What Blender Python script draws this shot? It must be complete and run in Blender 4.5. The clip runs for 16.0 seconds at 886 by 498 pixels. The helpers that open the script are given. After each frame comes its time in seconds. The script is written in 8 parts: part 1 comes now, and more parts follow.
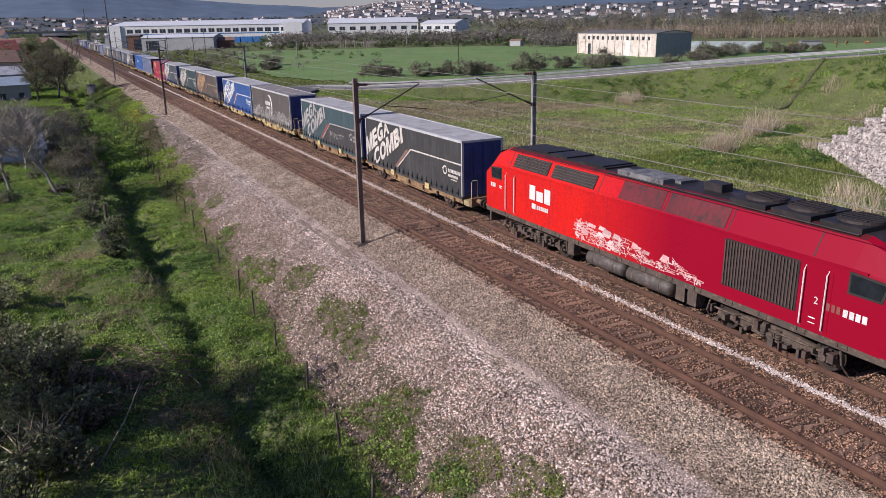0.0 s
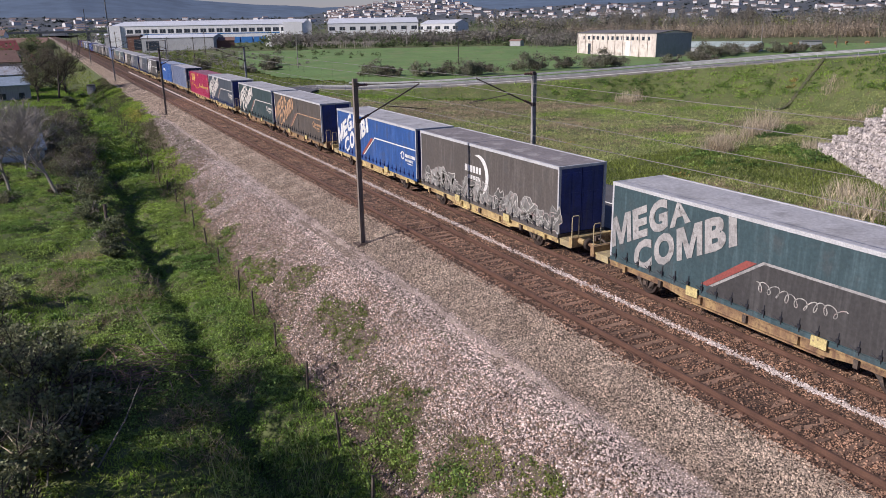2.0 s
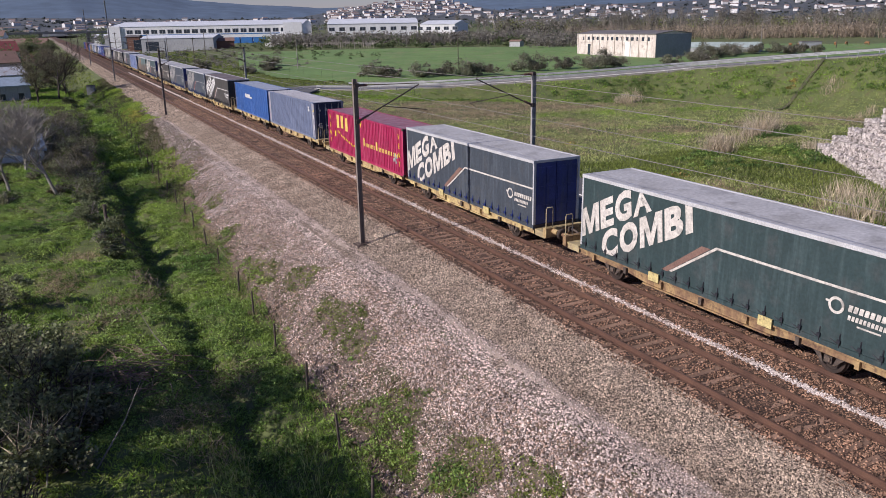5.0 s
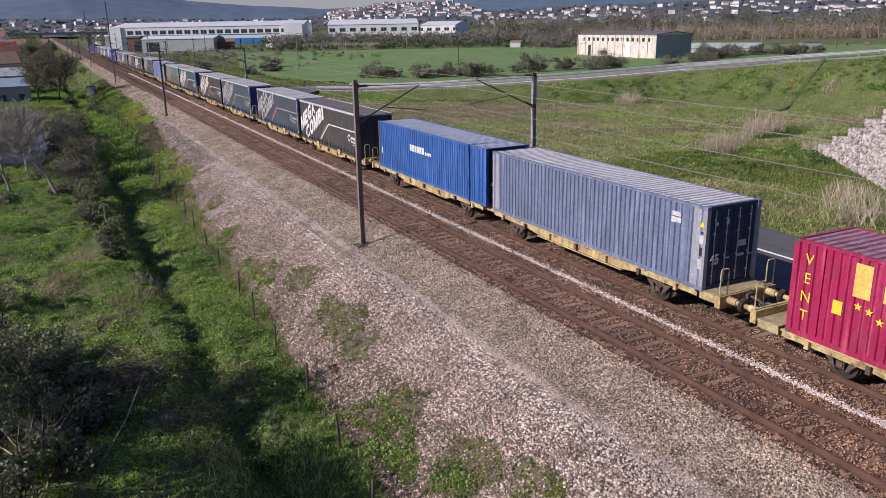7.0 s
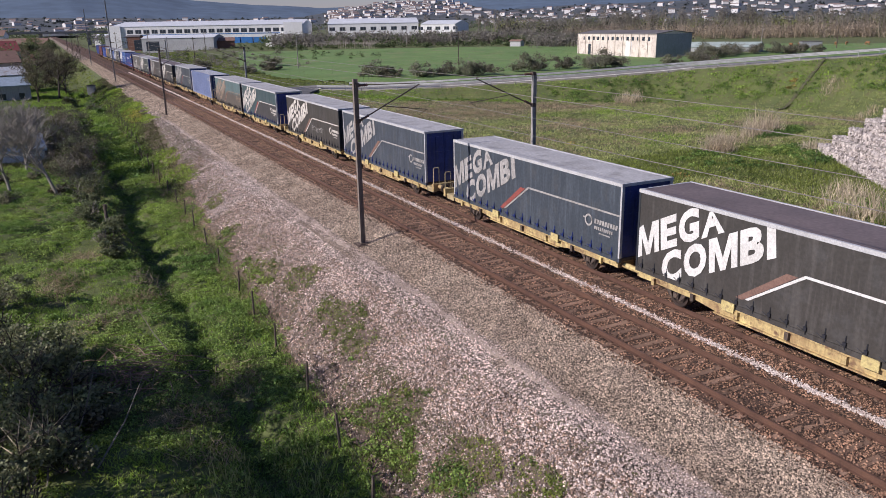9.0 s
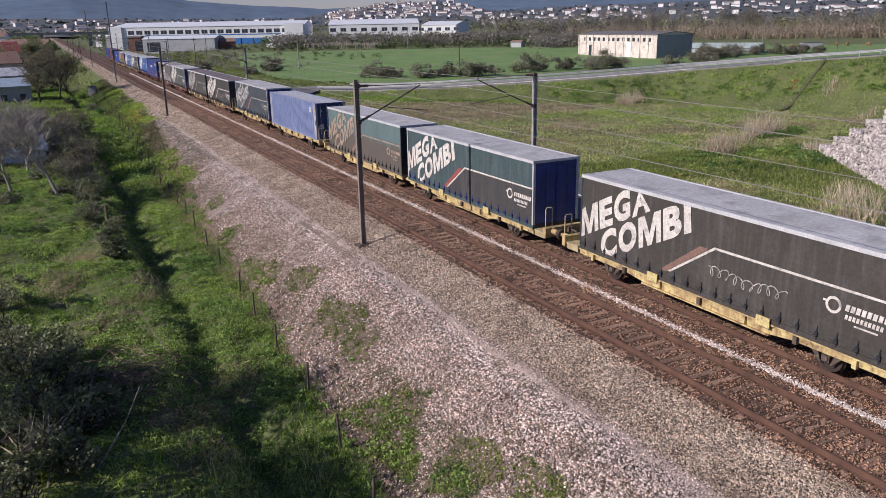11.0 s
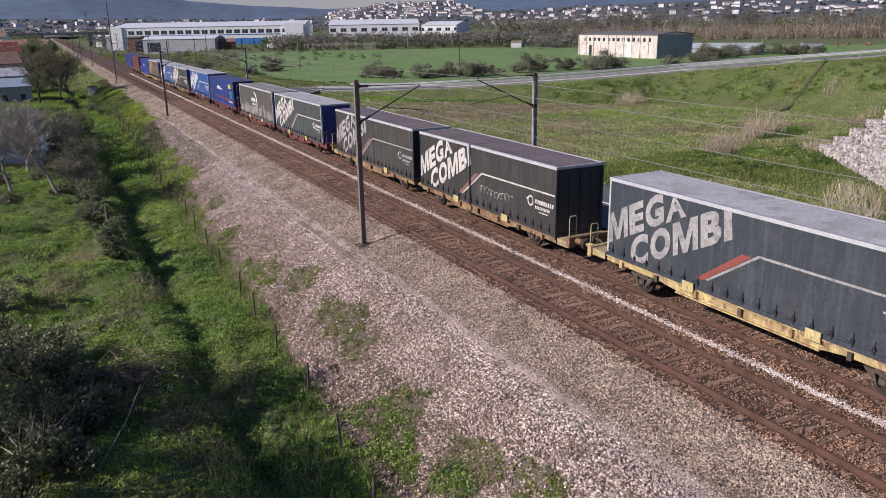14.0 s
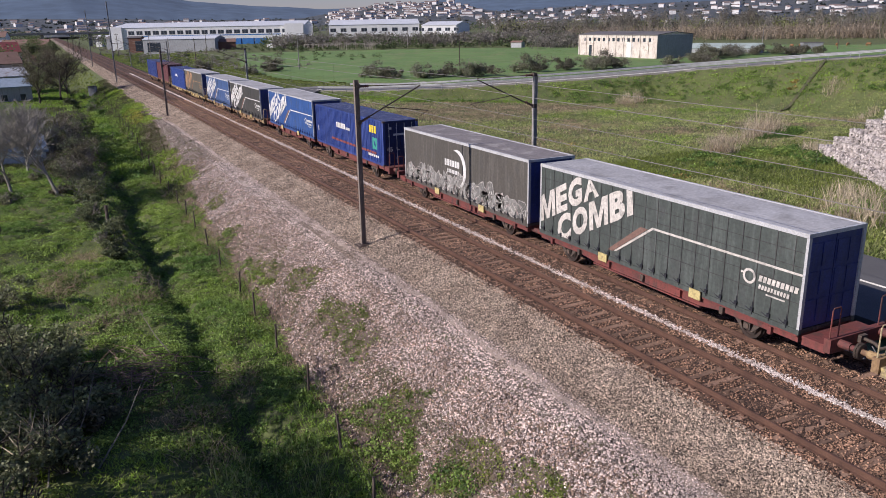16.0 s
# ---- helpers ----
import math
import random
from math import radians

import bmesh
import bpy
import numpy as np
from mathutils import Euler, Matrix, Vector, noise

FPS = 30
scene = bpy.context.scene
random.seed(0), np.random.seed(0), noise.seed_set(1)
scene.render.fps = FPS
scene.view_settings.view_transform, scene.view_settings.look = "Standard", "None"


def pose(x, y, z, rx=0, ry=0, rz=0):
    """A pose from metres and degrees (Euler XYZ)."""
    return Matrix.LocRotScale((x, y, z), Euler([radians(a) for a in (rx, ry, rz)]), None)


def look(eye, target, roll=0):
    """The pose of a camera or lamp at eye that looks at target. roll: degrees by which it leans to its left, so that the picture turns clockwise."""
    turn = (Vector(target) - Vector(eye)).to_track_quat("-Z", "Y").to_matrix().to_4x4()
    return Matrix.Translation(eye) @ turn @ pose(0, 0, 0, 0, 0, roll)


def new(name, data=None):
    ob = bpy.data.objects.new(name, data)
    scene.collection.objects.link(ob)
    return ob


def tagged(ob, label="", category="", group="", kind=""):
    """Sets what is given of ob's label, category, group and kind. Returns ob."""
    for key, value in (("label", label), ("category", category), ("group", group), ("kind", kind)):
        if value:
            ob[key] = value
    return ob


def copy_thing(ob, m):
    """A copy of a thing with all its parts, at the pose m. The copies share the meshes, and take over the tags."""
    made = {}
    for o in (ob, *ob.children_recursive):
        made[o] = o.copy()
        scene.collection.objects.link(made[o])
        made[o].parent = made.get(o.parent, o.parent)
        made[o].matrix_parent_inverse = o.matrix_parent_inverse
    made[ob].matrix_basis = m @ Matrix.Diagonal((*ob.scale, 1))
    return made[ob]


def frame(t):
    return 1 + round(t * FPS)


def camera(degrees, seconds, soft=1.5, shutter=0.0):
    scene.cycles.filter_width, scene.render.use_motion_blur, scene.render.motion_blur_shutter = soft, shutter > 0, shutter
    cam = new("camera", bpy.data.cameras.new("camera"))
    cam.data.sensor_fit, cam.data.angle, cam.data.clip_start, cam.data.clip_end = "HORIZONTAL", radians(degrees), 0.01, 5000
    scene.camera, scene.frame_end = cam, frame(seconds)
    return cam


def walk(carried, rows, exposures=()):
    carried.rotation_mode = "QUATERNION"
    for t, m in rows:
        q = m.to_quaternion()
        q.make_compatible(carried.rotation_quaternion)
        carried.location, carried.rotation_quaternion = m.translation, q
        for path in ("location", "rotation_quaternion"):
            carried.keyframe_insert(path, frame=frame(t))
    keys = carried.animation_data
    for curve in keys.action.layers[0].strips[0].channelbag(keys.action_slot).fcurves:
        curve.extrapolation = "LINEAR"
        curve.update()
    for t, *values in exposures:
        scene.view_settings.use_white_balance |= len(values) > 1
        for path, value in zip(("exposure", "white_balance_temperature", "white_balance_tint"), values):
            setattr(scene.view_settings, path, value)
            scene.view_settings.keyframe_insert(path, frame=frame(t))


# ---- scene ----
FOV, PITCH, YAW, ROLL, EYE = 60.24, 16.463, 26.749, -1.018, (0.0, 0.0, 9.9)
cam = camera(FOV, 16.0, soft=0.3)


def aim(dx, dy):
    """The camera's pose, turned by a few thousandths of a degree for the tremble of the stand."""
    yaw, pitch = radians(YAW - dx), radians(PITCH + dy)
    way = Vector((math.sin(yaw) * math.cos(pitch), math.cos(yaw) * math.cos(pitch), -math.sin(pitch)))
    return look(EYE, Vector(EYE) + way * 50, ROLL)


STEP = 0.0424
SWAY = [(0.0, -1.4, -2.6), (3.0, -1.4, -2.4), (4.0, -2.0, -2.4), (6.5, -1.4, -0.2), (7.0, -1.2, -0.3), (8.0, 0.0, -1.3), (9.0, -1.2, -1.8),
        (11.5, 0.2, 0.2), (12.0, -1.0, 0.6), (13.0, 0.3, -0.2), (13.5, 0.3, -1.0), (14.0, 0.4, 0.0), (16.0, 0.4, 0.1)]
walk(cam, [(t, aim(dx * STEP, -dy * STEP)) for t, dx, dy in SWAY], exposures=[(0.0, 0.05, 6300, 14), (16.0, 0.05, 6300, 14)])

# ---- light ----
SUN_ELEVATION, SUN_AZIMUTH = 31.0, -88.0      # azimuth from +Y towards +X
world = bpy.data.worlds.new("sky")
scene.world = world
world.use_nodes = True
wn = world.node_tree
sky = wn.nodes.new("ShaderNodeTexSky")
sky.sky_type, sky.sun_disc = "NISHITA", False
sky.sun_elevation, sky.sun_rotation = radians(SUN_ELEVATION), radians(SUN_AZIMUTH)
sky.air_density, sky.dust_density, sky.ozone_density = 1.0, 0.3, 3.0
tone = wn.nodes.new("ShaderNodeMix")
tone.data_type, tone.blend_type = "RGBA", "MULTIPLY"
tone.inputs[0].default_value, tone.inputs[7].default_value = 1.0, (1.02, 0.95, 1.26, 1.0)
wn.links.new(sky.outputs[0], tone.inputs[6])
wn.links.new(tone.outputs[2], wn.nodes["Background"].inputs[0])
wn.nodes["Background"].inputs[1].default_value = 0.065
sun = new("sun", bpy.data.lights.new("sun", "SUN"))
sun.data.energy, sun.data.angle, sun.data.color = 5.0, radians(0.5), (1.0, 0.915, 0.85)
_a, _e = radians(SUN_AZIMUTH), radians(SUN_ELEVATION)
sun.matrix_world = look((math.sin(_a) * math.cos(_e) * 80, math.cos(_a) * math.cos(_e) * 80, math.sin(_e) * 80), (0, 0, 0))


# ---- materials ----
def material(name, base, second=None, scale=3.0, fine=40.0, rough=0.8, metal=0.0, bump=0.0, bump_scale=None, spread=0.5, third=None, vary=0.0,
             streak=None, detail=6.0, coat=0.0, stretch=(1, 1, 1), island=0.0):
    """A surface with colour changing at two scales, relief, and a small difference from piece to piece."""
    m = bpy.data.materials.new(name)
    m.use_nodes = True
    nt = m.node_tree
    n, li = nt.nodes, nt.links
    b = n["Principled BSDF"]
    b.inputs["Roughness"].default_value, b.inputs["Metallic"].default_value = rough, metal
    b.inputs["Coat Weight"].default_value = coat
    co = n.new("ShaderNodeTexCoord")
    mp = n.new("ShaderNodeMapping")
    mp.inputs["Scale"].default_value = stretch
    li.new(co.outputs["Object"], mp.inputs["Vector"])

    def tex(sc, det=detail):
        t = n.new("ShaderNodeTexNoise")
        t.inputs["Scale"].default_value, t.inputs["Detail"].default_value, t.inputs["Roughness"].default_value = sc, det, 0.6
        li.new(mp.outputs[0], t.inputs["Vector"])
        return t

    def ramp(src, lo, hi):
        r = n.new("ShaderNodeMapRange")
        r.inputs["From Min"].default_value, r.inputs["From Max"].default_value = lo, hi
        li.new(src, r.inputs["Value"])
        return r.outputs[0]

    def mix(fac, a, c, kind="MIX"):
        x = n.new("ShaderNodeMix")
        x.data_type, x.blend_type = "RGBA", kind
        if hasattr(fac, "default_value"):
            li.new(fac, x.inputs[0])
        else:
            x.inputs[0].default_value = fac
        for sock, v in ((x.inputs[6], a), (x.inputs[7], c)):
            if hasattr(v, "default_value"):
                li.new(v, sock)
            else:
                sock.default_value = (*v, 1)
        return x.outputs[2]

    second = second or tuple(v * 0.72 for v in base)
    coarse, grain = tex(scale), tex(fine)
    col = mix(ramp(coarse.outputs[0], 0.5 - spread / 3, 0.5 + spread / 3), base, second)
    if third:
        t3 = tex(scale * 2.7)
        col = mix(ramp(t3.outputs[0], 0.52, 0.66), col, third)
    if streak:
        w = n.new("ShaderNodeTexNoise")
        w.inputs["Scale"].default_value, w.inputs["Detail"].default_value = 1.0, 5.0
        mp2 = n.new("ShaderNodeMapping")
        mp2.inputs["Scale"].default_value = (6.0, 6.0, 0.5)
        li.new(co.outputs["Object"], mp2.inputs["Vector"])
        li.new(mp2.outputs[0], w.inputs["Vector"])
        col = mix(ramp(w.outputs[0], 0.5, 0.75), col, streak)
    g = n.new("ShaderNodeMapRange")
    g.inputs["From Min"].default_value, g.inputs["From Max"].default_value = 0.3, 0.7
    g.inputs["To Min"].default_value, g.inputs["To Max"].default_value = 0.78, 1.2
    li.new(grain.outputs[0], g.inputs["Value"])
    mul = n.new("ShaderNodeVectorMath")
    mul.operation = "SCALE"
    li.new(col, mul.inputs[0])
    li.new(g.outputs[0], mul.inputs["Scale"])
    out = mul.outputs[0]
    for amount, node, sock in ((vary, "ShaderNodeObjectInfo", "Random"), (island, "ShaderNodeNewGeometry", "Random Per Island")):
        if amount:
            o = n.new(node)
            rr = n.new("ShaderNodeMapRange")
            rr.inputs["To Min"].default_value, rr.inputs["To Max"].default_value = 1 - amount, 1 + amount
            li.new(o.outputs[sock], rr.inputs["Value"])
            mm = n.new("ShaderNodeVectorMath")
            mm.operation = "SCALE"
            li.new(out, mm.inputs[0])
            li.new(rr.outputs[0], mm.inputs["Scale"])
            out = mm.outputs[0]
    li.new(out, b.inputs["Base Color"])
    rg = n.new("ShaderNodeMapRange")
    rg.inputs["To Min"].default_value, rg.inputs["To Max"].default_value = max(0.05, rough - 0.12), min(1, rough + 0.12)
    li.new(coarse.outputs[0], rg.inputs["Value"])
    li.new(rg.outputs[0], b.inputs["Roughness"])
    if bump:
        bt = tex(bump_scale or fine)
        bp = n.new("ShaderNodeBump")
        bp.inputs["Strength"].default_value, bp.inputs["Distance"].default_value = bump, 0.05
        li.new(bt.outputs[0], bp.inputs["Height"])
        li.new(bp.outputs[0], b.inputs["Normal"])
    return m


def stone_bed(name, light, dark, gap, scale, bump=0.8):
    """Packed crushed stone: a colour for each stone, dark joints and rounded relief."""
    m = material(name, light, dark, 0.6, 14, 0.92)
    nt = m.node_tree
    n, li = nt.nodes, nt.links
    b = n["Principled BSDF"]
    co = n.new("ShaderNodeTexCoord")
    vo = n.new("ShaderNodeTexVoronoi")
    vo.inputs["Scale"].default_value = scale
    li.new(co.outputs["Object"], vo.inputs["Vector"])
    sep = n.new("ShaderNodeSeparateColor")
    li.new(vo.outputs["Color"], sep.inputs[0])
    tone = n.new("ShaderNodeMapRange")
    tone.inputs["To Min"].default_value, tone.inputs["To Max"].default_value = 0.45, 1.45
    li.new(sep.outputs[0], tone.inputs["Value"])
    mul = n.new("ShaderNodeVectorMath")
    mul.operation = "SCALE"
    li.new(b.inputs["Base Color"].links[0].from_socket, mul.inputs[0])
    li.new(tone.outputs[0], mul.inputs["Scale"])
    edge = n.new("ShaderNodeMapRange")
    edge.inputs["From Min"].default_value, edge.inputs["From Max"].default_value = 0.42, 0.72
    li.new(vo.outputs["Distance"], edge.inputs["Value"])
    mx = n.new("ShaderNodeMix")
    mx.data_type = "RGBA"
    mx.inputs[7].default_value = (*gap, 1)
    li.new(edge.outputs[0], mx.inputs[0])
    li.new(mul.outputs[0], mx.inputs[6])
    li.new(mx.outputs[2], b.inputs["Base Color"])
    bp = n.new("ShaderNodeBump")
    bp.invert = True
    bp.inputs["Strength"].default_value, bp.inputs["Distance"].default_value = bump, 0.03
    li.new(vo.outputs["Distance"], bp.inputs["Height"])
    li.new(bp.outputs[0], b.inputs["Normal"])
    return m


M = {}
M["grass_ground"] = material("grass_ground", (0.13, 0.155, 0.045), (0.075, 0.098, 0.031), 0.35, 6, 0.95, bump=0.8, bump_scale=5, third=(0.115, 0.11, 0.05))
M["ballast"] = stone_bed("ballast", (0.185, 0.106, 0.068), (0.10, 0.056, 0.036), (0.024, 0.014, 0.01), 19)
M["ballast_stone"] = material("ballast_stone", (0.365, 0.22, 0.142), (0.185, 0.105, 0.067), 0.6, 9, 0.9, island=0.9)
M["pale_stone"] = material("pale_stone", (0.63, 0.52, 0.465), (0.335, 0.265, 0.23), 0.5, 6, 0.9, island=0.9)
M["rail_rust"] = material("rail_rust", (0.125, 0.063, 0.04), (0.075, 0.038, 0.026), 2.0, 30, 0.85)
M["rail_top"] = material("rail_top", (0.185, 0.10, 0.068), (0.13, 0.07, 0.048), 2.0, 30, 0.45, metal=0.25)
M["concrete_sleeper"] = material("concrete_sleeper", (0.315, 0.2, 0.138), (0.2, 0.122, 0.083), 1.5, 20, 0.9, vary=0.3, bump=0.3)
M["path_gravel"] = material("path_gravel", (0.50, 0.40, 0.33), (0.38, 0.295, 0.24), 1.0, 30, 0.95, bump=0.6)
M["asphalt"] = material("asphalt", (0.125, 0.122, 0.122), (0.09, 0.088, 0.09), 0.4, 30, 0.9, bump=0.2)
M["road_grey"] = material("road_grey", (0.24, 0.225, 0.21), (0.18, 0.17, 0.155), 0.3, 10, 0.9)
M["white_line"] = material("white_line", (0.65, 0.64, 0.6), (0.45, 0.44, 0.4), 3, 20, 0.7)
M["galvanised"] = material("galvanised", (0.45, 0.46, 0.46), (0.33, 0.34, 0.34), 2, 20, 0.45, metal=0.6)
M["pole_steel"] = material("pole_steel", (0.14, 0.10, 0.082), (0.09, 0.066, 0.055), 2, 20, 0.7, metal=0.2)
M["shoulder_stone"] = material("shoulder_stone", (0.455, 0.36, 0.275), (0.265, 0.2, 0.148), 0.6, 9, 0.9, island=0.85)
M["rubble_stone"] = material("rubble_stone", (0.36, 0.25, 0.19), (0.20, 0.135, 0.098), 0.7, 9, 0.9, island=0.8)
M["shoulder_bed"] = stone_bed("shoulder_bed", (0.44, 0.345, 0.27), (0.28, 0.21, 0.16), (0.08, 0.058, 0.045), 19)
M["grey_stone"] = material("grey_stone", (0.44, 0.375, 0.345), (0.23, 0.19, 0.17), 0.5, 6, 0.9, island=0.9)
M["white_stone"] = material("white_stone", (0.74, 0.66, 0.61), (0.52, 0.44, 0.395), 0.5, 6, 0.9, island=0.5)


# ---- mesh helpers ----
def link(name, bm, mat, parent=None, label="", smooth=False, bevel=0.0):
    me = bpy.data.meshes.new(name)
    if bevel:
        bmesh.ops.bevel(bm, geom=[e for e in bm.edges if e.calc_face_angle(0) > 0.5], offset=bevel, segments=1, affect="EDGES")
    bm.to_mesh(me)
    bm.free()
    for m in mat if isinstance(mat, (list, tuple)) else [mat]:
        me.materials.append(m)
    if smooth:
        for p in me.polygons:
            p.use_smooth = True
    ob = new(name, me)
    if parent:
        ob.parent = parent
    if label:
        ob["label"] = label
    return ob


def part(name, bm, mat, parent, label="", smooth=False, bevel=0.0):
    return link(name, bm, mat, parent, label, smooth, bevel)


def raw(name, verts, faces, mat, parent=None, label="", smooth=False):
    me = bpy.data.meshes.new(name)
    me.from_pydata(verts, [], faces)
    me.update()
    for m in mat if isinstance(mat, (list, tuple)) else [mat]:
        me.materials.append(m)
    if smooth:
        me.polygons.foreach_set("use_smooth", [True] * len(me.polygons))
    ob = new(name, me)
    if parent:
        ob.parent = parent
    if label:
        ob["label"] = label
    return ob


def same_mesh(name, me, parent, loc=(0, 0, 0), rot=None, scale=None):
    ob = new(name, me)
    ob.parent = parent
    ob.location = loc
    if rot:
        ob.rotation_euler = rot
    if scale:
        ob.scale = scale
    return ob


def thing(name, label, category, group="", kind="", at=None):
    ob = new(name)
    ob.empty_display_size = 0.3
    if at is not None:
        ob.matrix_basis = at
    return tagged(ob, label, category, group, kind)


def box(bm, x0, x1, y0, y1, z0, z1, mi=0):
    vs = [bm.verts.new(p) for p in ((x0, y0, z0), (x1, y0, z0), (x1, y1, z0), (x0, y1, z0), (x0, y0, z1), (x1, y0, z1), (x1, y1, z1), (x0, y1, z1))]
    for f in ((3, 2, 1, 0), (4, 5, 6, 7), (0, 1, 5, 4), (1, 2, 6, 5), (2, 3, 7, 6), (3, 0, 4, 7)):
        bm.faces.new([vs[i] for i in f]).material_index = mi
    return vs


def boxes(*rows):
    bm = bmesh.new()
    for r in rows:
        box(bm, *r)
    return bm


def tube(bm, points, radius, sides=8, caps=True):
    """A round bar along the points; radius may be one number or one per point."""
    pts = [Vector(p) for p in points]
    rings = []
    for i, p in enumerate(pts):
        d = (pts[min(i + 1, len(pts) - 1)] - pts[max(i - 1, 0)]).normalized()
        side = d.cross(Vector((0, 0, 1)) if abs(d.z) < 0.9 else Vector((1, 0, 0))).normalized()
        up = side.cross(d)
        r = radius[i] if isinstance(radius, (list, tuple)) else radius
        rings.append([bm.verts.new(p + (side * math.cos(a) + up * math.sin(a)) * r) for a in [2 * math.pi * k / sides for k in range(sides)]])
    for a, b in zip(rings, rings[1:]):
        for k in range(sides):
            bm.faces.new((a[k], a[(k + 1) % sides], b[(k + 1) % sides], b[k]))
    if caps:
        bm.faces.new(rings[0][::-1])
        bm.faces.new(rings[-1])
    return bm


def tubes(*rows, sides=8):
    bm = bmesh.new()
    for pts, r in rows:
        tube(bm, pts, r, sides)
    return bm


def extrude_profile(bm, profile, y0, y1, mi=0):
    """A closed x, z outline drawn out along y."""
    a = [bm.verts.new((x, y0, z)) for x, z in profile]
    b = [bm.verts.new((x, y1, z)) for x, z in profile]
    n = len(profile)
    for i in range(n):
        bm.faces.new((a[i], a[(i + 1) % n], b[(i + 1) % n], b[i])).material_index = mi
    bm.faces.new(a[::-1]).material_index = mi
    bm.faces.new(b).material_index = mi


def smoothstep(a, b, v):
    t = np.clip((v - a) / (b - a), 0, 1)
    return t * t * (3 - 2 * t)


def wave(x, y, s, seed=0.0):
    """Soft unevenness out of a few sines."""
    return (np.sin(x * s + 1.7 * seed) * np.cos(y * s * 0.83 + seed) + 0.5 * np.sin(x * s * 2.3 + y * s * 1.9 + seed * 3) + 0.25 * np.sin(x * s * 5.1 - y * s * 4.3 + seed)) / 1.75


def patch(x, y, size, seed=0):
    """Smooth random patches about size metres wide, from -1 to 1, at two scales."""
    out, amp = np.zeros(np.broadcast(x, y).shape), 0.0
    for k, (s, a) in enumerate(((size, 1.0), (size * 0.43, 0.5))):
        table = np.random.default_rng(seed * 10 + k).uniform(-1, 1, (256, 256))
        u, v = np.asarray(x, float) / s + 57.3, np.asarray(y, float) / s + 91.7
        i, j = np.floor(u).astype(int), np.floor(v).astype(int)
        fu, fv = u - i, v - j
        fu, fv = fu * fu * (3 - 2 * fu), fv * fv * (3 - 2 * fv)
        t = lambda p, q: table[p % 256, q % 256]
        out = out + a * ((t(i, j) * (1 - fu) + t(i + 1, j) * fu) * (1 - fv) + (t(i, j + 1) * (1 - fu) + t(i + 1, j + 1) * fu) * fv)
        amp += a
    return out / amp * 1.4


# ---- ground ----
NEAR_RAIL, TRAIN_RAIL, GAUGE = 15.245, 19.085, 1.74
NEAR_MID, TRAIN_MID = NEAR_RAIL + GAUGE / 2, TRAIN_RAIL + GAUGE / 2
# the ramp's near edge, where the guard rail stands, and its middle line
RAMP_EDGE = np.array([(41.5, 150.5, -2.05), (45.4, 141.5, -1.8), (49.9, 130.2, -1.4), (56.8, 116.7, -0.5), (66.6, 107.5, 0.3), (76.7, 98.6, 1.2),
                      (86.2, 90.2, 2.3), (94.5, 76.8, 3.8), (98.0, 65.2, 5.0), (97, 50, 6.2), (86, 27, 7.4), (66, 6, 8.0), (45, -10, 8.2)], float)
_d = np.gradient(RAMP_EDGE[:, :2], axis=0)
_n = np.stack([-_d[:, 1], _d[:, 0]], 1) / np.linalg.norm(_d, axis=1)[:, None]
ROAD = RAMP_EDGE.copy()
ROAD[:, :2] += _n * 4.2


def road_near(x, y):
    """Distance from the ramp's middle line, and its height there."""
    best, height = np.full(np.shape(x), 1e9), np.zeros(np.shape(x))
    for a, b in zip(ROAD, ROAD[1:]):
        d = b[:2] - a[:2]
        t = np.clip(((x - a[0]) * d[0] + (y - a[1]) * d[1]) / (d @ d), 0, 1)
        q = np.hypot(x - a[0] - t * d[0], y - a[1] - t * d[1])
        h = a[2] + t * (b[2] - a[2])
        height = np.where(q < best, h, height)
        best = np.minimum(q, best)
    return best, height


def ground_z(x, y):
    x, y = np.asarray(x, float), np.asarray(y, float)
    edge = 0.35 * patch(x * 0, y, 4.0, 2)
    shift = 0.45 * patch(x * 0, y, 2.2, 31)
    left = -3.05 + 0.2 * patch(x, y, 2.4, 1) + 0.18 * patch(x, y, 0.9, 12) * smoothstep(95, 60, y) * smoothstep(7.2, 6.0, x) + (0.36 + 0.5 * smoothstep(34, 50, y)) * smoothstep(3.9 + shift, 2.7 + shift, x) - 0.36 * np.exp(-((x - 4.2 - shift) / 0.75) ** 2) + 0.25 * smoothstep(1, -9, x)
    bank = np.clip((x - 7.6 - edge) / 4.3, 0, 1)
    z = left + (-0.66 - left) * (bank * (2 - bank) * 0.45 + bank * 0.55)
    right = -1.6 + 0.14 * patch(x, y, 5.0, 4)
    z = np.where(x > 18, -0.66 + (right + 0.66) * smoothstep(22.6, 25.2, x), z)
    far = np.hypot(x, y)
    z = z + 4.6 * smoothstep(230, 560, far) * smoothstep(14, 60, np.abs(x - 18)) - 0.6 * smoothstep(60, 160, far) * smoothstep(23, 40, x)
    q, h = road_near(x, y)
    ramp = h - np.maximum(0, q - 4.6) / 1.55
    return np.where(x > 24, np.maximum(z, np.minimum(ramp, h - 0.12)), z)


def steps(*spans):
    out = []
    for a, b, s in spans:
        out += list(np.arange(a, b, s))
    return np.array(out + [spans[-1][1]])


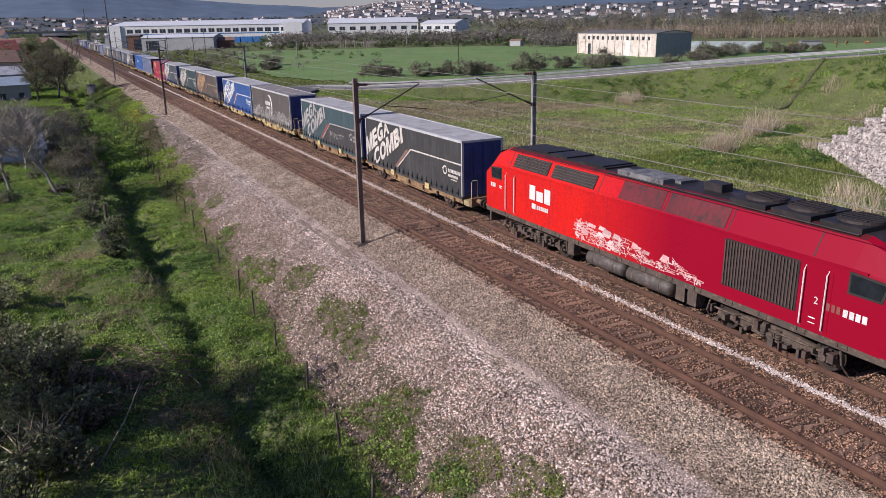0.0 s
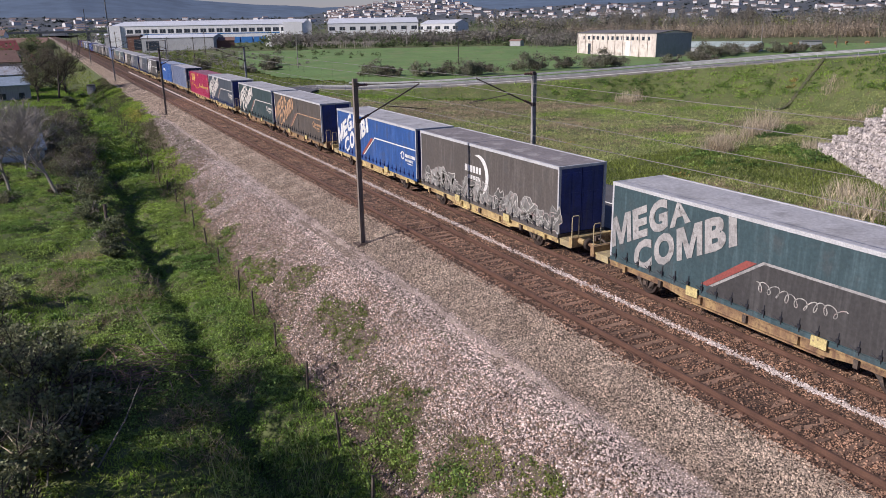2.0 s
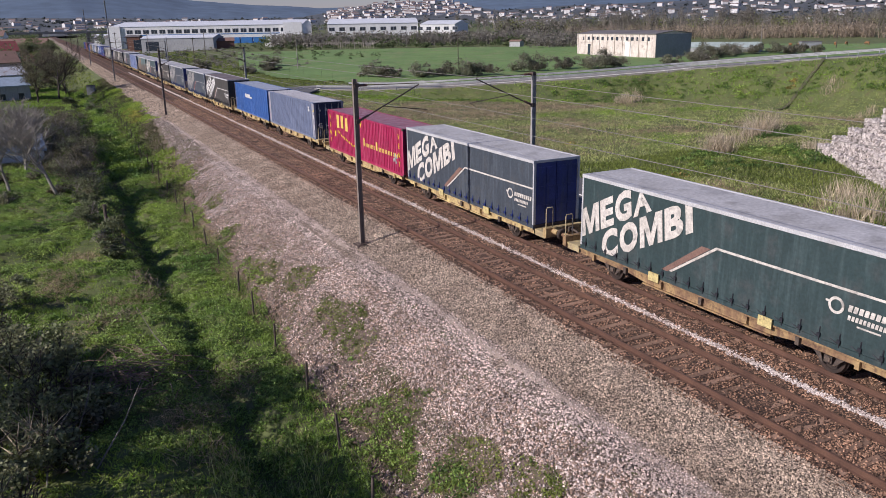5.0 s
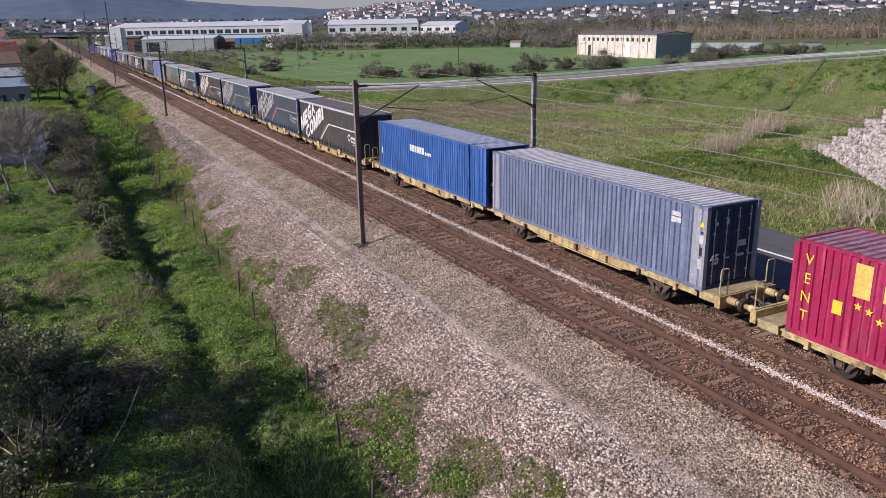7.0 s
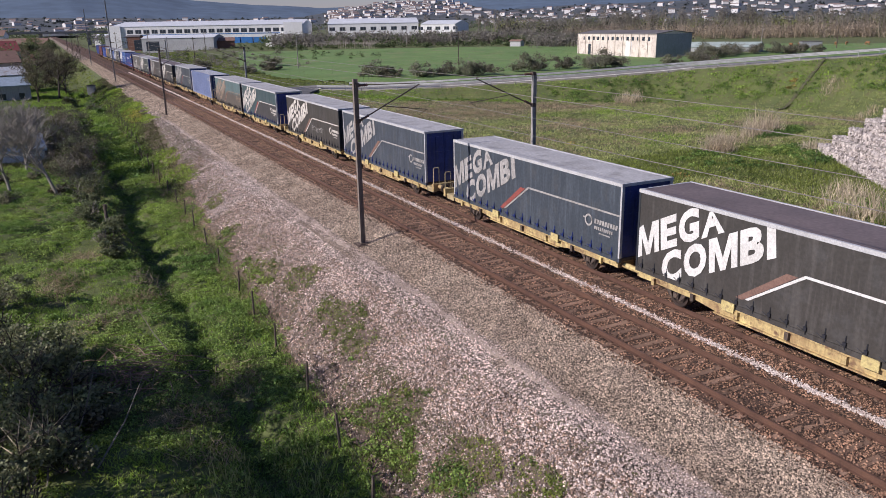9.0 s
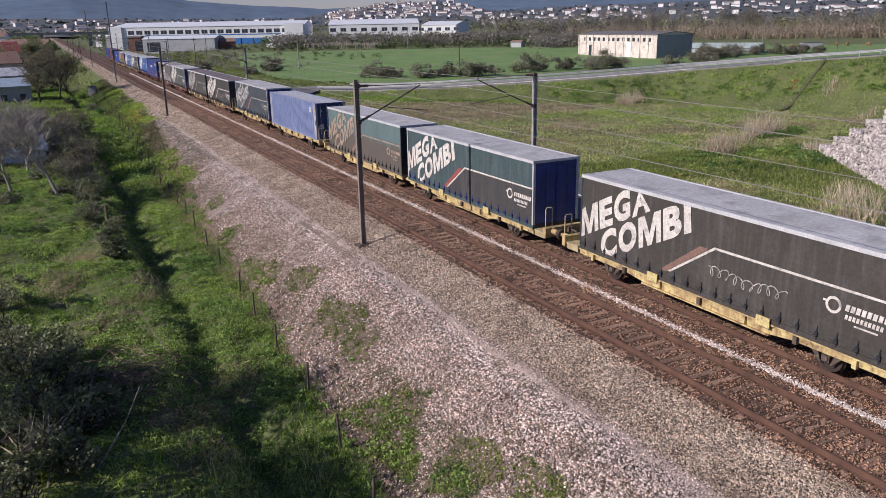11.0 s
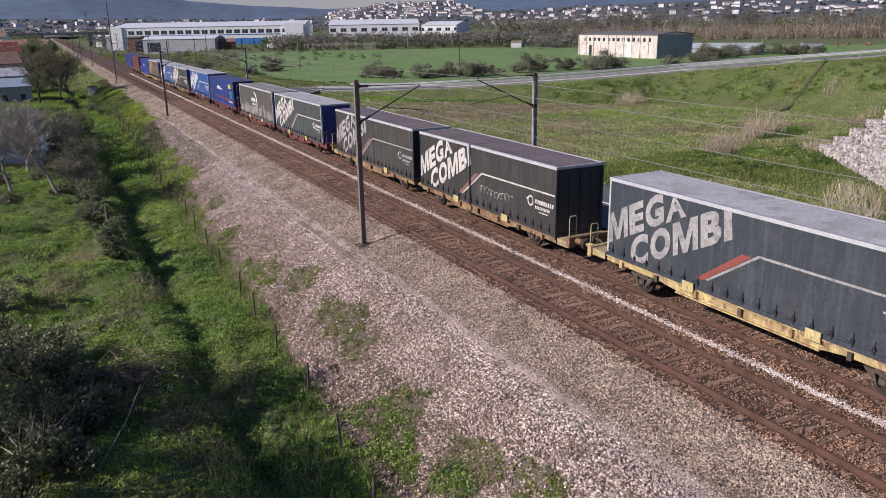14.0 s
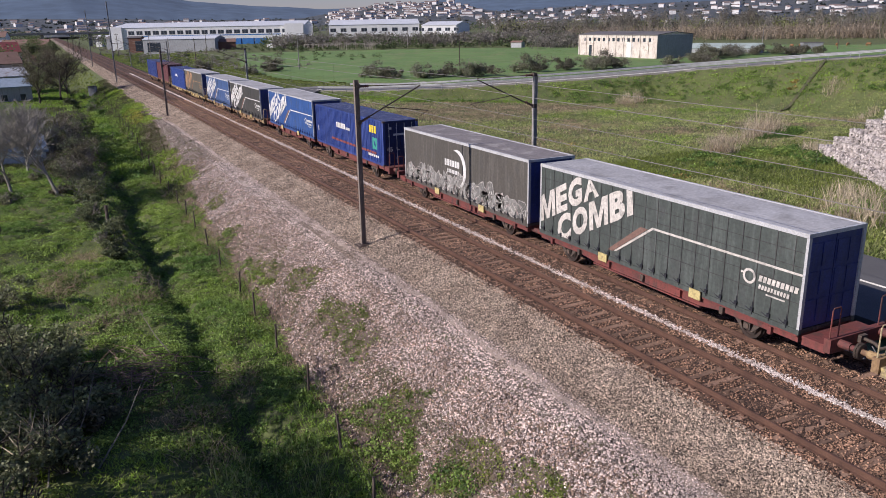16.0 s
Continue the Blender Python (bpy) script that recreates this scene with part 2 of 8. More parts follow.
gx = steps((-2500, -500, 250), (-500, -100, 50), (-100, -20, 8), (-20, -2, 0.6), (-2, 13, 0.3), (13, 27, 0.7), (27, 115, 1.6), (115, 240, 8), (240, 700, 40), (700, 3500, 350))
gy = steps((-500, -60, 40), (-60, 5, 5), (5, 70, 0.45), (70, 180, 1.8), (180, 420, 8), (420, 900, 40), (900, 4200, 300))
GX, GY = np.meshgrid(gx, gy)
GZ = ground_z(GX, GY)
nx, ny = len(gx), len(gy)
idx = np.arange(nx * ny).reshape(ny, nx)
quads = np.stack([idx[:-1, :-1], idx[:-1, 1:], idx[1:, 1:], idx[1:, :-1]], -1).reshape(-1, 4)
ground = raw("ground", np.stack([GX, GY, GZ], -1).reshape(-1, 3).tolist(), quads.tolist(), M["grass_ground"], smooth=True)
tagged(ground, "grassy valley floor with a drainage hollow beside the railway", "ground", kind="structure")

# ballast bed of the two tracks
rng = np.random.default_rng(7)


def strip(name, x_profile, y0, y1, step, mat, rough=0.02, label=""):
    ys = np.arange(y0, y1 + step / 2, step)
    xs = np.array([p[0] for p in x_profile])
    zs = np.array([p[1] for p in x_profile])
    X, Y = np.meshgrid(xs, ys)
    Z = zs[None] + rng.normal(0, rough, X.shape)
    ii = np.arange(X.size).reshape(X.shape)
    q = np.stack([ii[:-1, :-1], ii[:-1, 1:], ii[1:, 1:], ii[1:, :-1]], -1).reshape(-1, 4)
    ob = raw(name, np.stack([X, Y, Z], -1).reshape(-1, 3).tolist(), q.tolist(), mat, smooth=True)
    return tagged(ob, label, "ballast", kind="structure")


bed = [(14.55, -0.22), (14.85, -0.188), (15.12, -0.195), (15.4, -0.205), (16.1, -0.215), (16.8, -0.205), (17.1, -0.195), (17.4, -0.19), (18.0, -0.25), (18.6, -0.19), (18.95, -0.195), (19.25, -0.205), (19.95, -0.215), (20.65, -0.205), (20.95, -0.195), (21.4, -0.19), (22.2, -0.4), (22.9, -0.75)]
shoulder = [(11.6, -0.75), (12.2, -0.60), (12.9, -0.54), (13.6, -0.42), (14.2, -0.28), (14.55, -0.22)]
for y0, y1, step in ((-60, 130, 0.5), (130, 1500, 20), (-480, -60, 20)):
    strip("ballast_bed", bed, y0, y1, step, M["ballast"], 0.012 if step < 1 else 0.0, "rust-brown crushed stone ballast under two railway tracks")
    strip("ballast_shoulder", shoulder, y0, y1, step, M["shoulder_bed"], 0.015 if step < 1 else 0.0, "pinkish grey stone shoulder beside the near track")
bed = shoulder[:-1] + bed


# ---- tracks ----
RAIL_PROFILE = [(-0.075, -0.172), (0.075, -0.172), (0.075, -0.160), (0.012, -0.145), (0.010, -0.048), (0.036, -0.036), (0.036, -0.004), (0.030, 0.0), (-0.030, 0.0), (-0.036, -0.004), (-0.036, -0.036), (-0.010, -0.048), (-0.012, -0.145), (-0.075, -0.160)]


def railway_track(mid, label):
    t = thing("railway_track", label, "railway track", "parallel tracks", at=pose(mid, 0, 0))
    for side in (-1, 1):
        bm = bmesh.new()
        extrude_profile(bm, [(x + side * GAUGE / 2, z) for x, z in RAIL_PROFILE], -480, 1500)
        part("rail", bm, M["rail_rust"], t, "rust-brown steel rail")
        bm = bmesh.new()
        box(bm, side * GAUGE / 2 - 0.026, side * GAUGE / 2 + 0.026, -480, 1500, -0.002, 0.002)
        part("running_surface", bm, M["rail_top"], t, "worn running surface of the rail")
    bm = bmesh.new()
    prof = [(-1.3, -0.36), (1.3, -0.36), (1.3, -0.20), (0.95, -0.175), (0.45, -0.205), (-0.45, -0.205), (-0.95, -0.175), (-1.3, -0.20)]
    extrude_profile(bm, prof, -0.11, 0.11)
    me = bpy.data.meshes.new("sleeper")
    bm.to_mesh(me)
    bm.free()
    me.materials.append(M["concrete_sleeper"])
    for i in range(150):
        same_mesh("sleeper", me, t, (0, 6 + i * 0.6, 0))
    bm = bmesh.new()
    for i in range(170):
        y = 96 + i * 0.6
        box(bm, -1.3, 1.3, y - 0.11, y + 0.11, -0.3, -0.185)
    ob = part("sleeper_rest", bm, M["concrete_sleeper"], t)
    ob["kind"] = "stuff"
    bm = bmesh.new()
    for i in range(300):
        for s in (-1, 1):
            for k in (-1, 1):
                x, y = s * GAUGE / 2 + k * 0.105, 6 + i * 0.6 * 0.5
                if i % 2 == 0:
                    box(bm, x - 0.035, x + 0.035, y - 0.05, y + 0.05, -0.2, -0.135)
    ob = part("rail_clip_rest", bm, M["rail_rust"], t)
    ob["kind"] = "stuff"
    return t


railway_track(NEAR_MID, "empty railway track with rusty rails on concrete sleepers")
railway_track(TRAIN_MID, "railway track with rusty rails carrying the freight train")


# ---- stones, grass and scrub ----
def bulk(name, verts, faces, mat, label, category, kind="stuff", smooth=False, parent=None):
    """A mesh straight from arrays; all faces have the same number of corners."""
    me = bpy.data.meshes.new(name)
    m, n = faces.shape
    me.vertices.add(len(verts))
    me.vertices.foreach_set("co", np.ascontiguousarray(verts, dtype=np.float32).ravel())
    me.loops.add(m * n)
    me.loops.foreach_set("vertex_index", np.ascontiguousarray(faces, dtype=np.int32).ravel())
    me.polygons.add(m)
    me.polygons.foreach_set("loop_start", np.arange(0, m * n, n, dtype=np.int32))
    me.update(calc_edges=True)
    me.materials.append(mat)
    if smooth:
        me.polygons.foreach_set("use_smooth", np.ones(m, dtype=bool))
    ob = new(name, me)
    if parent:
        ob.parent = parent
        if kind:
            ob["kind"] = kind
        return ob
    return tagged(ob, label, category, kind=kind)


def turns(n, tilt, gen):
    """Random rotations: any heading, tilted up to the given angle."""
    a, b, c = gen.uniform(0, 2 * np.pi, n), gen.uniform(-tilt, tilt, n), gen.uniform(-tilt, tilt, n)
    ca, sa, cb, sb, cc, sc = np.cos(a), np.sin(a), np.cos(b), np.sin(b), np.cos(c), np.sin(c)
    z, o = np.zeros(n), np.ones(n)
    ra = np.stack([ca, -sa, z, sa, ca, z, z, z, o], 1).reshape(n, 3, 3)
    rb = np.stack([o, z, z, z, cb, -sb, z, sb, cb], 1).reshape(n, 3, 3)
    rc = np.stack([cc, z, sc, z, o, z, -sc, z, cc], 1).reshape(n, 3, 3)
    return ra @ rb @ rc


def spread_of(base, faces, pos, size, rot, gen, jitter=0.0):
    n, k = len(pos), len(base)
    v = np.repeat(base[None], n, 0)
    if jitter:
        v = v + gen.normal(0, jitter, v.shape)
    v = v * size[:, None, :]
    v = np.einsum("nij,nkj->nki", rot, v) + pos[:, None, :]
    f = faces[None] + (np.arange(n) * k)[:, None, None]
    return v.reshape(-1, 3), f.reshape(-1, faces.shape[1])


OCTA = np.array([(1, 0, -0.45), (-1, 0, -0.45), (0, 1, -0.45), (0, -1, -0.45), (0.4, 0.15, 0.8), (-0.4, -0.1, 0.9)], float)
OCTA_F = np.array([(0, 2, 4), (2, 1, 5), (1, 3, 5), (3, 0, 4), (2, 5, 4), (3, 4, 5)])
BLADE = np.array([(-0.5, 0, 0), (0.5, 0, 0), (0, 0.38, 1.0)], float)
BLADE_F = np.array([(0, 1, 2)])
LEAF = np.array([(0, -0.5, 0), (0.32, 0.0, 0.06), (0, 0.5, 0), (-0.32, 0.0, 0.06)], float)
LEAF_F = np.array([(0, 1, 2, 3)])


def stones(name, x, y, z, lo, hi, mat, label, seed):
    g = np.random.default_rng(seed)
    n = len(x)
    s = g.uniform(lo, hi, n)[:, None] * g.uniform(0.6, 1.25, (n, 3))
    s[:, 2] *= 0.75
    v, f = spread_of(OCTA, OCTA_F, np.stack([x, y, z], 1), s * 0.5, turns(n, 0.6, g), g, 0.16)
    return bulk(name, v, f, mat, label, "stones")


def blades(name, x, y, z, height, width, mat, label, seed, lean=0.5, per=6, spread=0.12, category="grass"):
    g = np.random.default_rng(seed)
    n = len(x)
    px, py, pz = (np.repeat(a, per) for a in (x, y, z))
    px = px + g.normal(0, spread, n * per)
    py = py + g.normal(0, spread, n * per)
    h = np.repeat(np.broadcast_to(height, n), per) * g.uniform(0.55, 1.15, n * per)
    w = np.full(n * per, width) * g.uniform(0.7, 1.3, n * per)
    v, f = spread_of(BLADE, BLADE_F, np.stack([px, py, pz - 0.02], 1), np.stack([w, h, h], 1), turns(n * per, lean, g), g)
    return bulk(name, v, f, mat, label, category)


def clumps(name, centres, radii, per, leaf, mat, label, seed, flat=0.7, category="weeds", kind="stuff", parent=None, shell=0.55):
    """Leafy hummocks: leaves strewn through the upper half of soft balls."""
    g = np.random.default_rng(seed)
    n = len(centres)
    d = g.normal(0, 1, (n * per, 3))
    d /= np.linalg.norm(d, axis=1)[:, None]
    d[:, 2] = np.abs(d[:, 2]) * np.where(g.random(n * per) < 0.8, 1, -0.4)
    r = np.repeat(radii, per) * (shell + (1 - shell) * g.random(n * per)) * g.uniform(0.75, 1.2, n * per)
    p = np.repeat(centres, per, 0) + d * (r[:, None] * np.array([1, 1, flat]))
    s = leaf * g.uniform(0.55, 1.4, n * per)
    v, f = spread_of(LEAF, LEAF_F, p, np.stack([s, s, s], 1), turns(n * per, 1.1, g), g)
    return bulk(name, v, f, mat, label, category, kind, parent=parent)


def leaf_paint(name, a, b, island=0.45, rough=0.65, scale=0.25):
    m = material(name, a, b, scale, 3.0, rough, island=island, spread=0.45)
    nt = m.node_tree
    b_ = nt.nodes["Principled BSDF"]
    tr, mx = nt.nodes.new("ShaderNodeBsdfTranslucent"), nt.nodes.new("ShaderNodeMixShader")
    mx.inputs[0].default_value = 0.4
    nt.links.new(b_.inputs["Base Color"].links[0].from_socket, tr.inputs["Color"])
    nt.links.new(b_.outputs[0], mx.inputs[1])
    nt.links.new(tr.outputs[0], mx.inputs[2])
    nt.links.new(mx.outputs[0], nt.nodes["Material Output"].inputs["Surface"])
    return m


M["grass_blade"] = leaf_paint("grass_blade", (0.37, 0.48, 0.075), (0.21, 0.33, 0.048), 0.5)
M["grass_lush"] = leaf_paint("grass_lush", (0.30, 0.44, 0.06), (0.15, 0.26, 0.04))
M["bank_green"] = leaf_paint("bank_green", (0.24, 0.29, 0.06), (0.13, 0.17, 0.04), 0.5)
M["grass_field"] = leaf_paint("grass_field", (0.45, 0.475, 0.185), (0.32, 0.36, 0.13), 0.45)
M["grass_dry"] = leaf_paint("grass_dry", (0.46, 0.37, 0.235), (0.31, 0.24, 0.155), 0.45)
M["weed_leaf"] = leaf_paint("weed_leaf", (0.345, 0.45, 0.105), (0.155, 0.265, 0.062), 0.6)
M["bramble_leaf"] = leaf_paint("bramble_leaf", (0.215, 0.27, 0.115), (0.205, 0.18, 0.12), 0.6)
M["bank_weed"] = leaf_paint("bank_weed", (0.25, 0.29, 0.06), (0.09, 0.15, 0.035), 0.5, scale=0.6)
M["weed_dark"] = leaf_paint("weed_dark", (0.15, 0.25, 0.055), (0.08, 0.145, 0.035), 0.55)
M["weed_yellow"] = leaf_paint("weed_yellow", (0.50, 0.44, 0.09), (0.33, 0.35, 0.07), 0.5)
M["weed_ochre"] = leaf_paint("weed_ochre", (0.42, 0.30, 0.10), (0.30, 0.24, 0.07), 0.5)
M["scrub_grass"] = leaf_paint("scrub_grass", (0.15, 0.165, 0.06), (0.11, 0.105, 0.055), 0.45)
M["scrub_leaf"] = leaf_paint("scrub_leaf", (0.17, 0.20, 0.09), (0.12, 0.135, 0.07), 0.5)
M["dusk_leaf"] = leaf_paint("dusk_leaf", (0.135, 0.13, 0.072), (0.155, 0.125, 0.088), 0.5)
M["dusk_olive"] = leaf_paint("dusk_olive", (0.15, 0.15, 0.10), (0.17, 0.145, 0.11), 0.5)
M["garden_leaf"] = leaf_paint("garden_leaf", (0.17, 0.24, 0.07), (0.12, 0.17, 0.055), 0.4)
M["olive_leaf"] = leaf_paint("olive_leaf", (0.21, 0.225, 0.14), (0.24, 0.22, 0.155), 0.45)
M["bark_grey"] = material("bark_grey", (0.30, 0.27, 0.225), (0.19, 0.17, 0.14), 3, 30, 0.9, bump=0.5)
M["bark_pale"] = material("bark_pale", (0.36, 0.33, 0.285), (0.24, 0.215, 0.185), 3, 30, 0.9, bump=0.3)
M["bark_brown"] = material("bark_brown", (0.25, 0.17, 0.125), (0.15, 0.10, 0.075), 3, 30, 0.9)
M["bark_cut"] = material("bark_cut", (0.34, 0.265, 0.20), (0.22, 0.165, 0.125), 3, 30, 0.9)
M["bark_dark"] = material("bark_dark", (0.07, 0.055, 0.045), (0.045, 0.035, 0.03), 3, 30, 0.9, bump=0.5)
M["reed_stalk"] = leaf_paint("reed_stalk", (0.70, 0.60, 0.44), (0.46, 0.37, 0.26), 0.5)
M["bank_soil"] = material("bank_soil", (0.18, 0.132, 0.104), (0.11, 0.082, 0.062), 0.8, 12, 0.95, bump=0.8, bump_scale=14, third=(0.115, 0.112, 0.05))
M["post_wood"] = material("post_wood", (0.12, 0.095, 0.075), (0.07, 0.055, 0.045), 4, 30, 0.9)

# stony bank below the near track, draped on the ground with a ragged lower edge
ys = np.arange(4, 190, 0.4)
lo_edge = np.interp(ys, [17, 25, 42, 57, 72, 88, 106, 121], [6.6, 7.15, 7.5, 7.9, 8.3, 9.0, 9.9, 10.6]) + 0.3 * patch(ys * 0, ys, 3.0, 5) + 0.2 * patch(ys * 0 + 9, ys, 0.9, 6)
cols = np.linspace(0, 1, 24)
BX = lo_edge[:, None] + (12.35 - lo_edge[:, None]) * cols[None]
BY = np.repeat(ys[:, None], 24, 1)
BZ = ground_z(BX, BY) + 0.025 + rng.normal(0, 0.012, BX.shape)
BZ[:, 0] -= 0.12
ii = np.arange(BX.size).reshape(BX.shape)
bank = raw("stony_bank", np.stack([BX, BY, BZ], -1).reshape(-1, 3).tolist(), np.stack([ii[:-1, :-1], ii[:-1, 1:], ii[1:, 1:], ii[1:, :-1]], -1).reshape(-1, 4).tolist(), M["bank_soil"], smooth=True)
tagged(bank, "stony earth bank sloping from the track to the hollow", "embankment", kind="structure")


# tufts of weeds on the bank: middle, half width across and along the line
TUFTS = ((8.8, 38.6, 0.75, 2.3), (9.5, 34.4, 0.75, 1.7), (9.45, 27.2, 0.85, 2.3), (9.1, 25.4, 0.5, 1.0), (9.05, 20.7, 0.75, 1.2), (8.0, 21.8, 0.95, 2.2), (7.9, 18.6, 0.6, 1.3), (8.9, 16.7, 0.8, 1.5), (9.9, 14.2, 0.6, 1.0), (9.0, 46.5, 0.6, 1.6),
         (9.3, 53.5, 0.6, 2.0), (9.2, 66.4, 0.95, 3.6), (9.2, 76.0, 1.0, 4.2), (10.6, 104.0, 0.9, 5.0), (11.0, 119.0, 1.2, 10.0), (10.8, 150.0, 1.3, 9.0))


def stone_edge(y):
    """The foot of the stony part of the bank, which climbs with the distance."""
    return np.interp(y, [15, 26, 31, 44, 51, 67, 75, 87, 109, 130, 190], [7.2, 7.4, 7.7, 8.25, 8.4, 9.3, 9.9, 10.5, 11.5, 11.7, 11.8])


def in_tuft(x, y):
    """Inside one of the tufts, with a ragged rim."""
    ragged = 0.75 * patch(x, y, 1.1, 3) + 0.5 * patch(x, y, 0.4, 7)
    out = np.zeros(np.shape(x), bool)
    for cx, cy, rx, ry in TUFTS:
        out = out | (np.hypot((x - cx) / rx, (y - cy) / ry) < 0.85 + 0.75 * ragged)
    return out


def green_patch(x, y):
    """Where weeds have taken hold on the bank."""
    x, y = np.broadcast_arrays(np.asarray(x, float), np.asarray(y, float))
    ragged = 0.75 * patch(x, y, 1.1, 3) + 0.5 * patch(x, y, 0.4, 7)
    return (x < stone_edge(y) - 0.1 + 0.35 * ragged) | in_tuft(x, y)


def path_x(y):
    """The middle of the trodden path."""
    return 12.15 + 0.10 * wave(y * 0, y, 0.5, 1) + 0.05 * wave(y * 0, y, 2.1, 3)


def on_path(x, y, half=0.2):
    return np.abs(x - path_x(y)) < half + 0.07 * wave(y * 0, y, 0.9, 4) + 0.06 * wave(x * 3, y, 6.0, 2)


g1 = np.random.default_rng(11)
n = 110000
yy = 7 + 58 * g1.random(n) ** 1.6
xx = g1.uniform(7.2, 12.45, n)
above = xx - stone_edge(yy) + 0.3 * patch(xx, yy, 1.2, 21)
keep = ~on_path(xx, yy) & (~green_patch(xx, yy) | (g1.random(n) < 0.16)) & (above > -0.1) & (g1.random(n) < np.clip(0.22 + 0.34 * above + 0.25 * patch(xx, yy, 1.6, 21), 0.1, 1))
xx, yy = xx[keep], yy[keep]
stones("bank_stones", xx, yy, ground_z(xx, yy) + 0.04, 0.036, 0.105, M["pale_stone"], "loose pale pinkish stones on the railway bank", 12)
n = 36000
yy = 7 + 62 * g1.random(n) ** 1.5
xx = g1.uniform(7.0, 11.2, n)
keep = (xx > stone_edge(yy) - 0.35) & (~green_patch(xx, yy) | (g1.random(n) < 0.35))
stones("bank_rubble", xx[keep], yy[keep], ground_z(xx[keep], yy[keep]) + 0.05, 0.04, 0.11, M["rubble_stone"], "small brownish rubble on the lower bank", 18)
n = 18000
yy = 50 + 135 * g1.random(n) ** 1.3
xx = g1.uniform(8.3, 12.4, n)
keep = (xx > stone_edge(yy)) & (~green_patch(xx, yy) | (g1.random(n) < 0.15))
stones("bank_stones", xx[keep], yy[keep], ground_z(xx[keep], yy[keep]) + 0.04, 0.07, 0.15, M["grey_stone"], "loose grey-pink stones on the distant bank", 13)

bed_x, bed_z = np.array([p[0] for p in bed]), np.array([p[1] for p in bed])
n = 104000
yy = 8 + 110 * g1.random(n) ** 2.2
xx = g1.uniform(14.5, 21.6, n)
off = np.minimum(np.abs(xx - NEAR_RAIL), np.abs(xx - NEAR_RAIL - GAUGE))
sleeper_here = (np.abs((yy - 6 + 0.3) % 0.6 - 0.3) < 0.16) & ((np.abs(xx - NEAR_MID) < 1.34) | (np.abs(xx - TRAIN_MID) < 1.34))
keep = (off > 0.06) & (~sleeper_here | (g1.random(n) < 0.22)) & ((xx < 20.2) | (g1.random(n) < 0.3))
lift = np.where(sleeper_here, 0.03, 0.012)[keep]
xx, yy = xx[keep], yy[keep]
stones("ballast_stones", xx, yy, np.interp(xx, bed_x, bed_z) + lift, 0.036 + 0.0004 * yy, 0.07 + 0.0006 * yy, M["ballast_stone"], "brown crushed ballast stones between the sleepers", 14)
n = 66000
yy = 8 + 130 * g1.random(n) ** 1.9
xx = g1.uniform(12.3, 14.75, n)
keep = ~on_path(xx, yy)
xx, yy = xx[keep], yy[keep]
stones("shoulder_stones", xx, yy, np.interp(xx, bed_x, bed_z) + 0.02, 0.036 + 0.0006 * yy, 0.07 + 0.0011 * yy, M["shoulder_stone"], "pinkish grey crushed stones on the track's shoulder", 16)
n = 12000
yy = g1.uniform(95, 300, n)
xx = g1.uniform(11.6, 14.5, n)
stones("shoulder_stones", xx, yy, np.interp(xx, bed_x, bed_z) + 0.02, 0.12, 0.3, M["shoulder_stone"], "crushed stones on the distant shoulder", 19)
n = 15000
yy = 6 + 100 * g1.random(n) ** 1.8
xx = 12.15 + g1.normal(0, 0.22, n)
stones("path_gravel", xx, yy, ground_z(xx, yy) + 0.09, 0.025, 0.06, M["pale_stone"], "fine gravel strewn over the trodden path", 17)
n = 11000
yy = 9 + 190 * g1.random(n) ** 1.9
xx = 18.0 + g1.normal(0, 0.09, n)
stones("cess_stones", xx, yy, np.interp(xx, bed_x, bed_z) + 0.03, 0.04 + 0.0004 * yy, 0.08 + 0.0006 * yy, M["white_stone"], "line of fresh pale stones between the two tracks", 15)

# trodden path of fine gravel at the shoulder
ps = np.arange(4, 120, 0.6)
PX = path_x(ps)
wd = 0.24 + 0.07 * wave(ps * 0, ps, 0.9, 4)
rows = np.stack([PX - wd, PX - wd / 3, PX + wd / 3, PX + wd], 1)
PY = np.repeat(ps[:, None], 4, 1)
PZ = np.maximum(ground_z(rows, PY) + 0.05, np.interp(rows, bed_x, bed_z)) + 0.012
PZ[:, 0] -= 0.05
PZ[:, 3] -= 0.05
ii = np.arange(rows.size).reshape(rows.shape)
path = raw("trodden_path", np.stack([rows, PY, PZ], -1).reshape(-1, 3).tolist(), np.stack([ii[:-1, :-1], ii[:-1, 1:], ii[1:, 1:], ii[1:, :-1]], -1).reshape(-1, 4).tolist(), M["path_gravel"], smooth=True)
tagged(path, "narrow trodden path of fine pale gravel beside the track", "path", kind="structure")

# grass of the hollow and the rough meadow
n = 46000
yy = 14 + 76 * g1.random(n) ** 1.5
xx = g1.uniform(-10, 11.0, n)
keep = (xx > -0.09 * yy - 2.5) & (xx < np.interp(yy, ys, lo_edge) - 0.1 + 0.4 * g1.random(n))
xx, yy = xx[keep], yy[keep]
zz = ground_z(xx, yy)
tone = 1.1 * patch(xx, yy, 2.6, 6) + 0.5 * patch(xx, yy, 0.8, 16) + g1.normal(0, 0.3, len(xx))
lush = ((xx > 3.2) & (xx < 7.6) & (tone > -0.9)) | (tone > 0.5)
dry = (tone < -0.62) & ~lush & (g1.random(len(xx)) < 0.7)
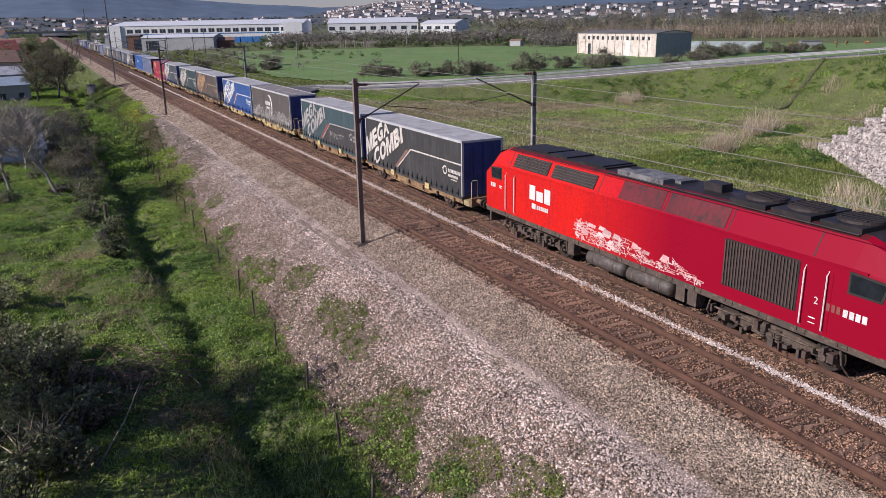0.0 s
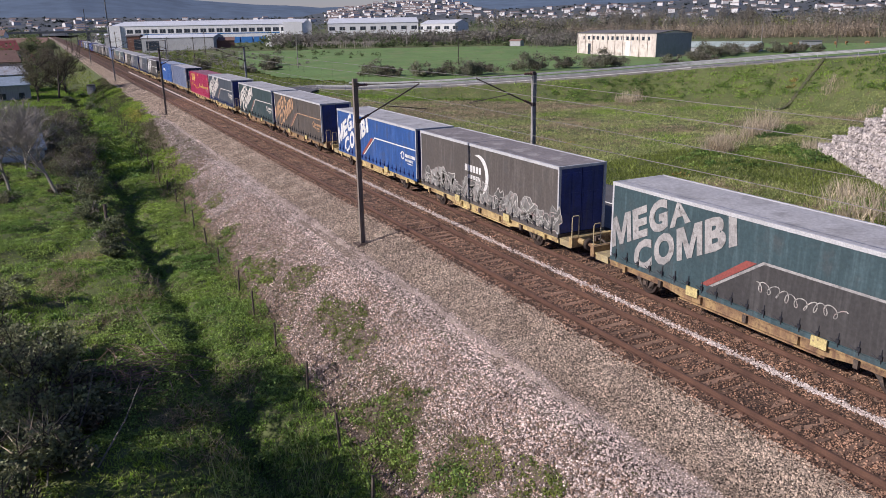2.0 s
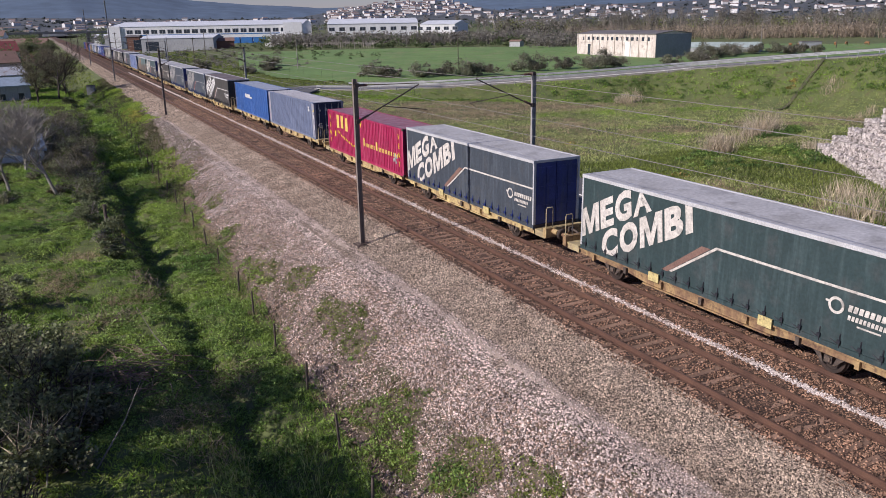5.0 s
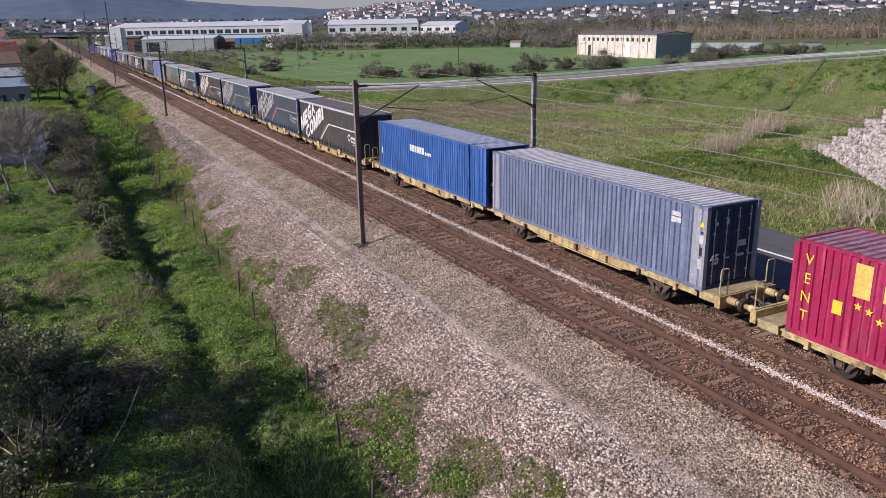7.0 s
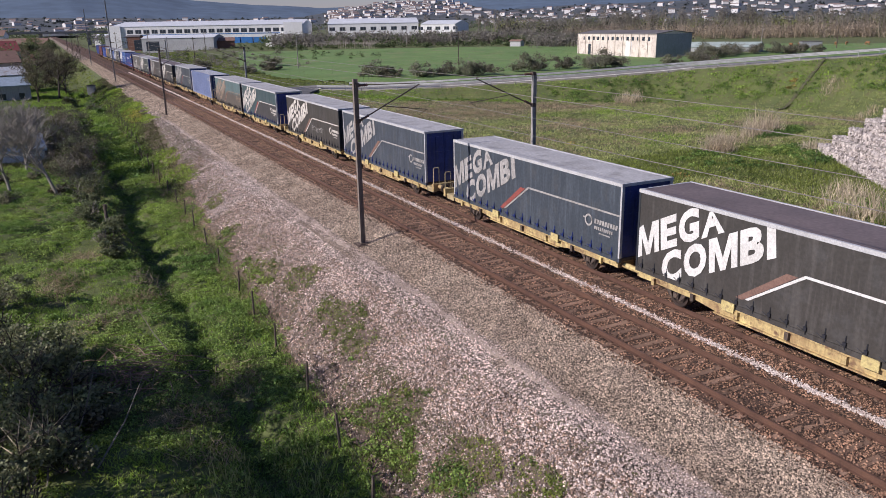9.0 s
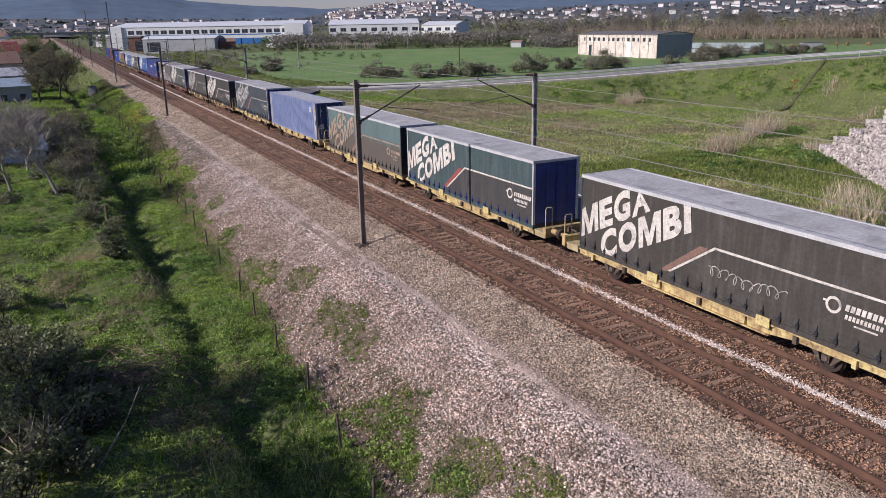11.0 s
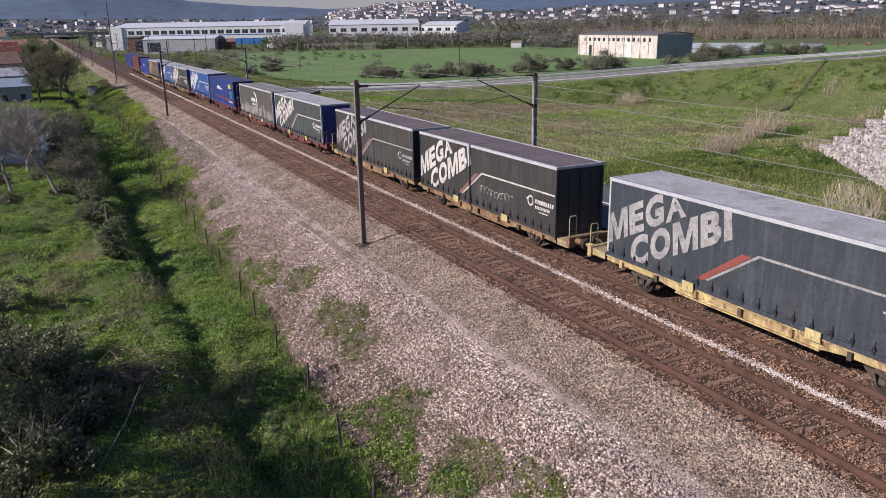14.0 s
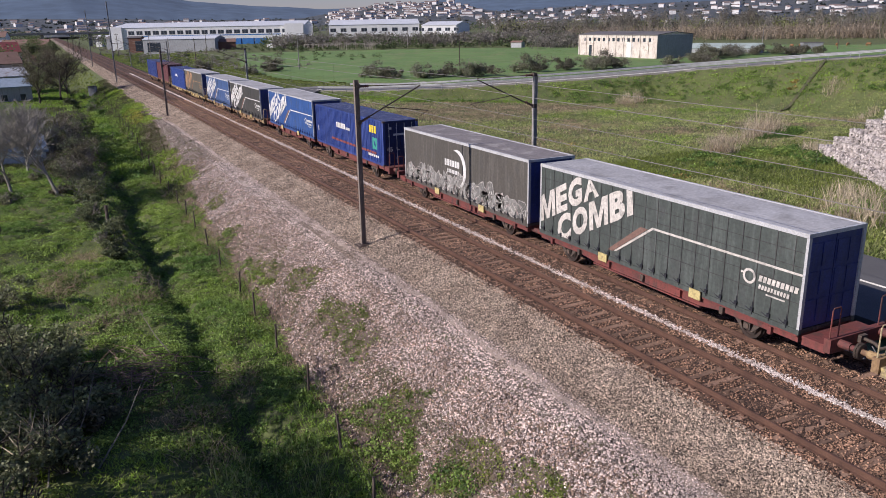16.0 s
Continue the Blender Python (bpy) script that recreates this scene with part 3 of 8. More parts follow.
for name, sel, mat, hgt, label, s in (("lush_grass", lush & ~dry, "grass_lush", 0.19, "lush green grass in the drainage hollow", 21), ("meadow_grass", ~lush & ~dry, "grass_blade", 0.15, "rough green meadow grass", 22), ("dry_grass", dry, "grass_dry", 0.2, "withered straw-coloured grass", 23)):
    blades(name, xx[sel], yy[sel], zz[sel], hgt * np.clip(1 + 0.5 * tone[sel], 0.6, 1.6), 0.034, M[mat], label, s, lean=1.15, per=6, spread=0.13)
n = 22000
yy = g1.uniform(75, 190, n)
xx = g1.uniform(-8, 11.6, n)
keep = xx < np.interp(yy, ys, lo_edge) - 0.5 + 0.4 * g1.random(n)
xx, yy = xx[keep], yy[keep]
dull = (patch(xx, yy, 5.0, 71) + g1.normal(0, 0.25, len(xx)) > 0.1) & ((xx < 3.4) | (yy > 128))
for sel, mat, label, seed_ in ((~dull, "grass_lush", "green grass along the railway hollow", 24), (dull, "scrub_grass", "dull rank grass along the railway hollow", 25)):
    blades("far_meadow_grass", xx[sel], yy[sel], ground_z(xx[sel], yy[sel]), 0.36, 0.11, M[mat], label, seed_, lean=0.95, per=5, spread=0.3)

# leafy weeds, in hummocks
n = 12500
yy = 14 + 66 * g1.random(n) ** 1.2
xx = g1.uniform(-7, 8.8, n)
knoll = patch(xx, yy, 1.3, 9) + 0.4 * patch(xx, yy, 0.6, 10) + g1.normal(0, 0.2, n)
keep = (xx > -0.09 * yy - 2) & (knoll > np.where(xx > 3.0, -0.5, -0.2)) & green_patch(xx, yy)
xx, yy, knoll = xx[keep], yy[keep], knoll[keep]
c = np.stack([xx, yy, ground_z(xx, yy) + 0.03], 1)
size = np.clip(0.2 + 0.16 * knoll, 0.13, 0.5) * g1.uniform(0.8, 1.35, len(c))
deep = patch(xx, yy, 2.2, 27) + g1.normal(0, 0.3, len(c)) > 0.75
clumps("leafy_weeds", c[~deep], size[~deep], 40, 0.085, M["weed_leaf"], "leafy green weeds in hummocks over the hollow", 31, shell=0.75, flat=0.6)
clumps("leafy_weeds", c[deep], size[deep] * 1.1, 40, 0.085, M["weed_dark"], "dark leafy weeds in hummocks over the hollow", 29, shell=0.75, flat=0.6)
n = 900
yy = g1.uniform(72, 150, n)
xx = g1.uniform(2.6, 8.5, n)
keep = patch(xx, yy, 4.0, 9) + g1.normal(0, 0.3, n) > -0.1
c = np.stack([xx, yy, ground_z(xx, yy)], 1)[keep]
clumps("leafy_weeds", c, g1.uniform(0.3, 0.75, len(c)), 46, 0.22, M["weed_leaf"], "leafy weeds along the distant hollow", 35, shell=0.6)
n = 22000
yy = 8 + 70 * g1.random(n) ** 1.5
xx = g1.uniform(6.9, 11.8, n)
keep = green_patch(xx, yy) & (g1.random(n) < 0.75)
xx, yy = xx[keep], yy[keep]
dull = (xx < stone_edge(yy)) & (patch(xx, yy, 1.4, 51) > -0.1)
for sel, name, mat, hgt, label, seed_ in ((~dull, "bank_grass", "bank_green", 0.1, "patches of green grass on the stony bank", 32), (dull, "bank_straw", "grass_dry", 0.2, "dry brownish grass at the foot of the bank", 52)):
    blades(name, xx[sel], yy[sel], ground_z(xx[sel], yy[sel]) + 0.03, hgt, 0.03, M[mat], label, seed_, lean=0.9, per=8, spread=0.14)
sel = (g1.random(len(xx)) < 0.42) & ~dull
clumps("bank_weeds", np.stack([xx[sel], yy[sel], ground_z(xx[sel], yy[sel])], 1), g1.uniform(0.09, 0.2, sel.sum()), 22, 0.07, M["bank_weed"], "low weeds growing between the stones", 33)
n = 15000
yy = g1.uniform(60, 188, n)
xx = g1.uniform(7.6, 12.2, n)
keep = green_patch(xx, yy)
xx, yy = xx[keep], yy[keep]
tuft = in_tuft(xx, yy)
for sel, mat, label, seed_ in ((tuft, "grass_blade", "yellow-green tufts on the distant bank", 36), (~tuft, "scrub_grass", "dull olive grass on the distant bank", 53)):
    blades("bank_grass", xx[sel], yy[sel], ground_z(xx[sel], yy[sel]) + 0.03, 0.2, 0.08, M[mat], label, seed_, lean=1.0, per=6, spread=0.3)

# a patch of yellow-flowering weeds on the bank's brow
n = 420
a_, r_ = g1.uniform(0, 6.28, n), np.sqrt(g1.random(n))
xx, yy = 9.8 + 1.0 * r_ * np.cos(a_), 111.5 + 8.0 * r_ * np.sin(a_)
clumps("yellow_weeds", np.stack([xx, yy, ground_z(xx, yy)], 1), g1.uniform(0.15, 0.4, n), 30, 0.14, M["weed_yellow"], "yellow-flowering weeds on the bank", 64, flat=0.7)
n = 9000
yy = 8 + 70 * g1.random(n) ** 1.5
xx = stone_edge(yy) + g1.uniform(0, 2.2, n)
keep = patch(xx, yy, 1.3, 61) + g1.normal(0, 0.2, n) > 0.35
blades("bank_sprigs", xx[keep], yy[keep], ground_z(xx[keep], yy[keep]) + 0.04, 0.11, 0.028, M["scrub_grass"], "sparse dull sprigs among the lower stones", 63, lean=1.0, per=7, spread=0.13)

# flattened dry litter strewn over the meadow
for k, (cx, cy, rx, ry) in enumerate(((-0.9, 41.0, 0.9, 2.0), (2.2, 37.6, 1.5, 0.8), (3.2, 40.2, 0.7, 0.8), (2.7, 24.6, 1.1, 0.8), (2.8, 21.6, 0.8, 0.7), (1.2, 35.0, 1.3, 0.6), (4.9, 27.6, 0.8, 1.2), (0.6, 45.5, 1.2, 0.8))):
    n = int(110 * rx * ry)
    a_, r_ = g1.uniform(0, 6.28, n), np.sqrt(g1.random(n))
    xx, yy = cx + rx * r_ * np.cos(a_), cy + ry * r_ * np.sin(a_)
    blades("dry_litter", xx, yy, ground_z(xx, yy) + 0.1, 0.5, 0.022, M["bark_cut"] if k % 3 == 2 else M["grass_dry"], "flattened straw litter on the meadow", 370 + k, lean=1.5, per=4, spread=0.25)
# tall cane with pale leaves at the brambles' edge
xx, yy = g1.normal(-1.7, 0.3, 9), g1.normal(24.0, 0.3, 9)
blades("cane_reed", xx, yy, ground_z(xx, yy) + 0.8, 1.1, 0.07, M["reed_stalk"], "tall cane with pale drooping leaves", 38, lean=0.9, per=5, spread=0.15, category="reeds")
blades("cane_reed", xx, yy, ground_z(xx, yy), 2.0, 0.04, M["grass_field"], "tall pale cane stalks", 39, lean=0.15, per=2, spread=0.1, category="reeds")

# a few tall pale rushes near the hollow
n = 130
xx, yy = g1.uniform(2.6, 6.0, n), g1.uniform(17.5, 22, n)
blades("rushes", xx, yy, ground_z(xx, yy), 0.75, 0.03, M["grass_field"], "tall pale green rushes", 34, lean=0.35, per=4, spread=0.06)

# ---- meadow beyond the train, up the ramp's slope ----
n = 52000
d = 30 + 120 * g1.random(n) ** 1.3
az = np.radians(g1.uniform(14, 60, n))
xx, yy = d * np.sin(az), d * np.cos(az)
q, h = road_near(xx, yy)
keep = (xx > 34.2) & (q > 4.9) & (xx < 125)
xx, yy, q = xx[keep], yy[keep], q[keep]
zz = ground_z(xx, yy)
tone = 1.1 * patch(xx, yy, 11.0, 2) + 0.4 * patch(xx, yy, 3.0, 5) + g1.normal(0, 0.3, len(xx))
slope_here = q < 11.5
lush = (slope_here & (tone > -0.9)) | (tone > 1.1) | ((yy < 51) & (tone > -0.1))
sunny = slope_here & (yy < 67)
dry = (tone < np.where((q > 11.5) & (yy > 54) & (xx < 84), 0.1, -0.7)) & ~lush
for name, sel, mat, hgt, label, s in (("slope_grass", lush & sunny, "grass_blade", 0.3, "sunlit yellow-green grass on the ramp's slope", 47), ("slope_grass", lush & ~sunny & ((tone < -0.2) | (yy < 51)), "bank_green", 0.33, "yellowish green grass on the ramp's slope", 41), ("slope_grass", lush & ~sunny & (tone >= -0.2) & (yy >= 51), "grass_lush", 0.4, "lush green grass on the ramp's slope", 45), ("field_grass", ~lush & ~dry, "grass_field", 0.26, "dull green field grass with seed heads", 42), ("field_straw", dry, "grass_dry", 0.28, "dry brown grass in the field", 43)):
    blades(name, xx[sel], yy[sel], zz[sel], hgt, 0.072, M[mat], label, s, lean=1.0, per=9, spread=0.42)
n = 9000
d = g1.uniform(38, 125, n)
az = np.radians(g1.uniform(18, 60, n))
xx, yy = d * np.sin(az), d * np.cos(az)
q, h = road_near(xx, yy)
thick = patch(xx, yy, 7.0, 8) + 0.5 * patch(xx, yy, 2.2, 18) + g1.normal(0, 0.15, n)
near = (np.hypot((xx - 54) / 9, (yy - 45) / 5) < 1) & (thick > -0.7)
keep = (xx > 36) & (((q > 5.5) & (q < 11.5) & (thick > -0.25)) | near | (thick > 1.25)) & (q > 5.2)
c = np.stack([xx, yy, ground_z(xx, yy)], 1)[keep]
r_ = np.clip(0.45 + 0.3 * thick[keep], 0.3, 1.1) * g1.uniform(0.8, 1.3, len(c))
deep = patch(c[:, 0], c[:, 1], 5.0, 28) > -0.35
ochre = (patch(c[:, 0], c[:, 1], 4.0, 38) > 0.75) & ~deep
clumps("slope_weeds", c[ochre], r_[ochre], 40, 0.2, M["weed_ochre"], "withered ochre weeds on the ramp's slope", 49, flat=0.5, shell=0.65)
deep = deep | ochre
clumps("slope_weeds", c[~deep], r_[~deep], 46, 0.2, M["weed_leaf"], "leafy weeds on the ramp's slope", 44, flat=0.6, shell=0.65)
deep = deep & ~ochre
clumps("slope_weeds", c[deep], r_[deep] * 1.15, 52, 0.17, M["weed_dark"], "dark green weeds on the ramp's slope", 46, flat=0.7, shell=0.65)


for k, (cx, cy, rx, ry, cnt, mat_) in enumerate(((67.5, 54.6, 2.2, 1.3, 60, "weed_dark"), (64.5, 53.2, 2.0, 1.0, 40, "weed_dark"), (70.0, 56.0, 1.6, 1.2, 34, "weed_leaf"), (44.5, 29.4, 3.4, 1.6, 60, "weed_leaf"), (56.0, 47.0, 3.0, 1.4, 34, "weed_leaf"))):
    a_, r_ = g1.uniform(0, 6.28, cnt), np.sqrt(g1.random(cnt))
    xx, yy = cx + rx * r_ * np.cos(a_), cy + ry * r_ * np.sin(a_)
    clumps("reed_undergrowth", np.stack([xx, yy, ground_z(xx, yy)], 1), g1.uniform(0.35, 0.8, cnt), 60, 0.14, M[mat_], "green undergrowth at the foot of the reeds", 480 + k, flat=0.8, shell=0.5)


def reed_clump(x, y, radius, height, count, seed, label="clump of dry pale reeds in the field"):
    g = np.random.default_rng(seed)
    a, r = g.uniform(0, 2 * np.pi, count), radius * np.sqrt(g.random(count))
    px, py = x + r * np.cos(a) * 1.3, y + r * np.sin(a)
    ob = blades("reed_clump", px, py, ground_z(px, py), height * (1.05 - 0.4 * (r / radius)), 0.05, M["reed_stalk"], label, seed, lean=0.42, per=4, spread=0.22, category="reeds")
    ob["group"] = "reed clumps"
    return ob


for k, (x, y, r, hh, cnt) in enumerate(((63.3, 54.6, 1.5, 2.3, 55), (66.5, 56.5, 1.7, 3.0, 95), (53.0, 49.6, 1.1, 2.4, 110), (58.5, 53.5, 1.6, 1.2, 60), (76.8, 90.0, 1.7, 1.8, 150), (44.0, 29.8, 1.9, 2.1, 62), (47.0, 32.6, 1.2, 1.7, 36), (41.0, 27.2, 1.5, 2.1, 52), (91.0, 67.0, 1.2, 1.4, 40), (86.0, 58.5, 1.0, 1.3, 36), (60.0, 45.0, 1.2, 1.6, 60), (62.0, 42.0, 1.1, 1.7, 60))):
    reed_clump(x, y, r, hh, cnt, 60 + k)


# ---- trees and bushes ----
def limbs(bm, start, way, length, radius, depth, rr, twist=0.55, fork=3, tips=None, thin=0.62, rise=0.0):
    p, d = Vector(start), Vector(way).normalized()
    pts, rad = [p.copy()], [radius]
    for k in range(3):
        d = (d + Vector((rr.uniform(-1, 1), rr.uniform(-1, 1), rr.uniform(-0.4, 0.7))) * 0.16).normalized()
        p = p + d * length / 3
        pts.append(p.copy())
        rad.append(max(0.018, radius * (1 - 0.42 * (k + 1) / 3)))
    tube(bm, pts, rad, 6 if depth > 2 else 3, caps=False)
    if depth == 0:
        if tips is not None:
            tips.append(p.copy())
        return
    for k in range(fork):
        at = pts[-1] if k == 0 else pts[rr.choice((1, 2, 3))]
        nd = (d + Vector((rr.uniform(-1, 1), rr.uniform(-1, 1), rr.uniform(-0.5, 0.8) + rise)) * twist * 1.5).normalized()
        limbs(bm, at, nd, length * rr.uniform(0.6, 0.85), radius * thin * (1 if k == 0 else 0.85), depth - 1, rr, twist, fork, tips, thin, rise)


def tree(name, label, x, y, height, seed, bark="bark_grey", leaf=None, leaf_size=0.2, per=20, puff=0.5, depth=4, fork=3, lean=(0, 0), group="", trunk=0.02, twist=0.6, rise=0.0, bole=0.33):
    z = float(ground_z(x, y))
    t = thing(name, label, "tree", group, at=pose(x, y, z - 0.1))
    rr = random.Random(seed)
    bm, tips = bmesh.new(), []
    limbs(bm, (0, 0, 0), (lean[0], lean[1], 1), height * bole, height * trunk, depth, rr, twist, fork, tips, 0.6, rise)
    part("trunk", bm, M[bark], t)
    if leaf:
        c = np.array([tuple(p) for p in tips])
        clumps("crown", c, np.full(len(c), puff), per, leaf_size, M[leaf], "", seed, 0.9, parent=t, kind="", shell=0.2)
    return t


for x, y, hgt, seed, ln in ((-0.4, 63.5, 10.0, 3, (-0.25, 0.05)), (-3.6, 66.0, 9.0, 4, (0.0, 0.1)), (-2.6, 76.0, 9.5, 12, (0.1, 0.1))):
    tree("bare_tree", "bare grey-twigged tree on the meadow's edge", x, y, hgt, seed, "bark_pale", depth=5, fork=4, lean=ln, trunk=0.016, twist=0.85, group="bare trees", rise=0.16, bole=0.27)
tree("sparse_tree", "dark sparse-leaved tree beside the sheds", 1.9, 156, 11.0, 5, "bark_dark", "dusk_leaf", 0.17, 26, 0.9, depth=4, fork=4)
tree("sparse_tree", "dark sparse-leaved tree beside the sheds", -1.5, 148, 10.0, 6, "bark_dark", "dusk_leaf", 0.17, 26, 0.9, depth=4, fork=4)
tree("sparse_tree", "dark sparse-leaved tree beside the sheds", 3.4, 168, 9.0, 7, "bark_dark", "dusk_leaf", 0.17, 26, 0.9, depth=4, fork=4)
tree("evergreen_tree", "tall dark evergreen tree behind the houses", -19.5, 262, 21.0, 91, "bark_dark", "scrub_leaf", 0.4, 60, 1.7, depth=4, fork=4, bole=0.25)
for k, (x, y, hh) in enumerate(((-4.5, 318, 9.5), (-0.5, 330, 10.5), (2.6, 322, 9.0), (-10, 305, 9.0), (-14, 270, 8.0), (1.0, 262, 6.5))):
    tree("garden_tree", "leafy garden tree among the trackside houses", x, y, hh, 60 + k, "bark_grey", "garden_leaf" if k % 2 else "scrub_leaf", 0.3, 44, 1.2, depth=3, fork=5, group="garden trees")
# tall unseen scrub trees, added west of the meadow to shade it
for k, (x, y, hh) in enumerate(((-7.2, 17, 9.0), (-8.0, 22.5, 9.5), (-7.4, 19.6, 9.0), (-9.5, 13, 9.5), (-8.6, 25.6, 9.5), (-8.2, 28.0, 7.5), (-10.4, 83.0, 9.5), (-9.6, 86.5, 10.5), (-9.4, 90.5, 11.5), (-10.2, 94.5, 11.0), (-9.8, 99.0, 10.5))):
    tree("scrub_tree", "unseen scrub tree added to shade the meadow", x, y, hh, 80 + k, "bark_dark", "bramble_leaf", 0.22, 9, 0.95, depth=4, fork=4, group="scrub trees")


def bush(x, y, r, seed, leaf="bramble_leaf", size=0.09, label="dark bramble bush with bare stems", name="bramble_bush", per=0, flat=0.85, group="bramble bushes", twigs=14, bark="bark_grey", cat="bush"):
    z = float(ground_z(x, y))
    t = thing(name, label, cat, group, at=pose(x, y, z - 0.05))
    rr = random.Random(seed)
    bm = bmesh.new()
    for k in range(twigs):
        a, e = rr.uniform(0, 6.28), rr.uniform(0.35, 1.4)
        w = Vector((math.cos(a) * math.cos(e), math.sin(a) * math.cos(e), math.sin(e)))
        limbs(bm, (w.x * 0.1 * r, w.y * 0.1 * r, 0), w, r * rr.uniform(0.4, 0.62), 0.011 * r + 0.006, 2, rr, 0.6, 3)
    part("stem_work", bm, M[bark], t)
    g = np.random.default_rng(seed)
    m = 16
    c = g.normal(0, 0.42 * r, (m, 3))
    c[:, 2] = np.abs(c[:, 2]) * flat + 0.15 * r
    clumps("leafage", c, g.uniform(0.25, 0.5, m) * r, per or 70, size, M[leaf], "", seed, 0.9, parent=t, kind="", shell=0.3)
    return t


for k, (x, y, r) in enumerate(((-2.6, 23.5, 1.7), (-1.5, 25.5, 1.6), (-2.4, 27.5, 1.9), (-1.0, 28.6, 1.4), (-2.9, 31, 1.8), (-1.2, 31.5, 1.2), (-3.4, 34.5, 1.6), (-0.4, 26.3, 1.1), (-3.6, 38.5, 1.3), (-1.2, 22.6, 1.3), (-2.8, 20.5, 1.5))):
    bush(x, y, r, 100 + k, per=170, size=0.13, twigs=7, bark="bark_dark", label="dark leafy bramble bush with tangled stems")
for k in range(22):
    rr_ = random.Random(300 + k)
    y = 44 + k * 3.1
    low = y < 60
    bush(rr_.uniform(1.2, 2.6) if low else rr_.uniform(0.4, 2.7), y, rr_.uniform(0.6, 1.0) if low else rr_.uniform(1.5, 2.3), 130 + k, "scrub_leaf" if low else "dusk_leaf" if k % 3 else "bramble_leaf", 0.12, "thicket of dark stems and sparse dull leaves", "thicket", 150, 1.1, "thickets along the hollow", 9)
for k in range(34):
    rr_ = random.Random(400 + k)
    x, y = rr_.uniform(-9, 1.6), 61 + k * 1.55
    bush(x, y, rr_.uniform(1.3, 2.3) if y > 84 else rr_.uniform(0.7, 1.2), 160 + k, ("dusk_leaf", "bramble_leaf", "dusk_leaf")[k % 3], 0.15, "dull grey-green scrub bush behind the meadow", "scrub_bush", 64, 0.8, "scrub bushes", 8)

for k in range(12):
    rr_ = random.Random(450 + k)
    bush(rr_.uniform(2.5, 7.5), 104 + k * 5.6, rr_.uniform(0.7, 1.3), 230 + k, ("scrub_leaf", "weed_dark")[k % 2], 0.16, "low dark scrub bush beside the distant bank", "scrub_bush", 70, 0.8, "scrub bushes", 6)

# heap of cut brushwood
heap = thing("brushwood_heap", "heap of cut dry branches lying in the grass", "branches", at=pose(1.9, 28.6, float(ground_z(1.9, 28.6))))
rr_ = random.Random(9)
for k in range(150):
    a, l = rr_.uniform(0, 6.28), rr_.uniform(0.5, 1.7)
    cx, cy, cz = rr_.gauss(-0.7, 0.9), rr_.gauss(-0.4, 1.0), rr_.uniform(0.15, 0.6)
    dx, dy, dz = math.cos(a) * l / 2, math.sin(a) * l / 2, rr_.uniform(-0.05, 0.25)
    part("branch", tubes(([(cx - dx, cy - dy, max(0, cz - dz)), (cx, cy, cz + 0.08), (cx + dx, cy + dy, cz + dz)], [0.018, 0.014, 0.006]), sides=4), M["bark_cut"] if k % 4 == 0 else M["bark_brown"], heap)
for k, (x, y, a, l) in enumerate(((-0.3, 22.6, 0.6, 3.0), (-0.9, 24.4, 1.0, 2.6), (3.0, 29.3, 2.2, 2.6), (-1.6, 22.0, 1.4, 2.2))):
    z = float(ground_z(x, y))
    b = thing("dead_branch", "dead grey branch leaning in the scrub", "branch", "dead branches", at=pose(x, y, z))
    part("stem", tubes(([(0, 0, 0), (math.cos(a) * l * 0.4, math.sin(a) * l * 0.4, l * 0.35), (math.cos(a) * l * 0.7, math.sin(a) * l * 0.7, l * 0.75)], [0.03, 0.02, 0.008]), sides=5), M["bark_grey"], b)


# ---- train ----
LEN, WID, WAGON_PITCH, FIRST = 13.58, 2.5, 31.6, 34.65


def run(t):
    """Metres that the train has come after t seconds."""
    return 19.97 * t + 0.0672 * t * t


ROLLING = []
CACHE = {}


def cached(key, bm, mat):
    me = bpy.data.meshes.new(key)
    bm.to_mesh(me)
    bm.free()
    me.materials.append(mat)
    CACHE[key] = me
    return me


def side_plate(bm, pts, x, thick=0.005, length=LEN):
    """A flat painted shape on the near side; pts are (u, v): metres from the rear end, metres up."""
    a = [bm.verts.new((x, length - u, v)) for u, v in pts]
    b = [bm.verts.new((x - thick, length - u, v)) for u, v in pts]
    n = len(a)
    for i in range(n):
        bm.faces.new((a[i], a[(i + 1) % n], b[(i + 1) % n], b[i]))
    f = bm.faces.new(b)
    f.normal_update()
    if f.normal.x > 0:
        f.normal_flip()


RING = ((0, 0), (1, 0), (1, 1), (0, 1), (0, 0.4502), (0.3, 0.4502), (0.3, 0.74), (0.44, 0.74), (0.7, 0.36), (0.7, 0.24), (0.56, 0.24), (0.3, 0.4498), (0, 0.4498))
BAR = ((0, 0), (1, 0), (1, 1), (0, 1))


GLYPHS = {}
HEAVY_M = ((0, 0), (0.21, 0), (0.21, 0.62), (0.41, 0), (0.59, 0), (0.79, 0.62), (0.79, 0), (1, 0), (1, 1), (0.71, 1), (0.5, 0.36), (0.29, 1), (0, 1))


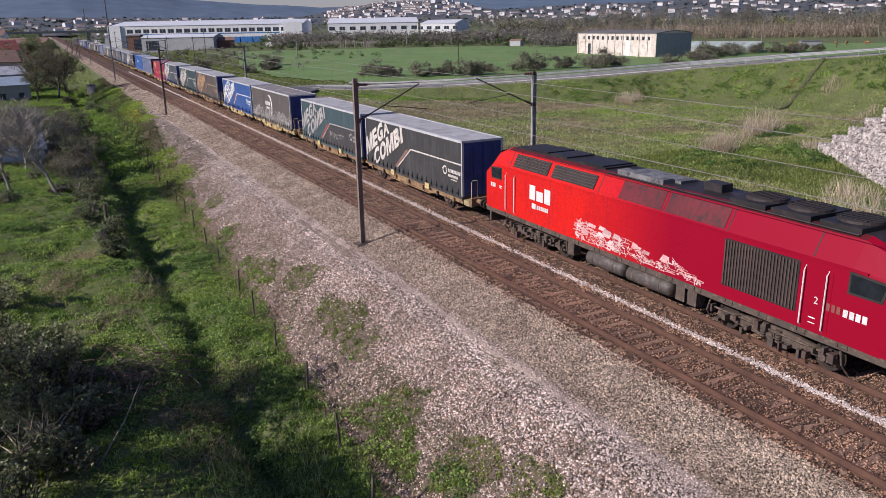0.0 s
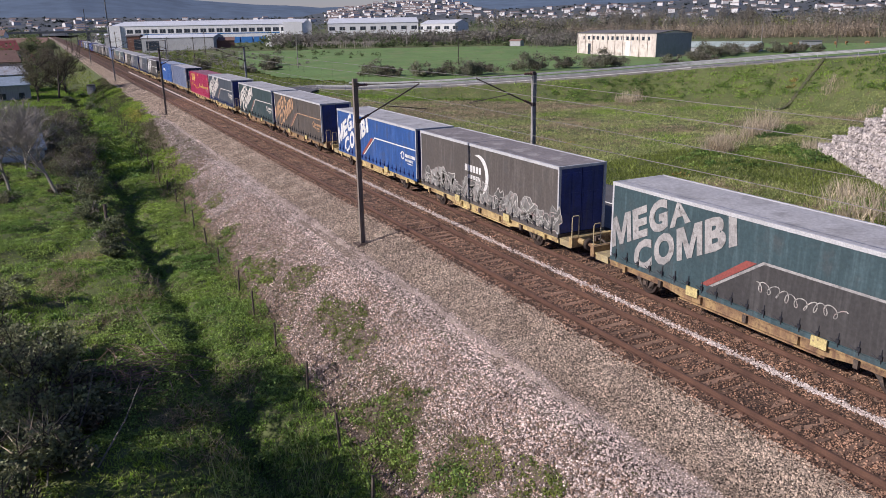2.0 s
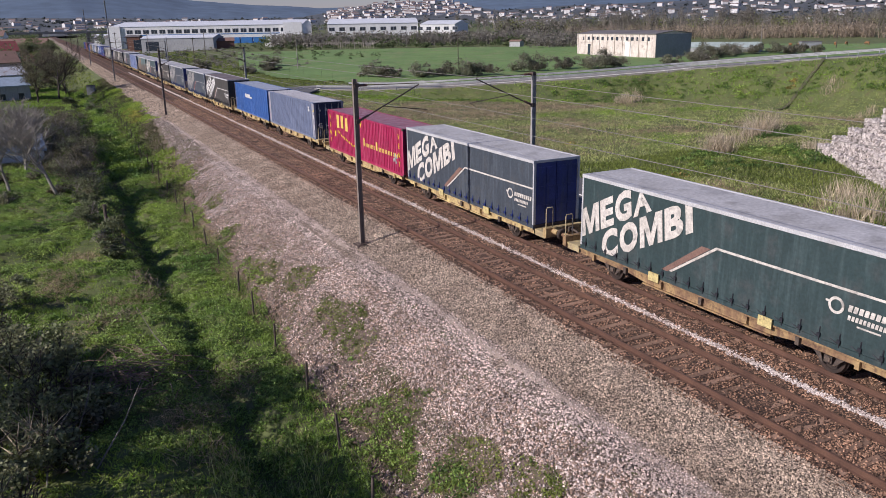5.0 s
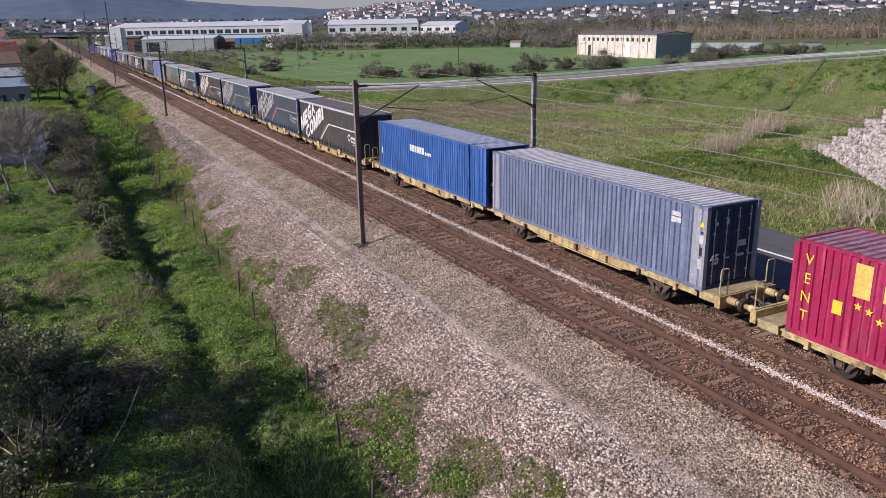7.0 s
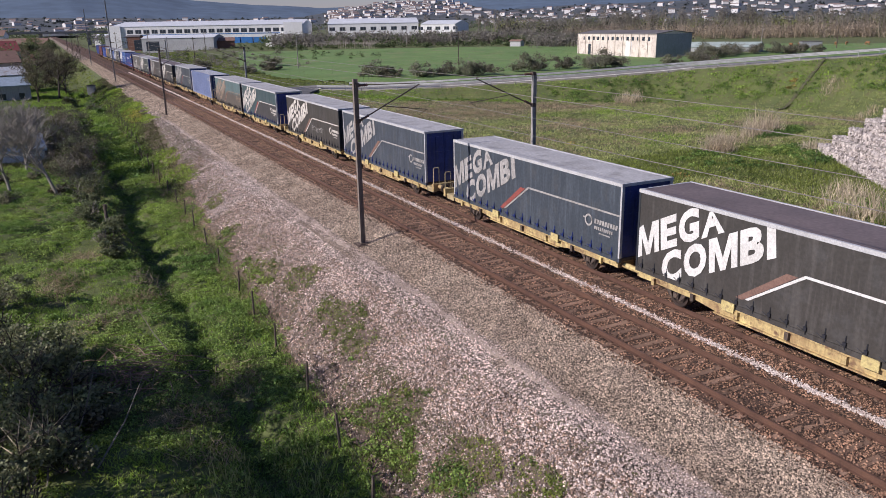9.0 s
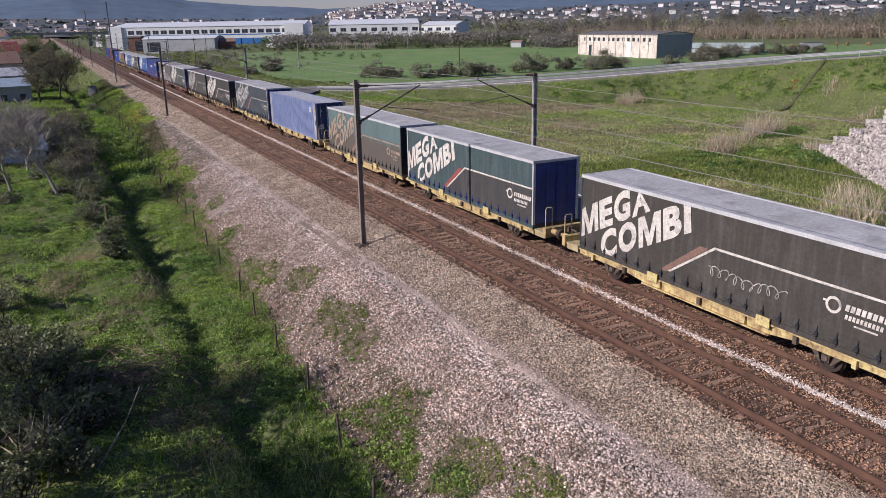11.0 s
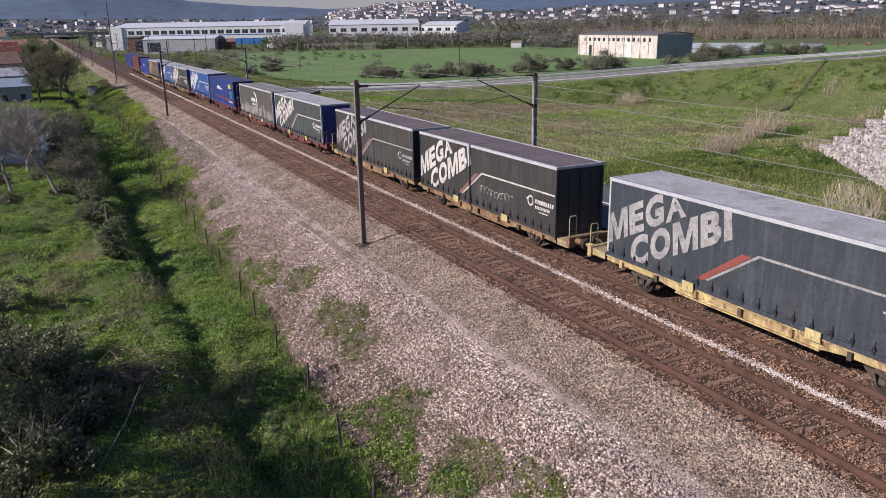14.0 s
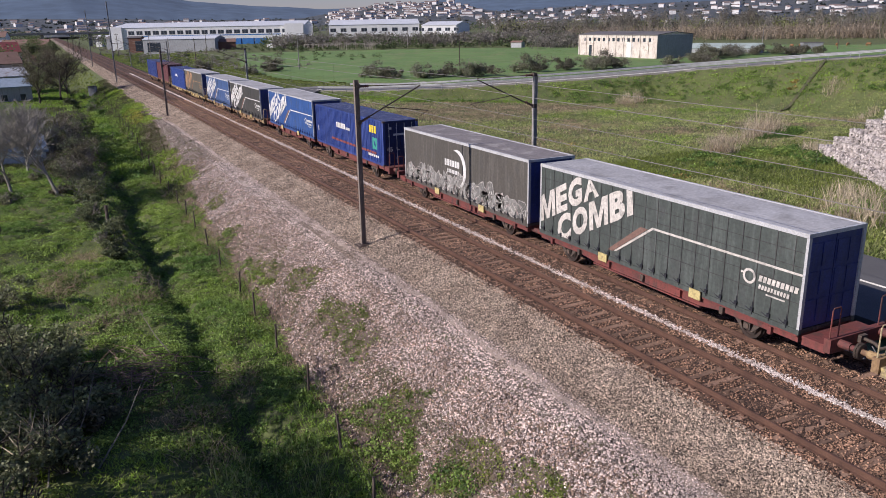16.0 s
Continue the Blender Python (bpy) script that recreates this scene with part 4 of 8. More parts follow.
def glyph(ch):
    """A heavy capital as points in a unit square, with its faces."""
    if ch == "M":
        n = len(HEAVY_M)
        p = np.array([(x, y, z) for z in (0.003, -0.003) for x, y in HEAVY_M])
        return p, [tuple(range(n))] + [(i, i + n, (i + 1) % n + n, (i + 1) % n) for i in range(n)]
    if ch not in GLYPHS:
        cu = bpy.data.curves.new("glyph", "FONT")
        cu.body, cu.size, cu.extrude, cu.offset, cu.resolution_u = ch, 1.0, 0.003, 0.05, 3
        tmp = new("glyph", cu)
        me = bpy.data.meshes.new_from_object(tmp)
        p = np.array([v.co[:] for v in me.vertices])
        lo, hi = p.min(0), p.max(0)
        p[:, :2] = (p[:, :2] - lo[:2]) / (hi[:2] - lo[:2])
        GLYPHS[ch] = (p, [tuple(f.vertices) for f in me.polygons])
        bpy.data.objects.remove(tmp)
        bpy.data.curves.remove(cu)
        bpy.data.meshes.remove(me)
    return GLYPHS[ch]


def painted_word(parent, word, origin, along, up, widths, gap, x, top, mat):
    """A slanted word of heavy capitals across a curtain, one part for each letter."""
    o, a, u = np.array(origin), np.array(along) / math.hypot(*along), np.array(up)
    s = 0.0
    for ch, w in zip(word, widths):
        p, faces = glyph(ch)
        q = o + np.outer(s + w * p[:, 0], a) + np.outer(p[:, 1], u)
        q = np.stack([np.clip(q[:, 0], 0.12, LEN), np.clip(q[:, 1], 0.19, top)], 1)
        raw("painted_letter", np.stack([x - 0.003 - p[:, 2], LEN - q[:, 0], q[:, 1]], 1).tolist(), faces, mat, parent)
        s += w + gap


def text_mesh(body, size, depth=0.004):
    cu = bpy.data.curves.new("text", "FONT")
    cu.body, cu.size, cu.extrude, cu.align_x, cu.align_y = body, size, depth, "CENTER", "CENTER"
    tmp = new("text", cu)
    me = bpy.data.meshes.new_from_object(tmp)
    bpy.data.objects.remove(tmp)
    bpy.data.curves.remove(cu)
    return me


NEAR_TURN = Matrix(((0, 0, -1), (-1, 0, 0), (0, 1, 0))).to_4x4()
FRONT_TURN = Matrix(((1, 0, 0), (0, 0, -1), (0, 1, 0))).to_4x4()


def lettering(body, size, parent, m, mat, label=""):
    me = text_mesh(body, size)
    me.materials.clear()
    me.materials.append(mat)
    ob = new("lettering", me)
    ob.parent = parent
    ob.matrix_basis = m
    if label:
        ob["label"] = label
    return ob


M["roof_sheet"] = material("roof_sheet", (0.50, 0.49, 0.485), (0.38, 0.37, 0.365), 0.35, 8, 0.6, third=(0.32, 0.31, 0.30))
M["roof_dusty"] = material("roof_dusty", (0.27, 0.24, 0.23), (0.2, 0.18, 0.172), 0.35, 8, 0.7, third=(0.36, 0.33, 0.31))
M["roof_brown"] = material("roof_brown", (0.185, 0.145, 0.14), (0.13, 0.105, 0.105), 0.35, 8, 0.7)
M["alu_rail"] = material("alu_rail", (0.60, 0.60, 0.60), (0.45, 0.45, 0.45), 1.2, 20, 0.5, metal=0.15)
M["end_blue"] = material("end_blue", (0.035, 0.055, 0.235), (0.022, 0.034, 0.13), 1.0, 15, 0.5, streak=(0.05, 0.065, 0.16))
M["end_grey"] = material("end_grey", (0.03, 0.037, 0.045), (0.02, 0.023, 0.028), 1.0, 15, 0.55, streak=(0.05, 0.05, 0.05))
M["buckle"] = material("buckle", (0.02, 0.022, 0.03), (0.03, 0.03, 0.035), 4, 30, 0.5)
M["buckle_blue"] = material("buckle_blue", (0.012, 0.03, 0.16), (0.01, 0.02, 0.1), 4, 30, 0.5)
M["letter_cream"] = material("letter_cream", (0.66, 0.62, 0.56), (0.5, 0.46, 0.41), 1.2, 14, 0.7, third=(0.34, 0.32, 0.29))
M["letter_grey"] = material("letter_grey", (0.42, 0.40, 0.38), (0.27, 0.26, 0.25), 1.2, 14, 0.7, third=(0.2, 0.19, 0.18))
M["letter_white"] = material("letter_white", (0.74, 0.73, 0.71), (0.58, 0.57, 0.54), 1.0, 14, 0.6)
M["letter_tan"] = material("letter_tan", (0.48, 0.29, 0.16), (0.36, 0.22, 0.13), 1.0, 14, 0.75, third=(0.2, 0.15, 0.11))
M["letter_sand"] = material("letter_sand", (0.36, 0.27, 0.2), (0.24, 0.19, 0.15), 1.0, 14, 0.75, third=(0.15, 0.14, 0.12))
M["red_bar"] = material("red_bar", (0.30, 0.07, 0.055), (0.22, 0.065, 0.055), 1.0, 14, 0.7)
M["print_grey"] = material("print_grey", (0.058, 0.055, 0.054), (0.044, 0.042, 0.042), 0.5, 9, 0.55, streak=(0.085, 0.082, 0.08))
M["dull_bar"] = material("dull_bar", (0.22, 0.13, 0.1), (0.17, 0.1, 0.08), 1.0, 14, 0.75)
M["letter_yellow"] = material("letter_yellow", (0.70, 0.52, 0.13), (0.56, 0.38, 0.08), 2.0, 14, 0.6)
M["yellow_plate"] = material("yellow_plate", (0.64, 0.54, 0.24), (0.46, 0.37, 0.16), 3.0, 14, 0.6, third=(0.3, 0.22, 0.12))
M["rail_paint"] = material("rail_paint", (0.60, 0.53, 0.34), (0.42, 0.34, 0.19), 3.0, 14, 0.6, third=(0.25, 0.17, 0.11))
M["platform_grey"] = material("platform_grey", (0.42, 0.35, 0.2), (0.25, 0.19, 0.11), 1.6, 14, 0.8, third=(0.52, 0.42, 0.18))
M["post_worn"] = material("post_worn", (0.33, 0.345, 0.40), (0.25, 0.26, 0.31), 1.5, 14, 0.7, third=(0.30, 0.26, 0.26), streak=(0.27, 0.24, 0.25))
M["rust_frame"] = material("rust_frame", (0.11, 0.085, 0.09), (0.075, 0.065, 0.08), 1.5, 14, 0.8, third=(0.17, 0.085, 0.05))
M["mark_green"] = material("mark_green", (0.05, 0.33, 0.27), (0.04, 0.25, 0.2), 2.0, 14, 0.6)
M["yellow_sign"] = material("yellow_sign", (0.80, 0.60, 0.05), (0.68, 0.48, 0.03), 2.0, 14, 0.6)
M["graffiti_fill"] = material("graffiti_fill", (0.22, 0.215, 0.20), (0.11, 0.105, 0.095), 1.6, 12, 0.6, third=(0.30, 0.295, 0.28), vary=0.55)
M["graffiti_pale"] = material("graffiti_pale", (0.52, 0.50, 0.46), (0.22, 0.21, 0.195), 1.4, 14, 0.7, third=(0.40, 0.30, 0.28), island=0.4)
M["wagon_yellow"] = material("wagon_yellow", (0.64, 0.52, 0.23), (0.36, 0.25, 0.12), 1.3, 12, 0.7, third=(0.17, 0.10, 0.06), streak=(0.26, 0.16, 0.08))
M["wagon_ochre"] = material("wagon_ochre", (0.40, 0.275, 0.125), (0.19, 0.11, 0.065), 1.3, 12, 0.75, third=(0.11, 0.06, 0.04), streak=(0.15, 0.08, 0.05))
M["wagon_red"] = material("wagon_red", (0.21, 0.055, 0.045), (0.14, 0.045, 0.04), 0.9, 12, 0.75, third=(0.08, 0.04, 0.035), streak=(0.1, 0.05, 0.04))
M["bogie_dirt"] = material("bogie_dirt", (0.062, 0.048, 0.04), (0.10, 0.075, 0.058), 2.5, 20, 0.85, third=(0.16, 0.11, 0.08))
M["wheel_steel"] = material("wheel_steel", (0.07, 0.05, 0.042), (0.045, 0.035, 0.03), 3, 20, 0.6, metal=0.4)
M["box_white_dirt"] = material("box_white_dirt", (0.6, 0.6, 0.6), (0.4, 0.4, 0.4), 3, 20, 0.7)


def curtain_paint(name, col, top=None, streak=None):
    return material(name, col, top or tuple(v * 0.78 for v in col), 0.45, 9, 0.5, third=tuple(0.55 * v + 0.035 for v in col), streak=streak or tuple(v * 1.35 + 0.012 for v in col), spread=0.6)


def tarp(name, parent, x, side, z0, z1, mat, seed, label=""):
    """A tarpaulin side with soft vertical folds."""
    ys, zs = np.linspace(0.09, LEN - 0.09, 70), np.linspace(z0, z1, 7)
    Y, Z = np.meshgrid(ys, zs)
    rel = (Z - z0) / (z1 - z0)
    fold = 0.006 * np.sin(Y * 2 * np.pi / 0.64 + seed) * (1 - rel) + 0.005 * wave(Y, Z * 0.3, 2.1, seed) - 0.004 * np.abs(np.sin(Y * np.pi / 1.28)) ** 8
    X = x + side * fold
    ii = np.arange(Y.size).reshape(Y.shape)
    q = np.stack([ii[:-1, :-1], ii[:-1, 1:], ii[1:, 1:], ii[1:, :-1]], -1).reshape(-1, 4)
    if side > 0:
        q = q[:, ::-1]
    X2 = X - side * 0.03
    v = np.concatenate([np.stack([X, Y, Z], -1).reshape(-1, 3), np.stack([X2, Y, Z], -1).reshape(-1, 3)])
    q = np.concatenate([q, q[:, ::-1] + Y.size])
    return raw(name, v.tolist(), q.tolist(), mat, parent, label, smooth=True)


def end_doors(c, h, y, face, mat, w=WID, rods=False):
    """Two door leaves with pressed panels and, on steel boxes, four locking rods."""
    for s in (-1, 1):
        bm = bmesh.new()
        x0, x1 = sorted((s * 0.015, s * (w / 2 - 0.1)))
        box(bm, x0, x1, min(y, y - face * 0.05), max(y, y - face * 0.05), 0.16, h - 0.14)
        for k in range(3):
            za = 0.3 + k * (h - 0.5) / 3
            ya = y + face * 0.022
            for xa, xb in ((x0 + 0.07, (x0 + x1) / 2 - 0.04), ((x0 + x1) / 2 + 0.04, x1 - 0.07)):
                box(bm, xa, xb, min(y, ya), max(y, ya), za, za + (h - 0.5) / 3 - 0.14)
        leaf = part("door_leaf", bm, mat, c)
        if rods:
            for xr in (x0 + 0.26, x1 - 0.26):
                bm = tubes(([(xr, y + face * 0.055, 0.18), (xr, y + face * 0.055, h - 0.16)], 0.018), sides=6)
                for zz in (0.45, 1.1, 1.9, h - 0.5):
                    box(bm, xr - 0.04, xr + 0.04, min(y, y + face * 0.05), max(y, y + face * 0.05), zz, zz + 0.07)
                box(bm, xr - 0.02, xr + 0.2, min(y + face * 0.04, y + face * 0.07), max(y + face * 0.04, y + face * 0.07), 1.02, 1.06)
                part("locking_rod", bm, M["alu_rail"], leaf)


def curtain_body(label, paint, letter, roof="roof_sheet", logo="slogan", bar="dull_bar", end="end_blue", buckle="buckle", scrawl=0, dark_strip=False, field=False, creased=False, seed=0):
    """A 45-foot swap body with tarpaulin sides, roof rails, end doors and buckled straps."""
    c = thing("curtain_container", label, "container", "containers on the train")
    h, hw = 3.10, WID / 2
    tarp("side_curtain", c, -hw + 0.008, -1, 0.17, h - 0.13, paint, seed)
    tarp("side_curtain", c, hw - 0.008, 1, 0.17, h - 0.13, paint, seed + 3)
    for s in (-1, 1):
        bm = bmesh.new()
        x0, x1 = sorted((s * (hw + 0.012), s * (hw - 0.09)))
        box(bm, x0, x1, 0, LEN, h - 0.13, h)
        part("roof_rail", bm, M["alu_rail"], c, bevel=0.015)
        bm = bmesh.new()
        x0, x1 = sorted((s * hw, s * (hw - 0.12)))
        box(bm, x0, x1, 0, LEN, 0.0, 0.16)
        part("floor_rail", bm, paint, c, bevel=0.01)
        for y in (0.0, LEN - 0.09):
            bm = bmesh.new()
            box(bm, x0, x1, y, y + 0.09, 0.165, h - 0.135)
            part("corner_post", bm, M["alu_rail"] if end == "end_blue" else M[end], c, bevel=0.012)
    for y in (0.002, LEN - 0.092):
        bm = boxes((-hw + 0.095, hw - 0.095, y, y + 0.09, h - 0.12, h - 0.005))
        part("end_rail", bm, M["alu_rail"], c)
    bm = bmesh.new()
    n = 24
    prev = None
    for i in range(n + 1):
        y = 0.1 + (LEN - 0.2) * i / n
        sag = 0.018 * math.sin(i * 1.9 + seed) * (i % 2) - 0.012
        row = [bm.verts.new((x, y, h - 0.02 + z)) for x, z in ((-hw + 0.085, 0.0), (-0.6, 0.022 + sag), (0, 0.03 + sag), (0.6, 0.022 + sag), (hw - 0.085, 0.0))]
        if prev:
            for a in range(4):
                bm.faces.new((prev[a], row[a], row[a + 1], prev[a + 1]))
        prev = row
    bmesh.ops.recalc_face_normals(bm, faces=bm.faces)
    part("roof_tarpaulin", bm, M[roof], c, smooth=True)
    part("floor_deck", boxes((-hw + 0.122, hw - 0.122, 0.02, LEN - 0.02, 0.03, 0.14)), M["bogie_dirt"], c)
    end_doors(c, h, 0.06, -1, M[end])
    part("rear_wall", boxes((-hw + 0.125, hw - 0.125, LEN - 0.07, LEN - 0.02, 0.16, h - 0.13)), M[end], c)
    if "buckle" not in CACHE:
        bm = bmesh.new()
        tube(bm, [(0, 0, 0.10), (-0.01, 0, 0.30), (0.008, 0.0, 0.52)], 0.02, 4)
        box(bm, -0.05, 0.0, -0.05, 0.05, 0.22, 0.34)
        tube(bm, [(-0.02, -0.05, 0.30), (-0.04, 0.10, 0.24), (-0.02, 0.26, 0.30)], 0.014, 4)
        cached("buckle", bm, M["buckle"])
        me = CACHE["buckle"].copy()
        me.materials[0] = M["buckle_blue"]
        CACHE["buckle_blue"] = me
    for i in range(21):
        same_mesh("strap_buckle", CACHE[buckle], c, (-hw - 0.01, 0.45 + i * 0.638, 0.0))
    xf = -hw - 0.006
    if logo in ("slogan", "plain"):
        d = (0.93, 0.445)
        up = (-0.12, 1.14)
        painted_word(c, "MEGA", (0.12, 0.52), d, up, (1.2, 0.84, 1.0, 1.06), 0.1, xf, h - 0.14, M[letter])
        painted_word(c, "COMBI", (1.45, -0.14), d, up, (1.03, 1.1, 1.26, 0.96, 0.36), 0.12, xf, h - 0.14, M[letter])
        if field:
            bm = bmesh.new()
            side_plate(bm, [(5.0, 0.2), (13.46, 0.2), (13.46, 1.80), (7.2, 1.76), (5.2, 0.46)], xf + 0.004, 0.003)
            part("printed_field", bm, M["print_grey"], c, "dark grey printed field")
        bm = bmesh.new()
        side_plate(bm, [(4.75, 0.42), (5.05, 0.42), (6.95, 1.72), (6.55, 1.72)], xf)
        part("slanted_bar", bm, M[bar], c)
        bm = bmesh.new()
        side_plate(bm, [(5.13, 0.46), (5.27, 0.46), (7.22, 1.76), (7.18, 1.84)], xf)
        side_plate(bm, [(7.222, 1.76), (13.5, 1.80), (13.5, 1.87), (7.182, 1.84)], xf)
        part("pinstripe", bm, M["letter_white" if letter == "letter_white" else letter], c)
        bm = bmesh.new()
        for half in (0, 1):
            arc = [math.pi * (half + q / 9 * 0.998) for q in range(10)]
            side_plate(bm, [(11.62 + 0.25 * math.cos(a), 1.3 + 0.25 * math.sin(a)) for a in arc] + [(11.62 + 0.17 * math.cos(a), 1.3 + 0.17 * math.sin(a)) for a in arc[::-1]], xf)
        side_plate(bm, [(11.28, 1.34), (11.38, 1.34), (11.38, 1.40), (11.28, 1.40)], xf)
        part("ring_mark", bm, M[letter], c)
        bm = bmesh.new()
        for k in range(9):
            side_plate(bm, [(11.98 + k * 0.162, 1.24), (11.98 + k * 0.162 + 0.12, 1.24), (12.01 + k * 0.162 + 0.12, 1.43), (12.01 + k * 0.162, 1.43)], xf)
        for k in range(10):
            side_plate(bm, [(12.0 + k * 0.115, 1.0), (12.08 + k * 0.115, 1.0), (12.10 + k * 0.115, 1.14), (12.02 + k * 0.115, 1.14)], xf)
        side_plate(bm, [(12.3, 0.86), (13.0, 0.86), (13.0, 0.91), (12.3, 0.91)], xf)
        part("small_writing", bm, M[letter], c)["kind"] = "stuff"
    else:
        bm = bmesh.new()
        ring = [math.radians(115 - k * 13.5) for k in range(16)]
        thin = [1.02 - 0.34 * max(0.0, math.sin(k / 15 * math.pi)) ** 0.8 for k in range(16)]
        outer = [(6.75 + 1.02 * 0.95 * math.cos(a), 1.62 + 1.02 * math.sin(a)) for a in ring]
        inner = [(6.77 + r * 0.95 * math.cos(a), 1.62 + r * math.sin(a)) for a, r in zip(ring, thin)]
        side_plate(bm, outer + inner[-2:0:-1], xf)
        part("crescent_mark", bm, M["letter_white"], c, "white crescent mark")
        bm = bmesh.new()
        for k in range(6):
            side_plate(bm, [(5.3 + k * 0.29, 1.66), (5.3 + k * 0.29 + 0.22, 1.66), (5.3 + k * 0.29 + 0.22, 2.0), (5.3 + k * 0.29, 2.0)], xf)
        for k in range(8):
            side_plate(bm, [(5.6 + k * 0.17, 1.3), (5.6 + k * 0.17 + 0.12, 1.3), (5.6 + k * 0.17 + 0.12, 1.5), (5.6 + k * 0.17, 1.5)], xf)
        part("small_writing", bm, M["letter_white"], c)["kind"] = "stuff"
    if scrawl:
        rr = random.Random(seed + 40)
        if scrawl == 1:
            bm = bmesh.new()
            line = [(7.0 + 3.0 * t + 0.13 * math.sin(58 * t), 1.0 + 0.05 * math.sin(9 * t) + 0.17 * math.sin(58 * t + 1.3 + 0.6 * math.sin(17 * t))) for t in np.linspace(0, 1, 110)]
            for (ua, va), (ub, vb) in zip(line, line[1:]):
                d = math.hypot(ub - ua, vb - va)
                ox, oy = -(vb - va) / d * 0.016, (ub - ua) / d * 0.016
                side_plate(bm, [(ua - ox, va - oy), (ub - ox, vb - oy), (ub + ox, vb + oy), (ua + ox, va + oy)], xf - 0.004, 0.003)
            part("sprayed_line", bm, M["graffiti_pale"], c, "pale sprayed squiggle")
        u, end, top = (0.25, 13.0, 1.25) if scrawl > 1 else (1.0, 0.0, 0.0)
        while u < end:
            w, hh = rr.uniform(0.55, 1.25), top * rr.uniform(0.45, 1.0)
            n = 14
            rim = []
            for k in range(n):
                a = 2 * math.pi * k / n
                r = rr.uniform(0.62, 1.2) * (abs(math.cos(a)) ** 4 + abs(math.sin(a)) ** 4) ** -0.22
                rim.append((u + w / 2 + 0.52 * w * r * math.cos(a) + 0.14 * hh * math.sin(a), max(0.2, 0.2 + hh / 2 + 0.5 * hh * r * math.sin(a))))
            bm = bmesh.new()
            side_plate(bm, rim, xf, 0.002 + 0.0005 * rr.randrange(4))
            patch_ = part("sprayed_patch", bm, M["graffiti_fill"], c, "grey sprayed patch")
            bm = bmesh.new()
            lines = [rim + rim[:1]] + [[(u + w * rr.random(), 0.25 + hh * 0.8 * rr.random()) for _ in range(3)] for _ in range(3)]
            for line in lines:
                for (ua, va), (ub, vb) in zip(line, line[1:]):
                    d = math.hypot(ub - ua, vb - va) or 1.0
                    ox, oy = -(vb - va) / d * 0.022, (ub - ua) / d * 0.022
                    if d > 0.02:
                        side_plate(bm, [(p, max(0.195, q)) for p, q in ((ua - ox, va - oy), (ub - ox, vb - oy), (ub + ox, vb + oy), (ua + ox, va + oy))], xf - 0.004, 0.002)
            part("sprayed_outline", bm, M["graffiti_pale"], patch_)["kind"] = "stuff"
            u += w * rr.uniform(0.35, 0.75)
    if creased:
        for k in range(21):
            part("curtain_strap", boxes((xf - 0.001, xf + 0.004, 0.42 + k * 0.638, 0.445 + k * 0.638, 0.3, h - 0.16)), M["print_grey"], c)
        for z in (0.95, 1.45, 2.05, 2.5):
            part("curtain_crease", boxes((xf, xf + 0.004, 0.12, LEN - 0.12, z, z + 0.02)), M["print_grey"], c)
    # a narrow dark upright strip near the middle of the near curtain
    if dark_strip:
        part("curtain_joint", boxes((-hw - 0.008, -hw + 0.0, LEN - 7.35, LEN - 7.27, 0.18, h - 0.14)), M["buckle"], c)
    return c


def corrugated(bm, x, y0, y1, z0, z1, side, pitch=0.262, depth=0.055):
    """A pressed steel side: flat crests and troughs."""
    n = int((y1 - y0) / pitch)
    pitch = (y1 - y0) / n
    prof = []
    for i in range(n):
        y = y0 + i * pitch
        prof += [(y, 0), (y + 0.66 * pitch, 0), (y + 0.74 * pitch, depth), (y + 0.92 * pitch, depth)]
    prof.append((y1, 0))
    lo = [bm.verts.new((x - side * d, y, z0)) for y, d in prof]
    hi = [bm.verts.new((x - side * d, y, z1)) for y, d in prof]
    for i in range(len(prof) - 1):
        q = (lo[i], lo[i + 1], hi[i + 1], hi[i])
        bm.faces.new(q if side > 0 else q[::-1])


